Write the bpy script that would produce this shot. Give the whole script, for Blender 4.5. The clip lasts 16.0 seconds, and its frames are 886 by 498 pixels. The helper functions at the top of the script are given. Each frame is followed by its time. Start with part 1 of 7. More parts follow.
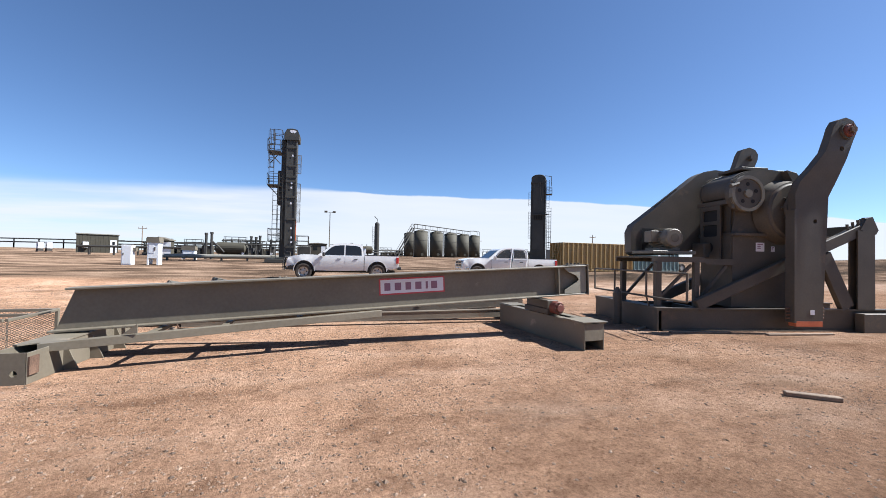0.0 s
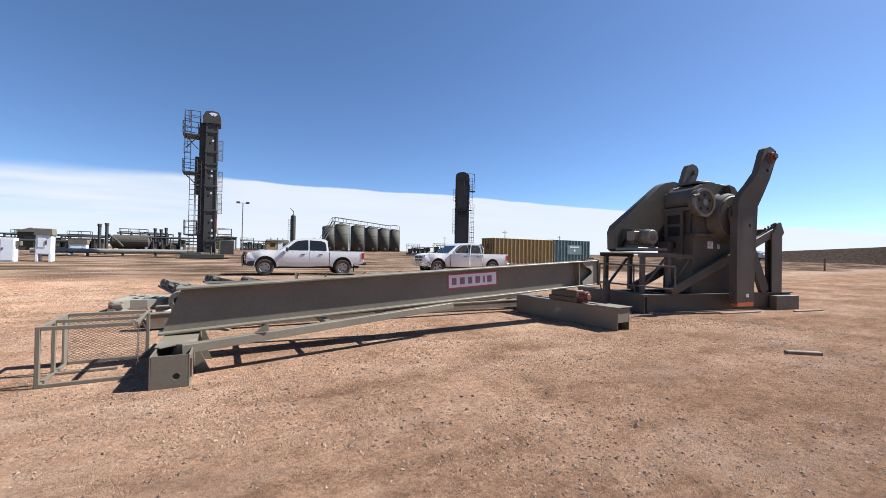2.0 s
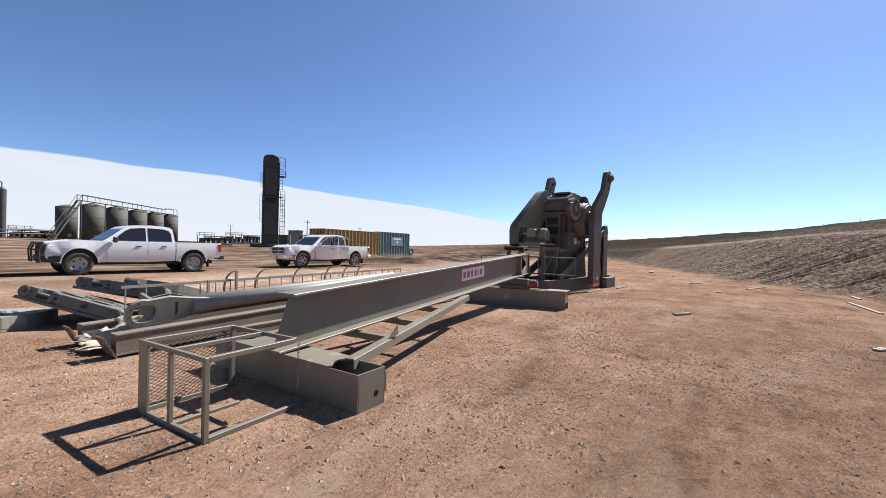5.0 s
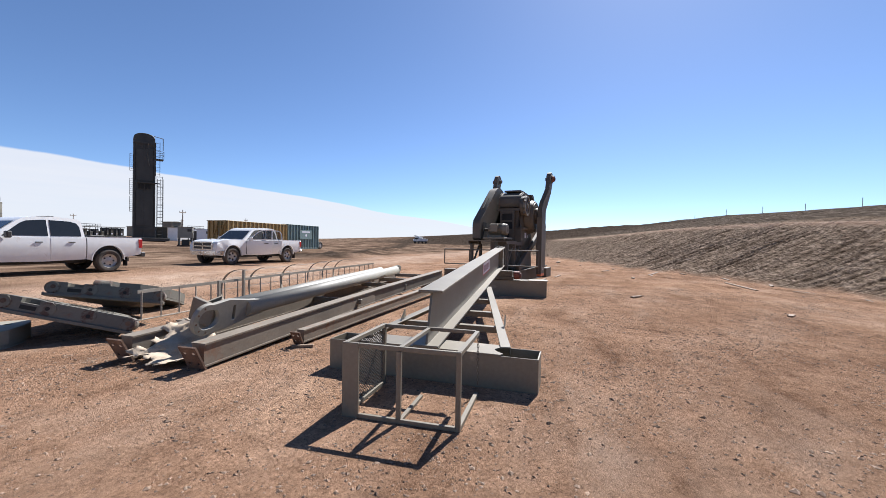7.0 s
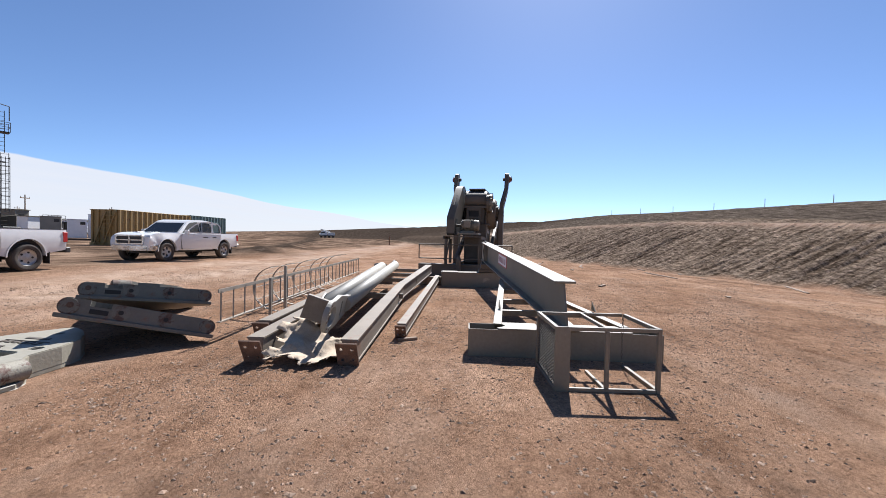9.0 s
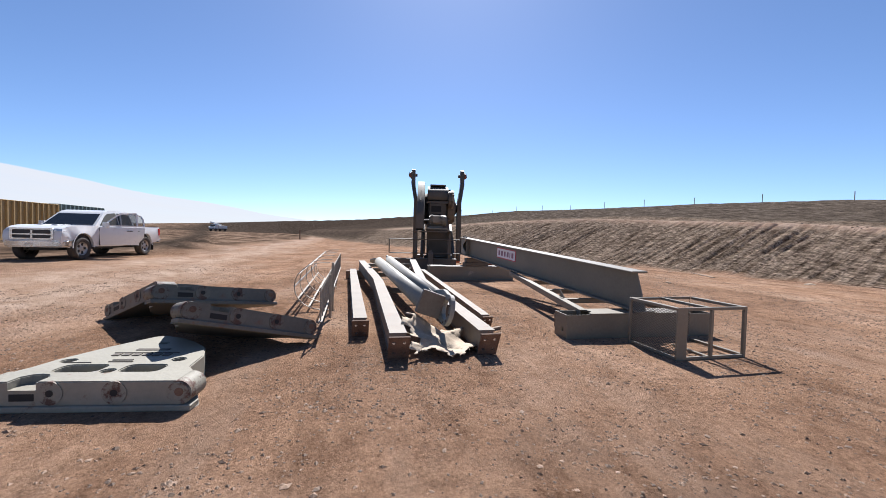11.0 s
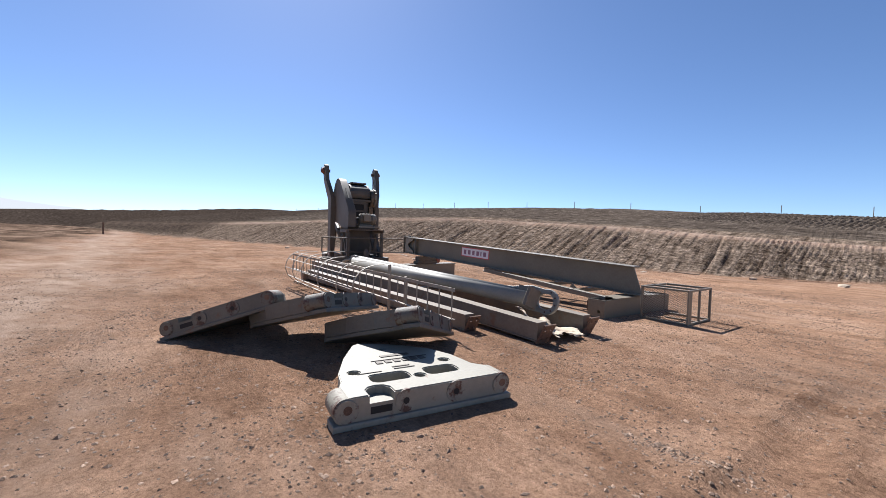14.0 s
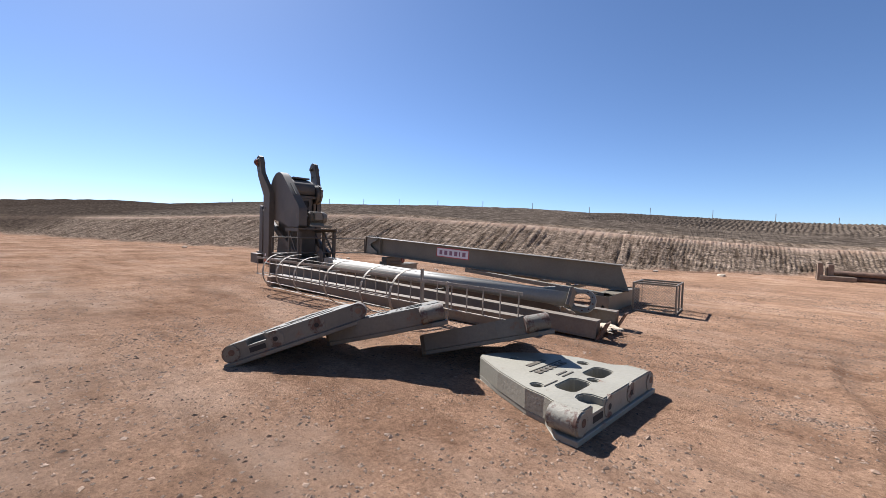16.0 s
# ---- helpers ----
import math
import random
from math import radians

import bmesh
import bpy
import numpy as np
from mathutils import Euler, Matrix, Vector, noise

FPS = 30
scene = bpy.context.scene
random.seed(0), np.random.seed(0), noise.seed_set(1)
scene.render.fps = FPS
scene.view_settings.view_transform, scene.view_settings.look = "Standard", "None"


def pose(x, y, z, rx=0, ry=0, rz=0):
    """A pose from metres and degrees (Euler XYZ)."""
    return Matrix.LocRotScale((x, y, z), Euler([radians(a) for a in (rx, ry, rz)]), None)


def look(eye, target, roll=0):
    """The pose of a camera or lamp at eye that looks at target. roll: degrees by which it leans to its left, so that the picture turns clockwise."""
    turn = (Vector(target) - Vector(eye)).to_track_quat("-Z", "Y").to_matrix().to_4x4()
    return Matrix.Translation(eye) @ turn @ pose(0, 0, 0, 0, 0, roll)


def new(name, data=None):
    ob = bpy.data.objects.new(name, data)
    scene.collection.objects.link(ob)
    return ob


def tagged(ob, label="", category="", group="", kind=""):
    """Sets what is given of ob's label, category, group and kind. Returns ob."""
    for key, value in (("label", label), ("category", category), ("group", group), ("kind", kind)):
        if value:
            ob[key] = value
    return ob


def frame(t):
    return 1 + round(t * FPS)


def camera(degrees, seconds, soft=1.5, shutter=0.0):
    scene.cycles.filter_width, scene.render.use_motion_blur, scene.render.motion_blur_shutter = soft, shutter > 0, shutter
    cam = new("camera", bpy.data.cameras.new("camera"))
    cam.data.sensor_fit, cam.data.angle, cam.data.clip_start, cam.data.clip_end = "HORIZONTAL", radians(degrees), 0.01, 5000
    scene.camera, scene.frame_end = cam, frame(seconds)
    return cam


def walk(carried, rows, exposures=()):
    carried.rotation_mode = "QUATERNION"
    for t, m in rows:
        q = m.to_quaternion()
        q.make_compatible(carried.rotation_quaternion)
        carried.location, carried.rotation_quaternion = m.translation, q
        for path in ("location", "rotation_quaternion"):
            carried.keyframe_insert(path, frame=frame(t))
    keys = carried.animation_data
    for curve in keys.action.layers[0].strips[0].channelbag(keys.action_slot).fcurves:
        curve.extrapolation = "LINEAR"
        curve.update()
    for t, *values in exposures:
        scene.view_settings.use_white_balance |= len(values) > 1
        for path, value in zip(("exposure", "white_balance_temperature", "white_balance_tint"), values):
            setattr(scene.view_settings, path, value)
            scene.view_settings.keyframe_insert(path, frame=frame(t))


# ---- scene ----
cam = camera(95.9, 16.0, soft=0.62)
PATH = [
    (0, (0.521, 0.177, 1.472), (1.08, 2.097, 1.515), 1.2),
    (0.5, (-0.225, 0.235, 1.463), (0.433, 2.124, 1.498), 1.2),
    (1, (-0.94, 0.267, 1.487), (-0.191, 2.121, 1.517), 1.1),
    (1.5, (-1.635, 0.367, 1.476), (-0.782, 2.176, 1.504), 1.1),
    (2, (-2.289, 0.556, 1.473), (-1.32, 2.306, 1.495), 1.1),
    (2.5, (-2.92, 0.768, 1.489), (-1.821, 2.439, 1.507), 1.0),
    (3, (-3.52, 1.128, 1.479), (-2.287, 2.702, 1.489), 1.0),
    (3.5, (-4.129, 1.492, 1.502), (-2.762, 2.952, 1.507), 1.0),
    (4, (-4.6, 2.021, 1.498), (-3.11, 3.354, 1.5), 1.1),
    (4.5, (-5.102, 2.549, 1.513), (-3.498, 3.743, 1.511), 1.2),
    (5, (-5.524, 3.16, 1.482), (-3.823, 4.212, 1.478), 1.3),
    (5.2, (-5.711, 3.399, 1.488), (-3.975, 4.392, 1.481), 1.3),
    (7.3, (-7.168, 5.835, 1.483), (-5.227, 6.315, 1.451), 1.1),
    (7.5, (-7.314, 6.116, 1.451), (-5.359, 6.535, 1.418), 1.2),
    (8, (-7.548, 6.766, 1.438), (-5.571, 7.069, 1.398), 1.2),
    (8.5, (-7.716, 7.46, 1.452), (-5.725, 7.649, 1.407), 1.2),
    (9, (-7.858, 8.149, 1.456), (-5.86, 8.226, 1.408), 1.3),
    (9.5, (-7.945, 8.855, 1.459), (-5.945, 8.822, 1.41), 1.2),
    (10, (-8.031, 9.511, 1.465), (-6.037, 9.359, 1.412), 1.2),
    (10.2, (-8.014, 9.769, 1.443), (-6.025, 9.568, 1.385), 1.1),
    (12.3, (-7.781, 12.788, 1.404), (-5.944, 11.997, 1.348), 2.1),
    (12.5, (-7.693, 13.04, 1.387), (-5.879, 12.199, 1.331), 2.0),
    (13, (-7.553, 13.665, 1.391), (-5.8, 12.704, 1.333), 1.9),
    (13.5, (-7.315, 14.24, 1.387), (-5.629, 13.166, 1.324), 1.9),
    (14, (-7.058, 14.824, 1.452), (-5.442, 13.647, 1.387), 1.9),
    (14.5, (-6.722, 15.329, 1.444), (-5.179, 14.058, 1.379), 1.9),
    (15, (-6.269, 15.855, 1.468), (-4.814, 14.485, 1.402), 1.8),
    (15.5, (-5.838, 16.251, 1.494), (-4.479, 14.785, 1.426), 1.8),
    (16, (-5.322, 16.607, 1.503), (-4.07, 15.049, 1.436), 1.9),
]
walk(cam, [(t, look(eye, target, roll)) for t, eye, target, roll in PATH], exposures=[(0.0, 1.30, 6050, 9), (2.5, 1.25, 6050, 9), (6.0, 1.21, 6200, 11), (16.0, 1.18, 6150, 12)])

# ---- light ----
SUN_AZ, SUN_EL = -13.0, 47.0
world = bpy.data.worlds.new("sky")
scene.world = world
world.use_nodes = True
wn = world.node_tree
sky = wn.nodes.new("ShaderNodeTexSky")
sky.sky_type = "NISHITA"
sky.sun_disc = False
sky.sun_elevation = radians(SUN_EL)
sky.sun_rotation = radians(90 - SUN_AZ)
sky.altitude = 1200
sky.air_density = 0.8
sky.dust_density = 0.6
sky.ozone_density = 5.0
wn.links.new(sky.outputs[0], wn.nodes["Background"].inputs[0])
wn.nodes["Background"].inputs[1].default_value = 0.064
sun = new("sun", bpy.data.lights.new("sun", "SUN"))
sun.data.energy, sun.data.angle, sun.data.color = 5.0, radians(0.55), (1.0, 0.965, 0.915)
sun_way = Vector((math.cos(radians(SUN_EL)) * math.cos(radians(SUN_AZ)), math.cos(radians(SUN_EL)) * math.sin(radians(SUN_AZ)), math.sin(radians(SUN_EL))))
sun.matrix_world = look(sun_way * 60, (0, 0, 0))


# ---- materials ----
def rgb(c):
    return (c[0], c[1], c[2], 1.0)


def material(name, low, high, rough=0.6, metal=0.0, scale=3.0, fine=40.0, bump=0.2, stain=None, stain_at=0.62, stain_scale=1.2, spread=0.0):
    """Two-scale noise between two colours, stains of a third colour, fine relief."""
    m = bpy.data.materials.new(name)
    m.use_nodes = True
    t = m.node_tree
    n, ln = t.nodes, t.links
    b = n["Principled BSDF"]
    b.inputs["Metallic"].default_value = metal
    tc = n.new("ShaderNodeTexCoord")
    big = n.new("ShaderNodeTexNoise")
    big.inputs["Scale"].default_value, big.inputs["Detail"].default_value = scale, 5
    small = n.new("ShaderNodeTexNoise")
    small.inputs["Scale"].default_value, small.inputs["Detail"].default_value = fine, 3
    for q in (big, small):
        ln.new(tc.outputs["Object"], q.inputs["Vector"])
    add = n.new("ShaderNodeMath")
    add.operation = "MULTIPLY_ADD"
    add.inputs[1].default_value = 0.4
    ln.new(small.outputs[0], add.inputs[0])
    mul = n.new("ShaderNodeMath")
    mul.operation = "MULTIPLY"
    mul.inputs[1].default_value = 0.6
    ln.new(big.outputs[0], mul.inputs[0])
    ln.new(mul.outputs[0], add.inputs[2])
    fac = add.outputs[0]
    if spread:
        oi = n.new("ShaderNodeObjectInfo")
        sp = n.new("ShaderNodeMath")
        sp.operation = "MULTIPLY_ADD"
        sp.inputs[1].default_value = spread
        ln.new(oi.outputs["Random"], sp.inputs[0])
        ln.new(fac, sp.inputs[2])
        fac = sp.outputs[0]
    ramp = n.new("ShaderNodeValToRGB")
    ramp.color_ramp.elements[0].position, ramp.color_ramp.elements[0].color = 0.33, rgb(low)
    ramp.color_ramp.elements[1].position, ramp.color_ramp.elements[1].color = 0.68, rgb(high)
    ln.new(fac, ramp.inputs[0])
    col = ramp.outputs[0]
    if stain:
        sn = n.new("ShaderNodeTexNoise")
        sn.inputs["Scale"].default_value, sn.inputs["Detail"].default_value, sn.inputs["Roughness"].default_value = stain_scale, 8, 0.7
        ln.new(tc.outputs["Object"], sn.inputs["Vector"])
        sr = n.new("ShaderNodeValToRGB")
        sr.color_ramp.elements[0].position, sr.color_ramp.elements[1].position = stain_at, stain_at + 0.08
        ln.new(sn.outputs[0], sr.inputs[0])
        mix = n.new("ShaderNodeMixRGB")
        mix.inputs[2].default_value = rgb(stain)
        ln.new(sr.outputs[0], mix.inputs[0])
        ln.new(col, mix.inputs[1])
        col = mix.outputs[0]
    ln.new(col, b.inputs["Base Color"])
    rr = n.new("ShaderNodeMapRange")
    rr.inputs[3].default_value, rr.inputs[4].default_value = max(0.03, rough - 0.12), min(1.0, rough + 0.12)
    ln.new(small.outputs[0], rr.inputs[0])
    ln.new(rr.outputs[0], b.inputs["Roughness"])
    if bump:
        bp = n.new("ShaderNodeBump")
        bp.inputs["Strength"].default_value, bp.inputs["Distance"].default_value = bump, 0.01
        ln.new(small.outputs[0], bp.inputs["Height"])
        ln.new(bp.outputs[0], b.inputs["Normal"])
    return m


STEEL = material("grey_machine_paint", (0.118, 0.100, 0.073), (0.171, 0.148, 0.110), 0.52, scale=1.3, fine=25, bump=0.06, stain=(0.30, 0.25, 0.19), stain_at=0.64)
STEEL_DARK = material("dark_machine_paint", (0.055, 0.044, 0.032), (0.093, 0.077, 0.057), 0.62, scale=1.6, fine=30, bump=0.1, stain=(0.12, 0.085, 0.055), stain_at=0.6)
PALE = material("pale_weight_paint", (0.19, 0.175, 0.137), (0.255, 0.237, 0.188), 0.6, scale=2.0, fine=30, bump=0.3, stain=(0.15, 0.085, 0.05), stain_at=0.63, stain_scale=4.5)
# same paint as the pale weight, darkened for the three seen in shade
CAST_SHADED = material("weight_paint_shaded", (0.085, 0.077, 0.06), (0.13, 0.119, 0.094), 0.6, scale=2.0, fine=30, bump=0.3, stain=(0.13, 0.07, 0.042), stain_at=0.6, stain_scale=4.5)
PALE_WORN = material("pale_paint_worn_to_rust", (0.18, 0.165, 0.13), (0.25, 0.23, 0.18), 0.7, scale=3.0, fine=40, bump=0.4, stain=(0.085, 0.042, 0.028), stain_at=0.49, stain_scale=7)
# worn rusty paint of those three, its base darkened for shade likewise
SHADED_WORN = material("shaded_paint_worn_to_rust", (0.095, 0.086, 0.067), (0.145, 0.132, 0.105), 0.7, scale=3.0, fine=40, bump=0.4, stain=(0.07, 0.035, 0.023), stain_at=0.47, stain_scale=7)
LEGPAINT = material("dusty_grey_beam_paint", (0.118, 0.096, 0.072), (0.185, 0.153, 0.116), 0.7, scale=2.2, fine=30, bump=0.15, stain=(0.15, 0.085, 0.052), stain_at=0.58, stain_scale=2.5)
RUST = material("rusty_steel", (0.055, 0.03, 0.02), (0.17, 0.10, 0.065), 0.85, scale=6, fine=60, bump=0.4)
REDHUB = material("red_oxide_hub", (0.12, 0.034, 0.023), (0.18, 0.05, 0.034), 0.6, scale=6, fine=50, bump=0.2)
ORANGE = material("orange_primer", (0.42, 0.10, 0.04), (0.55, 0.15, 0.06), 0.7, scale=4, fine=40)
LADDERPAINT = material("weathered_tan_ladder_paint", (0.19, 0.155, 0.115), (0.33, 0.285, 0.225), 0.7, scale=3, fine=40, bump=0.2)
# flat black stands for shade inside holes, slots and gaps; also black liners
BLACK = material("recess_shade_black", (0.008, 0.008, 0.008), (0.02, 0.018, 0.016), 0.8)
RUBBER = material("dusty_tyre_rubber", (0.022, 0.02, 0.018), (0.075, 0.058, 0.045), 0.9, scale=5, fine=40, bump=0.3)
WHITE = material("white_car_paint", (0.54, 0.54, 0.54), (0.61, 0.61, 0.60), 0.2, scale=1.0, fine=6, bump=0.0, stain=(0.42, 0.36, 0.30), stain_at=0.64)
CHROME = material("bright_trim", (0.55, 0.55, 0.55), (0.7, 0.7, 0.7), 0.2, metal=1.0)
RIM = material("dusty_wheel_alloy", (0.30, 0.28, 0.26), (0.45, 0.42, 0.38), 0.45, metal=0.6, scale=9)
PLASTIC = material("black_trim_plastic", (0.015, 0.015, 0.015), (0.035, 0.032, 0.03), 0.6)
WHITEBOX = material("white_cabinet_paint", (0.68, 0.69, 0.70), (0.78, 0.78, 0.78), 0.4, bump=0.03)
OLIVE = material("olive_tank_paint", (0.042, 0.037, 0.025), (0.066, 0.059, 0.041), 0.78, scale=0.5, fine=6, bump=0.05)
TOWERPAINT = material("dark_tower_paint", (0.028, 0.026, 0.022), (0.055, 0.05, 0.042), 0.6, scale=0.8, fine=8, bump=0.05)
YELLOW = material("mustard_tank_paint", (0.26, 0.165, 0.055), (0.36, 0.245, 0.1), 0.65, scale=1.2, fine=9, stain=(0.20, 0.12, 0.06), stain_at=0.58)
TEAL = material("faded_teal_tank_paint", (0.10, 0.15, 0.15), (0.17, 0.23, 0.22), 0.65, scale=1.2, fine=9, stain=(0.14, 0.11, 0.08), stain_at=0.6)
SIGNRED = material("sign_red", (0.42, 0.05, 0.06), (0.48, 0.07, 0.08), 0.5, bump=0.0)
SIGNWHITE = material("sign_white", (0.62, 0.60, 0.64), (0.70, 0.68, 0.70), 0.5, bump=0.0)
SIGNINK = material("sign_ink", (0.20, 0.10, 0.15), (0.26, 0.13, 0.18), 0.5, bump=0.0)
WOOD = material("weathered_timber", (0.13, 0.09, 0.062), (0.25, 0.18, 0.125), 0.85, scale=8, fine=60, bump=0.4)
CLOTH = material("torn_canvas", (0.29, 0.225, 0.16), (0.47, 0.385, 0.29), 0.95, scale=6, fine=80, bump=0.3)
PIPEWHITE = material("pale_pipe_paint", (0.185, 0.172, 0.143), (0.255, 0.24, 0.203), 0.55, scale=2, fine=30, bump=0.08, stain=(0.25, 0.19, 0.14), stain_at=0.63)
LAMPRED = material("tail_lamp_red", (0.35, 0.02, 0.02), (0.42, 0.03, 0.03), 0.25, bump=0.0)
LAMPCLEAR = material("headlamp_clear", (0.45, 0.46, 0.47), (0.6, 0.6, 0.6), 0.12, bump=0.0)
PANE = material("clear_door_glass", (0.02, 0.022, 0.025), (0.03, 0.032, 0.035), 0.06, bump=0.0)
PANE.node_tree.nodes["Principled BSDF"].inputs["Alpha"].default_value = 0.3
GLASS = material("dark_tinted_glass", (0.012, 0.014, 0.016), (0.018, 0.02, 0.022), 0.08, bump=0.0)
STONE = material("gravel_stone", (0.13, 0.080, 0.052), (0.30, 0.205, 0.14), 0.9, scale=2.0, fine=14, bump=0.2)


# ---- mesh helpers ----
def thing(name, label, category, m=None, group="", kind=""):
    e = new(name)
    e.matrix_world = m if m is not None else Matrix()
    return tagged(e, label, category, group, kind)


def part(name, bm, mat, parent, label="", smooth=False, bevel=0.0, rounds=1):
    if bevel:
        sharp = [e for e in bm.edges if len(e.link_faces) == 2 and e.calc_face_angle(0) > 0.6]
        bmesh.ops.bevel(bm, geom=sharp, offset=bevel, segments=rounds, affect="EDGES", clamp_overlap=True)
    bmesh.ops.recalc_face_normals(bm, faces=bm.faces)
    me = bpy.data.meshes.new(name)
    bm.to_mesh(me)
    bm.free()
    for p in me.polygons:
        p.use_smooth = smooth
    me.materials.append(mat)
    ob = new(name, me)
    ob.parent = parent
    if label:
        ob["label"] = label
    return ob


def cast(name, bm, mat, parent, label="", bevel=0.0, rounds=3, angle=38):
    """A part with rounded edges, shaded smooth up to an angle."""
    ob = part(name, bm, mat, parent, label, smooth=True, bevel=bevel, rounds=rounds)
    ob.data.set_sharp_from_angle(angle=radians(angle))
    return ob


def rounded(pts, times=2):
    """Cut the corners of a closed outline."""
    for _ in range(times):
        out = []
        for a, b in zip(pts, pts[1:] + pts[:1]):
            out += [(a[0] * 0.75 + b[0] * 0.25, a[1] * 0.75 + b[1] * 0.25), (a[0] * 0.25 + b[0] * 0.75, a[1] * 0.25 + b[1] * 0.75)]
        pts = out
    return pts


def lone(name, bm, mat, label, category, m=None, group="", kind="", smooth=False, bevel=0.0):
    ob = part(name, bm, mat, None, smooth=smooth, bevel=bevel)
    if m is not None:
        ob.matrix_world = m
    return tagged(ob, label, category, group, kind)


def B():
    return bmesh.new()


def box(bm, lo, hi, m=None):
    """A block between two corners."""
    c = [(a + b) / 2 for a, b in zip(lo, hi)]
    d = [max(abs(b - a), 1e-4) for a, b in zip(lo, hi)]
    q = Matrix.Translation(c) @ Matrix.Diagonal((*d, 1))
    bmesh.ops.create_cube(bm, size=1, matrix=(m @ q) if m is not None else q)
    return bm


def frame_to(p0, p1, up=(0, 0, 1)):
    """Matrix with z from p0 to p1."""
    p0, p1 = Vector(p0), Vector(p1)
    z = (p1 - p0).normalized()
    u = Vector(up)
    if abs(z.dot(u)) > 0.98:
        u = Vector((0, 1, 0))
    x = u.cross(z).normalized()
    y = z.cross(x)
    return Matrix.Translation(p0) @ Matrix((x, y, z)).transposed().to_4x4(), (p1 - p0).length


def bar(bm, p0, p1, w, h, up=(0, 0, 1)):
    """A rectangular bar: w across, h along up."""
    m, n = frame_to(p0, p1, up)
    return box(bm, (-w / 2, -h / 2, 0), (w / 2, h / 2, n), m)


def rod(bm, p0, p1, r, n=8, r1=None):
    m, d = frame_to(p0, p1)
    bmesh.ops.create_cone(bm, cap_ends=True, segments=n, radius1=r, radius2=r if r1 is None else r1, depth=d, matrix=m @ Matrix.Translation((0, 0, d / 2)))
    return bm


def path_rod(bm, pts, r, n=6):
    for a, b in zip(pts, pts[1:]):
        rod(bm, a, b, r, n)
    return bm


def plate(bm, outline, holes, t0, t1, m=None):
    """A flat plate in local xy with real holes, from z = t0 to t1."""
    m = m if m is not None else Matrix()
    loops = []
    for pts in (outline, *holes):
        lo = [bm.verts.new(m @ Vector((x, y, t0))) for x, y in pts]
        hi = [bm.verts.new(m @ Vector((x, y, t1))) for x, y in pts]
        loops.append((lo, hi))
    for side in (0, 1):
        edges = []
        for lp in loops:
            v = lp[side]
            for a, b in zip(v, v[1:] + v[:1]):
                edges.append(bm.edges.new((a, b)))
        bmesh.ops.triangle_fill(bm, use_beauty=True, use_dissolve=False, edges=edges)
    for lo, hi in loops:
        for i in range(len(lo)):
            j = (i + 1) % len(lo)
            bm.faces.new((lo[i], lo[j], hi[j], hi[i]))
    return bm


def circle(cx, cy, r, n=14):
    return [(cx + r * math.cos(2 * math.pi * i / n), cy + r * math.sin(2 * math.pi * i / n)) for i in range(n)]


def round_rect(x0, y0, x1, y1, r, n=3):
    out = []
    for cx, cy, a0 in ((x1 - r, y1 - r, 0), (x0 + r, y1 - r, 90), (x0 + r, y0 + r, 180), (x1 - r, y0 + r, 270)):
        for i in range(n + 1):
            a = radians(a0 + 90 * i / n)
            out.append((cx + r * math.cos(a), cy + r * math.sin(a)))
    return out


XZ = Matrix(((1, 0, 0, 0), (0, 0, -1, 0), (0, 1, 0, 0), (0, 0, 0, 1)))  # local x, y to x, z; thickness runs along -y


# ---- ground ----
TOE_X = [-300, -60, -25, -7.1, -1.7, 0.1, 4.7, 8.6, 14.4, 20, 22.8, 33.7, 64, 90, 140, 250, 600]
TOE_Y = [-90, -24, -17, -11.4, -8.6, -7.2, -5.2, -3.6, -2.3, -0.2, 1.0, 4.2, 13.5, 22, 38, 70, 150]
LIP_X = [-60, -20, -7, 0, 8, 21, 32, 50, 80, 300]
LIP_Z = [1.1, 1.2, 1.4, 1.8, 2.4, 3.0, 3.0, 2.4, 2.0, 2.0]
NORTH_Y = [-10, 15, 18, 20.5, 38, 50, 63, 112, 400, 4000]
NORTH_Z = [0, 0, 0.16, 0.29, 0.38, 0.58, 0.95, 1.7, 2.6, 3.0]


def lumps(x, y, f, seed):
    """Cheap smooth noise on arrays."""
    return (np.sin(x * f + seed) * np.cos(y * f * 1.3 - seed * 2.1) + np.sin((x * 0.7 + y) * f * 1.9 + seed * 3.3) * 0.6 + np.sin((x - y * 0.6) * f * 3.1 - seed) * 0.35) / 1.95


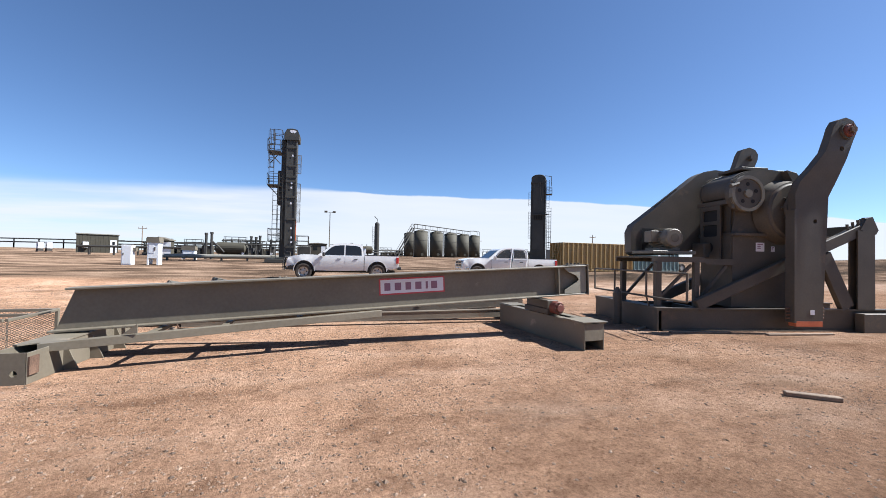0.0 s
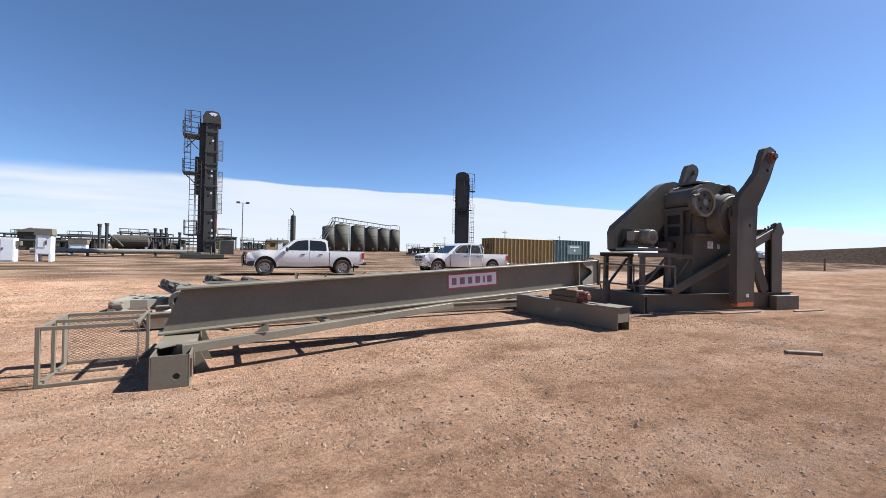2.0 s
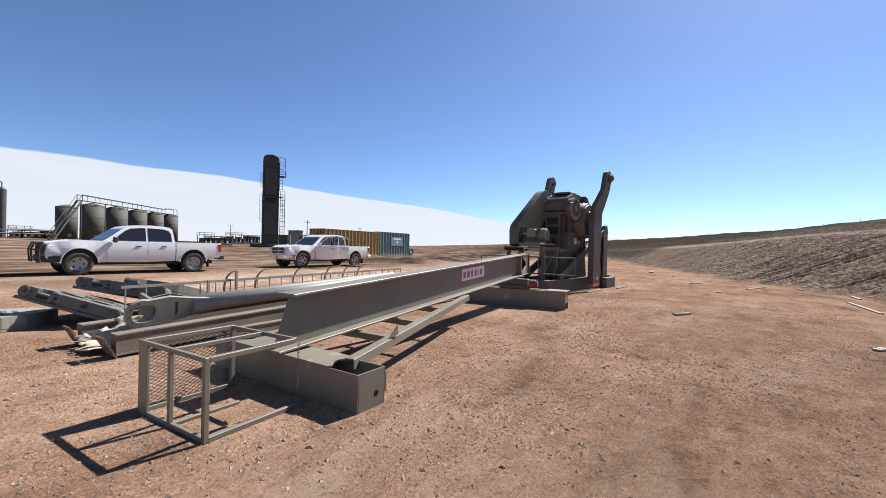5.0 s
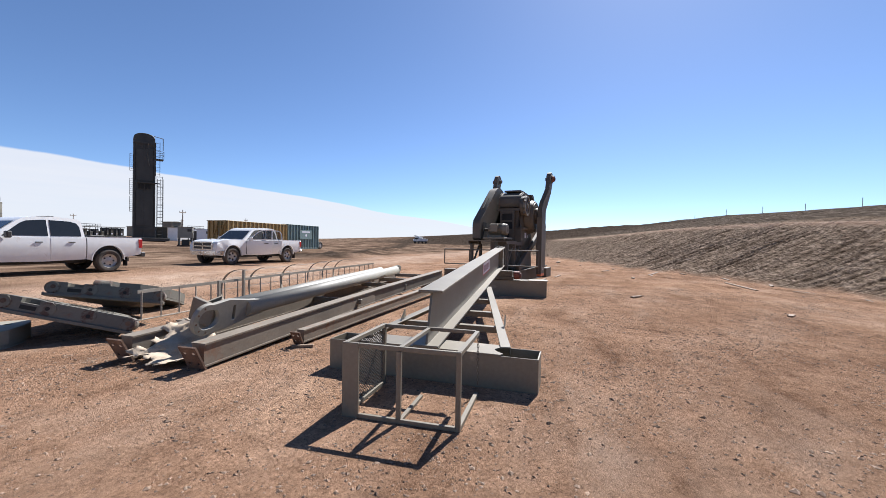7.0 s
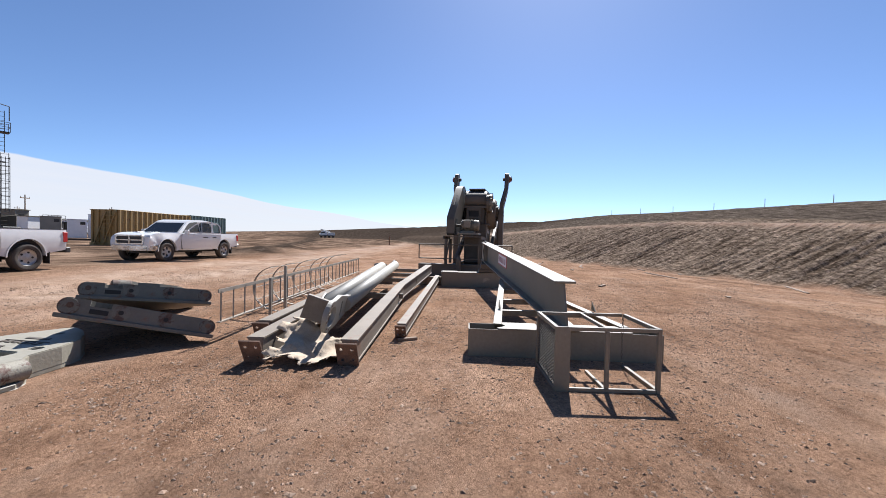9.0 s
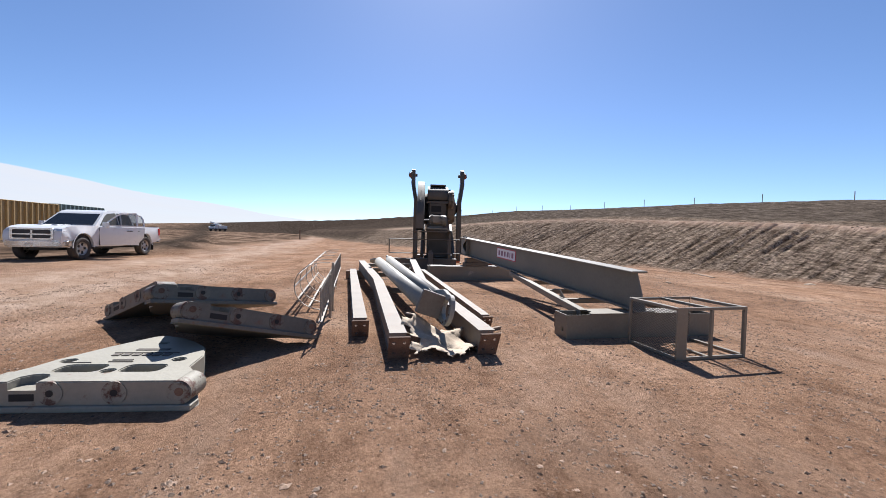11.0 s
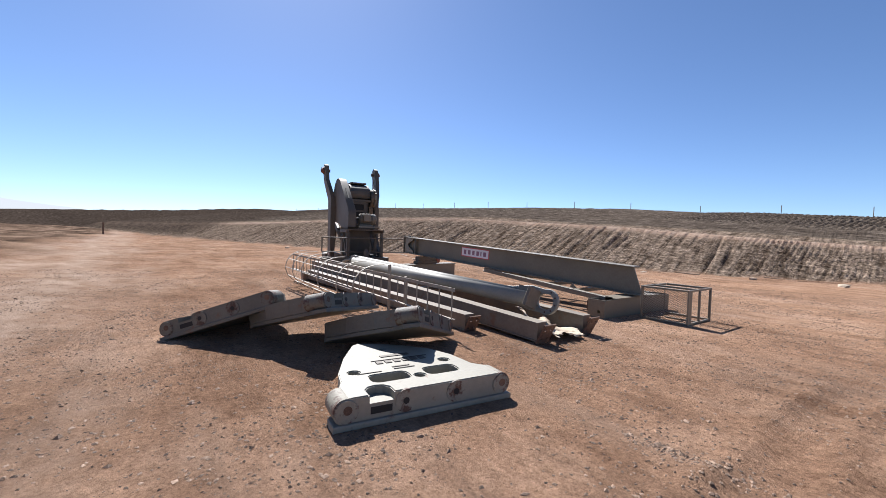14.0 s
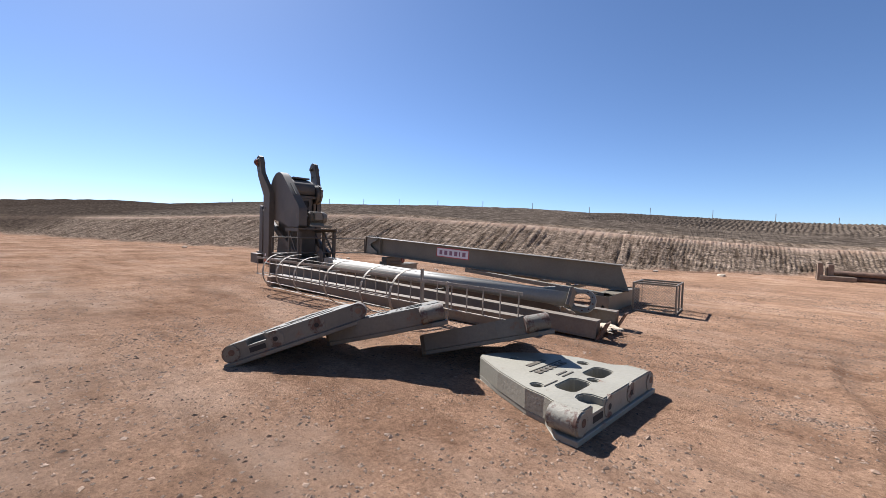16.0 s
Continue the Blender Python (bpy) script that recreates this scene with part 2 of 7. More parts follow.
def land(x, y):
    x, y = np.asarray(x, float), np.asarray(y, float)
    toe = np.interp(x, TOE_X, TOE_Y)
    s = (toe - y) * 0.93
    lip = np.interp(x, LIP_X, LIP_Z)
    run = lip / 0.42
    k = np.clip(s / run, 0, 1)
    slope = lip * (k * 0.75 + 0.25 * k * k * (3 - 2 * k))
    far = np.clip(s - run, 0, None)
    rate = np.interp(x, [-80, -6, 12, 30, 63, 120, 300], [0.112, 0.12, 0.105, 0.125, 0.182, 0.16, 0.12])
    rise = rate * np.where(far < 22, far, 22 + 4 * (1 - np.exp(-(far - 22) / 20)))
    z = np.interp(y, NORTH_Y, NORTH_Z)
    z = z + np.interp(x, [62, 112], [0, 0.5]) * np.interp(y, [-20, 30, 90, 170], [1.35, 1.25, 0.95, 0.45]) * np.clip(1 - s / 3, 0, 1)
    on = np.clip((s - 0.3) / 1.0, 0, 1)
    # long dark rise to the east
    d, az = np.hypot(x + 7.7, y - 11), np.degrees(np.arctan2(y - 11, x + 7.7))
    k2 = np.clip((d - 133) / 57, 0, 1)
    k2 = k2 * k2 * (3 - 2 * k2)
    hill = 1.45 + 190 * np.tan(np.radians(np.interp(az, [-10, -5.7, -0.8, 3.7, 9.3, 14, 18.8, 23, 32, 45], [2.7, 2.42, 1.95, 1.69, 1.42, 1.14, 0.86, 0.65, 0.3, -0.2])))
    z = z * (1 - on) + slope + rise
    z = z + k2 * np.clip(hill - z, 0, None) * np.clip((az + 25) / 8, 0, 1)
    # dozer tracks: up the bank to the east, along it to the west
    bank = np.clip(s * 1.2, 0, 1) * np.clip((run + 0.2 - s) * 3, 0, 1) * np.clip((62 - x) / 18, 0, 1)
    east = np.clip((x - 0.2 + 0.8 * lumps(x, y, 0.7, 6.0)) / 1.2, 0, 1)
    q = x - s * 0.16 + 0.30 * lumps(x, 0 * y, 0.55, 5.0) + 0.07 * lumps(x, y, 0.9, 5.0)
    lane = np.floor(q / 0.56)
    inside = q / 0.56 - lane
    hashed = np.sin(lane * 12.9898) * 43758.5453
    hashed = hashed - np.floor(hashed)
    seam = np.exp(-(np.minimum(inside, 1 - inside) * 0.56 / 0.085) ** 2) * (0.02 + 0.23 * hashed ** 2) * np.clip(0.65 + 0.75 * lumps(x, y, 0.8, 8.0), 0.1, 1.3)
    rung = np.maximum(-0.5, np.sin(2 * math.pi * (s / 0.31 + hashed) + 1.2 * lumps(x, y, 1.6, 1.0))) * 0.022 * (0.6 + 0.6 * lumps(x, y, 0.9, 2.5))
    level = s / 0.66 + 0.12 * lumps(x, y, 0.5, 2.0)
    band = np.floor(level)
    hb = np.sin(band * 78.233) * 43758.5453
    hb = hb - np.floor(hb)
    cleat = np.sin(2 * math.pi * (x / 0.215 + hb) + 0.7 * lumps(x, y, 1.2, 3.0)) * 0.055 * (0.6 + 0.55 * lumps(x, y, 0.8, 4.5)) - 0.06 * np.exp(-((level - band) / 0.16) ** 2)
    rough = lumps(x, y, 3.1, 4.0) * 0.015 + lumps(x, y, 9.3, 2.0) * 0.018
    z = z + bank * (east * (rung - seam) + (1 - east) * cleat + rough)
    # wheel ruts along the foot of the bank
    for off, deep in ((-0.75, 0.07), (-1.25, 0.055), (-2.6, 0.03)):
        c = s - off + 0.18 * np.sin(x * 0.33 + off * 4)
        z = z + (0.035 * np.exp(-((np.abs(c) - 0.2) / 0.08) ** 2) - deep * np.exp(-(c / 0.11) ** 2)) * np.clip((x + 6) / 3, 0, 1) * np.clip((22 - x) / 4, 0, 1) * np.clip(0.6 + 0.8 * lumps(x, y, 0.5, 9.0), 0, 1.2)
    crest = np.exp(-((s - run) / 0.3) ** 2) * 0.05
    top = np.clip((far - 9) / 3, 0, 1) * np.clip((30 - far) / 4, 0, 1) * np.clip((14 - x) / 6, 0, 1) * np.clip((x + 30) / 6, 0, 1)
    z = z + crest + top * 0.07 * np.sin(2 * math.pi * x / 0.4 + 0.6 * lumps(x, y, 0.7, 1.0) + np.floor(far / 1.6) * 2.4)
    row = np.sin(far * 1.1 + lumps(x, y, 0.2, 3)) * 0.10 + lumps(x, y, 1.7, 6.0) * 0.05
    z = z + row * np.clip(far / 3, 0, 1) * np.clip((70 - far) / 20, 0, 1)
    edge = np.interp(x, [-40, 8, 13, 17, 24, 32, 63, 90, 140], [60, 40, 24, 20.9, 20.5, 23.6, 33, 42, 60])
    z = z + np.exp(-((y - edge - 1.4) / 0.9) ** 2) * np.clip((x - 11) / 5, 0, 1) * np.clip((70 - x) / 20, 0, 1) * (0.32 + 0.15 * lumps(x, y, 1.1, 2.0))
    calm = np.clip((np.hypot(x - 1, y - 8) - 16) / 20, 0, 1)
    z = z + lumps(x, y, 0.35, 2.0) * 0.06 * calm * np.clip(1 - s, 0, 1)
    rut = np.exp(-((y - 17.3 - 0.06 * x + 0.3 * np.sin(x * 0.3)) / 0.35) ** 2) + np.exp(-((y - 15.6 - 0.04 * x) / 0.3) ** 2) * 0.6
    z = z - 0.05 * rut * (0.6 + 0.4 * np.sin(x * 1.7))
    for x0 in (6.29, 7.95):
        c = x + x0 + 0.05 * np.sin(y * 2.3)
        z = z + (0.03 * np.exp(-((np.abs(c) - 0.25) / 0.07) ** 2) * (1 + 0.4 * np.sin(y * 9)) - 0.03 * np.exp(-(c / 0.17) ** 4)) * np.clip((14 - y) / 2, 0, 1) * np.clip((y - 8.4) / 1, 0, 1)
    return z


def spaced(a, b, step, lo, hi, grow):
    v = list(np.arange(a, b + 1e-6, step))
    d, q = step, b
    while q < hi:
        d *= grow
        q += d
        v.append(q)
    d, q, pre = step, a, []
    while q > lo:
        d *= grow
        q -= d
        pre.append(q)
    return np.array(pre[::-1] + v)


gx = spaced(-14, 2, 0.065, -4200, 2, 1.1)
gx = np.concatenate([gx, spaced(2.09, 30, 0.085, 2.09, 4200, 1.08)])
gy = spaced(-40, -16.2, 0.4, -4200, -16.2, 1.1)
gy = np.concatenate([gy, np.arange(-16, 0.99, 0.06), spaced(1, 20, 0.16, 1, 4200, 1.1)])
GX, GY = np.meshgrid(gx, gy)
GZ = land(GX, GY)
nx, ny = len(gx), len(gy)
verts = np.stack([GX.ravel(), GY.ravel(), GZ.ravel()], 1)
idx = np.arange(nx * ny).reshape(ny, nx)
faces = np.stack([idx[:-1, :-1].ravel(), idx[:-1, 1:].ravel(), idx[1:, 1:].ravel(), idx[1:, :-1].ravel()], 1)
gm = bpy.data.meshes.new("ground")
gm.from_pydata(verts.tolist(), [], faces.tolist())
for p in gm.polygons:
    p.use_smooth = True
soil = gm.attributes.new("berm_soil", "FLOAT", "POINT")
toe_line = np.interp(GX, TOE_X, TOE_Y)
soil.data.foreach_set("value", np.clip(((toe_line - GY) * 0.93 + 0.25 + 0.5 * lumps(GX, GY, 1.1, 7)) / 0.7, 0, 1).ravel().astype(np.float32))
lip_run = np.interp(GX, LIP_X, LIP_Z) / 0.42
crust = gm.attributes.new("lip_crust", "FLOAT", "POINT")
crust.data.foreach_set("value", (np.exp(-(((toe_line - GY) * 0.93 - lip_run + 0.12 * lumps(GX, GY, 0.8, 2)) / 0.5) ** 2) * 1.0).ravel().astype(np.float32))
field = gm.attributes.new("field_soil", "FLOAT", "POINT")
field.data.foreach_set("value", np.clip(((toe_line - GY) * 0.93 - lip_run - 1.8 + 0.6 * lumps(GX, GY, 0.4, 3)) / 1.5, 0, 1).ravel().astype(np.float32))
dust = gm.attributes.new("dust_track", "FLOAT", "POINT")
road_in = 14.4 + 0.03 * GX + 0.9 * lumps(GX, GY, 0.35, 3.0)
dust.data.foreach_set("value", (np.clip((GY - road_in) / 1.8, 0, 1) * np.clip((road_in + 5.2 - GY) / 1.6, 0, 1) * np.clip(0.72 + 0.2 * np.sin(GY * 3.1 - 0.12 * GX + 1.5 * np.sin(GX * 0.13)) + 0.35 * lumps(GX, GY, 0.8, 6.0), 0, 1.0) * np.clip((GX + 4) / 4, 0, 1)).ravel().astype(np.float32))
tilled_edge = np.interp(GX, [-40, 8, 13, 17, 24, 32, 63, 90, 140], [60, 40, 24, 20.9, 20.5, 23.6, 33, 42, 60])
# dark soil patches; also lines along two wheel ruts, their shade as colour
dark = gm.attributes.new("dark_soil_rut_shade", "FLOAT", "POINT")
dark.data.foreach_set("value", np.maximum(np.clip((GY - tilled_edge + lumps(GX, GY, 0.5, 8)) / 1.5, 0, 1) * np.clip((tilled_edge + 5.5 - GY) / 2, 0, 1) * np.clip((GX - 10) / 6, 0, 1), np.clip((np.hypot(GX + 7.7, GY - 11) - 124) / 6, 0, 1) * np.maximum(np.clip((75 - GY) / 15, 0, 1), 0) + np.clip((GX - 56) / 8, 0, 1) * np.clip((toe_line - GY - 0.5) / 1.5, 0, 1) * 0.8 + sum(np.exp(-(((toe_line - GY) * 0.93 - off + 0.18 * np.sin(GX * 0.33 + off * 4)) / 0.10) ** 2) * np.clip((GX + 6) / 3, 0, 1) * np.clip((24 - GX) / 4, 0, 1) * np.clip(0.55 + 0.8 * lumps(GX, GY, 0.5, 9.0), 0, 1) for off in (-0.75, -1.25)) * 0.75).ravel().astype(np.float32))
road = gm.attributes.new("road_soil", "FLOAT", "POINT")
road.data.foreach_set("value", (np.clip((GY - 18.6 + 1.5 * lumps(GX, GY, 0.3, 5)) / 3, 0, 1)).ravel().astype(np.float32))
ground = tagged(new("ground", gm), "dry reddish tan graded earth pad with fine gravel", "ground", kind="structure")


def ground_material():
    m = bpy.data.materials.new("graded_earth")
    m.use_nodes = True
    t = m.node_tree
    n, ln = t.nodes, t.links
    b = n["Principled BSDF"]
    b.inputs["Roughness"].default_value = 0.95
    b.inputs["Specular IOR Level"].default_value = 0.0
    b.inputs["Diffuse Roughness"].default_value = 0.5
    tc = n.new("ShaderNodeTexCoord")

    def noise_at(scale, detail=5, rough=0.6, stretch=None):
        q = n.new("ShaderNodeTexNoise")
        q.inputs["Scale"].default_value, q.inputs["Detail"].default_value, q.inputs["Roughness"].default_value = scale, detail, rough
        if stretch:
            mp = n.new("ShaderNodeMapping")
            mp.inputs["Scale"].default_value = stretch
            mp.inputs["Rotation"].default_value = (0, 0, radians(8))
            ln.new(tc.outputs["Object"], mp.inputs[0])
            ln.new(mp.outputs[0], q.inputs["Vector"])
        else:
            ln.new(tc.outputs["Object"], q.inputs["Vector"])
        return q.outputs[0]

    def ramp(v, *stops):
        r = n.new("ShaderNodeValToRGB")
        while len(r.color_ramp.elements) < len(stops):
            r.color_ramp.elements.new(0.5)
        for e, (p, c) in zip(r.color_ramp.elements, stops):
            e.position, e.color = p, rgb(c)
        ln.new(v, r.inputs[0])
        return r.outputs[0]

    def mix(f, a, c, kind="MIX"):
        x = n.new("ShaderNodeMixRGB")
        x.blend_type = kind
        if isinstance(f, float):
            x.inputs[0].default_value = f
        else:
            ln.new(f, x.inputs[0])
        ln.new(a, x.inputs[1])
        ln.new(c, x.inputs[2])
        return x.outputs[0]

    pad = ramp(noise_at(0.45, 6, 0.65), (0.30, (0.246, 0.149, 0.096)), (0.5, (0.350, 0.219, 0.144)), (0.72, (0.462, 0.311, 0.217)))
    grit = ramp(noise_at(30, 9, 0.9), (0.37, (0.28, 0.25, 0.23)), (0.48, (1.0, 1.0, 1.0)), (0.64, (1.75, 1.72, 1.68)))
    pad = mix(0.7, pad, grit, "MULTIPLY")
    blot = ramp(noise_at(3.5, 5, 0.7), (0.36, (0.72, 0.70, 0.69)), (0.6, (1.06, 1.05, 1.04)))
    pad = mix(0.8, pad, blot, "MULTIPLY")
    speck = ramp(noise_at(11, 6, 0.8), (0.39, (0.64, 0.62, 0.60)), (0.5, (1.0, 1.0, 1.0)), (0.63, (1.28, 1.27, 1.25)))
    pad = mix(0.55, pad, speck, "MULTIPLY")
    mud = ramp(noise_at(0.45, 5, 0.62, (0.5, 1.1, 1)), (0.38, (0.060, 0.041, 0.029)), (0.5, (0.150, 0.100, 0.069)), (0.64, (0.285, 0.197, 0.138)))
    mud = mix(0.6, mud, grit, "MULTIPLY")
    clod = ramp(noise_at(2.2, 7, 0.75), (0.33, (0.142, 0.109, 0.083)), (0.5, (0.232, 0.181, 0.14)), (0.7, (0.35, 0.282, 0.222)))
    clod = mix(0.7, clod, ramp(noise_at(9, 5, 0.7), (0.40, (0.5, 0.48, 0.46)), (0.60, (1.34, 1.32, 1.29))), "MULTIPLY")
    # level streaks put the darkness between the track rungs into the colour
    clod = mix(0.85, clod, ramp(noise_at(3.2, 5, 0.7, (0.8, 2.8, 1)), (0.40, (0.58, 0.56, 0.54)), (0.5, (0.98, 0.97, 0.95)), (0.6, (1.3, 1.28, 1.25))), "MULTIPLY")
    turn = n.new("ShaderNodeMapping")
    turn.inputs["Rotation"].default_value = (0, 0, radians(-8.5))
    ln.new(tc.outputs["Object"], turn.inputs[0])

    def furrow(across, along, detail):
        mp = n.new("ShaderNodeMapping")
        mp.inputs["Scale"].default_value = (across, along, along)
        ln.new(turn.outputs[0], mp.inputs[0])
        q = n.new("ShaderNodeTexNoise")
        q.inputs["Scale"].default_value, q.inputs["Detail"].default_value, q.inputs["Roughness"].default_value = 1.0, detail, 0.62
        ln.new(mp.outputs[0], q.inputs["Vector"])
        return q.outputs[0]
    # furrow shade put into the colour: dark lows, pale ridges, following the bump
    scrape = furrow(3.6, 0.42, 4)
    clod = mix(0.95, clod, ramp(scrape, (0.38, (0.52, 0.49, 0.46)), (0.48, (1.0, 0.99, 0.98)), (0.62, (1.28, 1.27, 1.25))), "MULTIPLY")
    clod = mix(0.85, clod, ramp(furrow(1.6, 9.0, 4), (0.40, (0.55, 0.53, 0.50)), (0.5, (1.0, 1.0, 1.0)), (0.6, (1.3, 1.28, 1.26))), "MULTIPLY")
    at1 = n.new("ShaderNodeAttribute")
    at1.attribute_name = "berm_soil"
    at2 = n.new("ShaderNodeAttribute")
    at2.attribute_name = "road_soil"
    at3 = n.new("ShaderNodeAttribute")
    at3.attribute_name = "field_soil"
    at4 = n.new("ShaderNodeAttribute")
    at4.attribute_name = "dust_track"
    tilled = ramp(noise_at(1.4, 8, 0.8, (0.6, 2.2, 1)), (0.38, (0.05, 0.039, 0.03)), (0.51, (0.118, 0.092, 0.071)), (0.64, (0.25, 0.2, 0.155)))
    pale = ramp(noise_at(1.6, 6, 0.7), (0.38, (0.35, 0.236, 0.163)), (0.62, (0.515, 0.38, 0.285)))
    tone = ramp(noise_at(0.16, 4, 0.6), (0.38, (0.87, 0.85, 0.84)), (0.6, (1.1, 1.09, 1.07)))
    pad = mix(0.9, pad, tone, "MULTIPLY")
    sweep = ramp(noise_at(0.5, 6, 0.62, (0.55, 1.5, 1)), (0.50, (0.0, 0.0, 0.0)), (0.66, (0.42, 0.42, 0.42)))
    pad = mix(sweep, pad, pale)
    scuff = ramp(noise_at(0.9, 5, 0.6, (0.5, 1.7, 1)), (0.36, (0.74, 0.72, 0.71)), (0.48, (1.0, 1.0, 1.0)))
    pad = mix(0.9, pad, scuff, "MULTIPLY")
    pad = mix(at4.outputs["Fac"], pad, pale)
    clod = mix(at3.outputs["Fac"], clod, tilled)
    at6 = n.new("ShaderNodeAttribute")
    at6.attribute_name = "lip_crust"
    clod = mix(at6.outputs["Fac"], clod, pale)
    col = mix(at2.outputs["Fac"], pad, mud)
    at5 = n.new("ShaderNodeAttribute")
    at5.attribute_name = "dark_soil_rut_shade"
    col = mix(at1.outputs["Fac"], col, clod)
    # dark colour of the tilled soil, also painted as shade in the ruts
    soil_rut_dark = ramp(noise_at(1.1, 7, 0.75, (0.6, 2.0, 1)), (0.38, (0.032, 0.024, 0.018)), (0.52, (0.066, 0.049, 0.037)), (0.68, (0.13, 0.098, 0.075)))
    col = mix(at5.outputs["Fac"], col, soil_rut_dark)
    ln.new(col, b.inputs["Base Color"])
    bp = n.new("ShaderNodeBump")
    bp.inputs["Strength"].default_value, bp.inputs["Distance"].default_value = 1.0, 0.03
    ln.new(noise_at(70, 8, 0.85), bp.inputs["Height"])
    bp2 = n.new("ShaderNodeBump")
    bp2.inputs["Strength"].default_value, bp2.inputs["Distance"].default_value = 0.55, 0.06
    ln.new(noise_at(7.0, 7, 0.75), bp2.inputs["Height"])
    ln.new(at1.outputs["Fac"], bp2.inputs["Strength"])
    ln.new(bp.outputs[0], bp2.inputs["Normal"])
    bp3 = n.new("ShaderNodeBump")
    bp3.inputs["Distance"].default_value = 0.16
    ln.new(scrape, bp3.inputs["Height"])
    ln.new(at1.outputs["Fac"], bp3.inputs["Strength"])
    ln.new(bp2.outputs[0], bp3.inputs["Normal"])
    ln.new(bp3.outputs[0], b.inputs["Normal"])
    return m


gm.materials.append(ground_material())


# ---- cloud bank on the horizon ----
def cloud_bank():
    az = [-4, 5, 12, 17, 24, 30, 37, 48, 57, 76, 81, 95, 108, 122, 150, 180, 230]
    el = [0.4, 1.1, 2.0, 2.9, 3.7, 4.8, 5.9, 7.1, 8.1, 8.6, 8.5, 9.0, 8.6, 7.2, 5.0, 4.0, 3.0]
    bm = B()
    uv = bm.loops.layers.uv.new("height")
    R, cols = 3800, []
    for a in np.arange(-4, 230.1, 2.0):
        top = R * math.tan(radians(float(np.interp(a, az, el)) + 0.5))
        col = []
        for k in range(9):
            z = -150 + (top + 150) * k / 8
            col.append((bm.verts.new((R * math.cos(radians(a)), R * math.sin(radians(a)), z)), (a / 20, k / 8)))
        cols.append(col)
    for c0, c1 in zip(cols, cols[1:]):
        for k in range(8):
            q = (c0[k], c1[k], c1[k + 1], c0[k + 1])
            f = bm.faces.new([v for v, _ in q])
            for lp, (_, u) in zip(f.loops, q):
                lp[uv].uv = u
    m = bpy.data.materials.new("cloud_white")
    m.use_nodes = True
    t = m.node_tree
    n, ln = t.nodes, t.links
    n.remove(n["Principled BSDF"])
    u = n.new("ShaderNodeUVMap")
    u.uv_map = "height"
    sep = n.new("ShaderNodeSeparateXYZ")
    ln.new(u.outputs[0], sep.inputs[0])
    nz = n.new("ShaderNodeTexNoise")
    nz.inputs["Scale"].default_value, nz.inputs["Detail"].default_value = 2.5, 7
    ln.new(u.outputs[0], nz.inputs["Vector"])
    ad = n.new("ShaderNodeMath")
    ad.operation = "MULTIPLY_ADD"
    ad.inputs[1].default_value = 0.07
    ln.new(nz.outputs[0], ad.inputs[0])
    ln.new(sep.outputs["Y"], ad.inputs[2])
    # the bank thins to streaks towards the west
    soft = n.new("ShaderNodeMapRange")
    soft.inputs[1].default_value, soft.inputs[2].default_value = 4.3, 5.5
    ln.new(sep.outputs["X"], soft.inputs[0])
    low = n.new("ShaderNodeMapRange")
    low.inputs[3].default_value, low.inputs[4].default_value = 0.985, 0.80
    ln.new(soft.outputs[0], low.inputs[0])
    mr = n.new("ShaderNodeMapRange")
    mr.interpolation_type = "SMOOTHSTEP"
    mr.inputs[2].default_value, mr.inputs[3].default_value, mr.inputs[4].default_value = 1.008, 0.95, 0.0
    ln.new(low.outputs[0], mr.inputs[1])
    ln.new(ad.outputs[0], mr.inputs[0])
    mp = n.new("ShaderNodeMapping")
    mp.inputs["Scale"].default_value = (0.8, 5.0, 1)
    mp.inputs["Rotation"].default_value = (0, 0, radians(3))
    ln.new(u.outputs[0], mp.inputs[0])
    streak = n.new("ShaderNodeTexNoise")
    streak.inputs["Scale"].default_value, streak.inputs["Detail"].default_value = 1.6, 6
    ln.new(mp.outputs[0], streak.inputs["Vector"])
    thin = n.new("ShaderNodeMapRange")
    thin.inputs[1].default_value, thin.inputs[2].default_value, thin.inputs[3].default_value, thin.inputs[4].default_value = 0.35, 0.65, 0.0, 0.5
    ln.new(streak.outputs[0], thin.inputs[0])
    some = n.new("ShaderNodeMath")
    some.operation = "MULTIPLY_ADD"
    some.inputs[1].default_value, some.inputs[2].default_value = 0.85, 0.15
    ln.new(soft.outputs[0], some.inputs[0])
    gaps = n.new("ShaderNodeMath")
    gaps.operation = "MULTIPLY"
    ln.new(thin.outputs[0], gaps.inputs[0])
    ln.new(some.outputs[0], gaps.inputs[1])
    keep_ = n.new("ShaderNodeMath")
    keep_.operation = "SUBTRACT"
    keep_.inputs[0].default_value = 1.0
    ln.new(gaps.outputs[0], keep_.inputs[1])
    alpha = n.new("ShaderNodeMath")
    alpha.operation = "MULTIPLY"
    ln.new(mr.outputs[0], alpha.inputs[0])
    ln.new(keep_.outputs[0], alpha.inputs[1])
    em = n.new("ShaderNodeEmission")
    em.inputs[0].default_value, em.inputs[1].default_value = (0.95, 0.965, 1.0, 1), 0.39
    tr = n.new("ShaderNodeBsdfTransparent")
    mx = n.new("ShaderNodeMixShader")
    ln.new(alpha.outputs[0], mx.inputs[0])
    ln.new(tr.outputs[0], mx.inputs[1])
    ln.new(em.outputs[0], mx.inputs[2])
    ln.new(mx.outputs[0], n["Material Output"].inputs[0])
    ob = lone("backdrop", bm, m, "bank of white cloud low over the horizon", "cloud", kind="structure", smooth=True)
    ob.visible_shadow = False


cloud_bank()

# ---- walking beam with its tail frame ----
BEAM = pose(-2.80, 6.795, 0.965, 0, 0, 3.06) @ pose(0, 0, 0, 0, -2.85, 0)


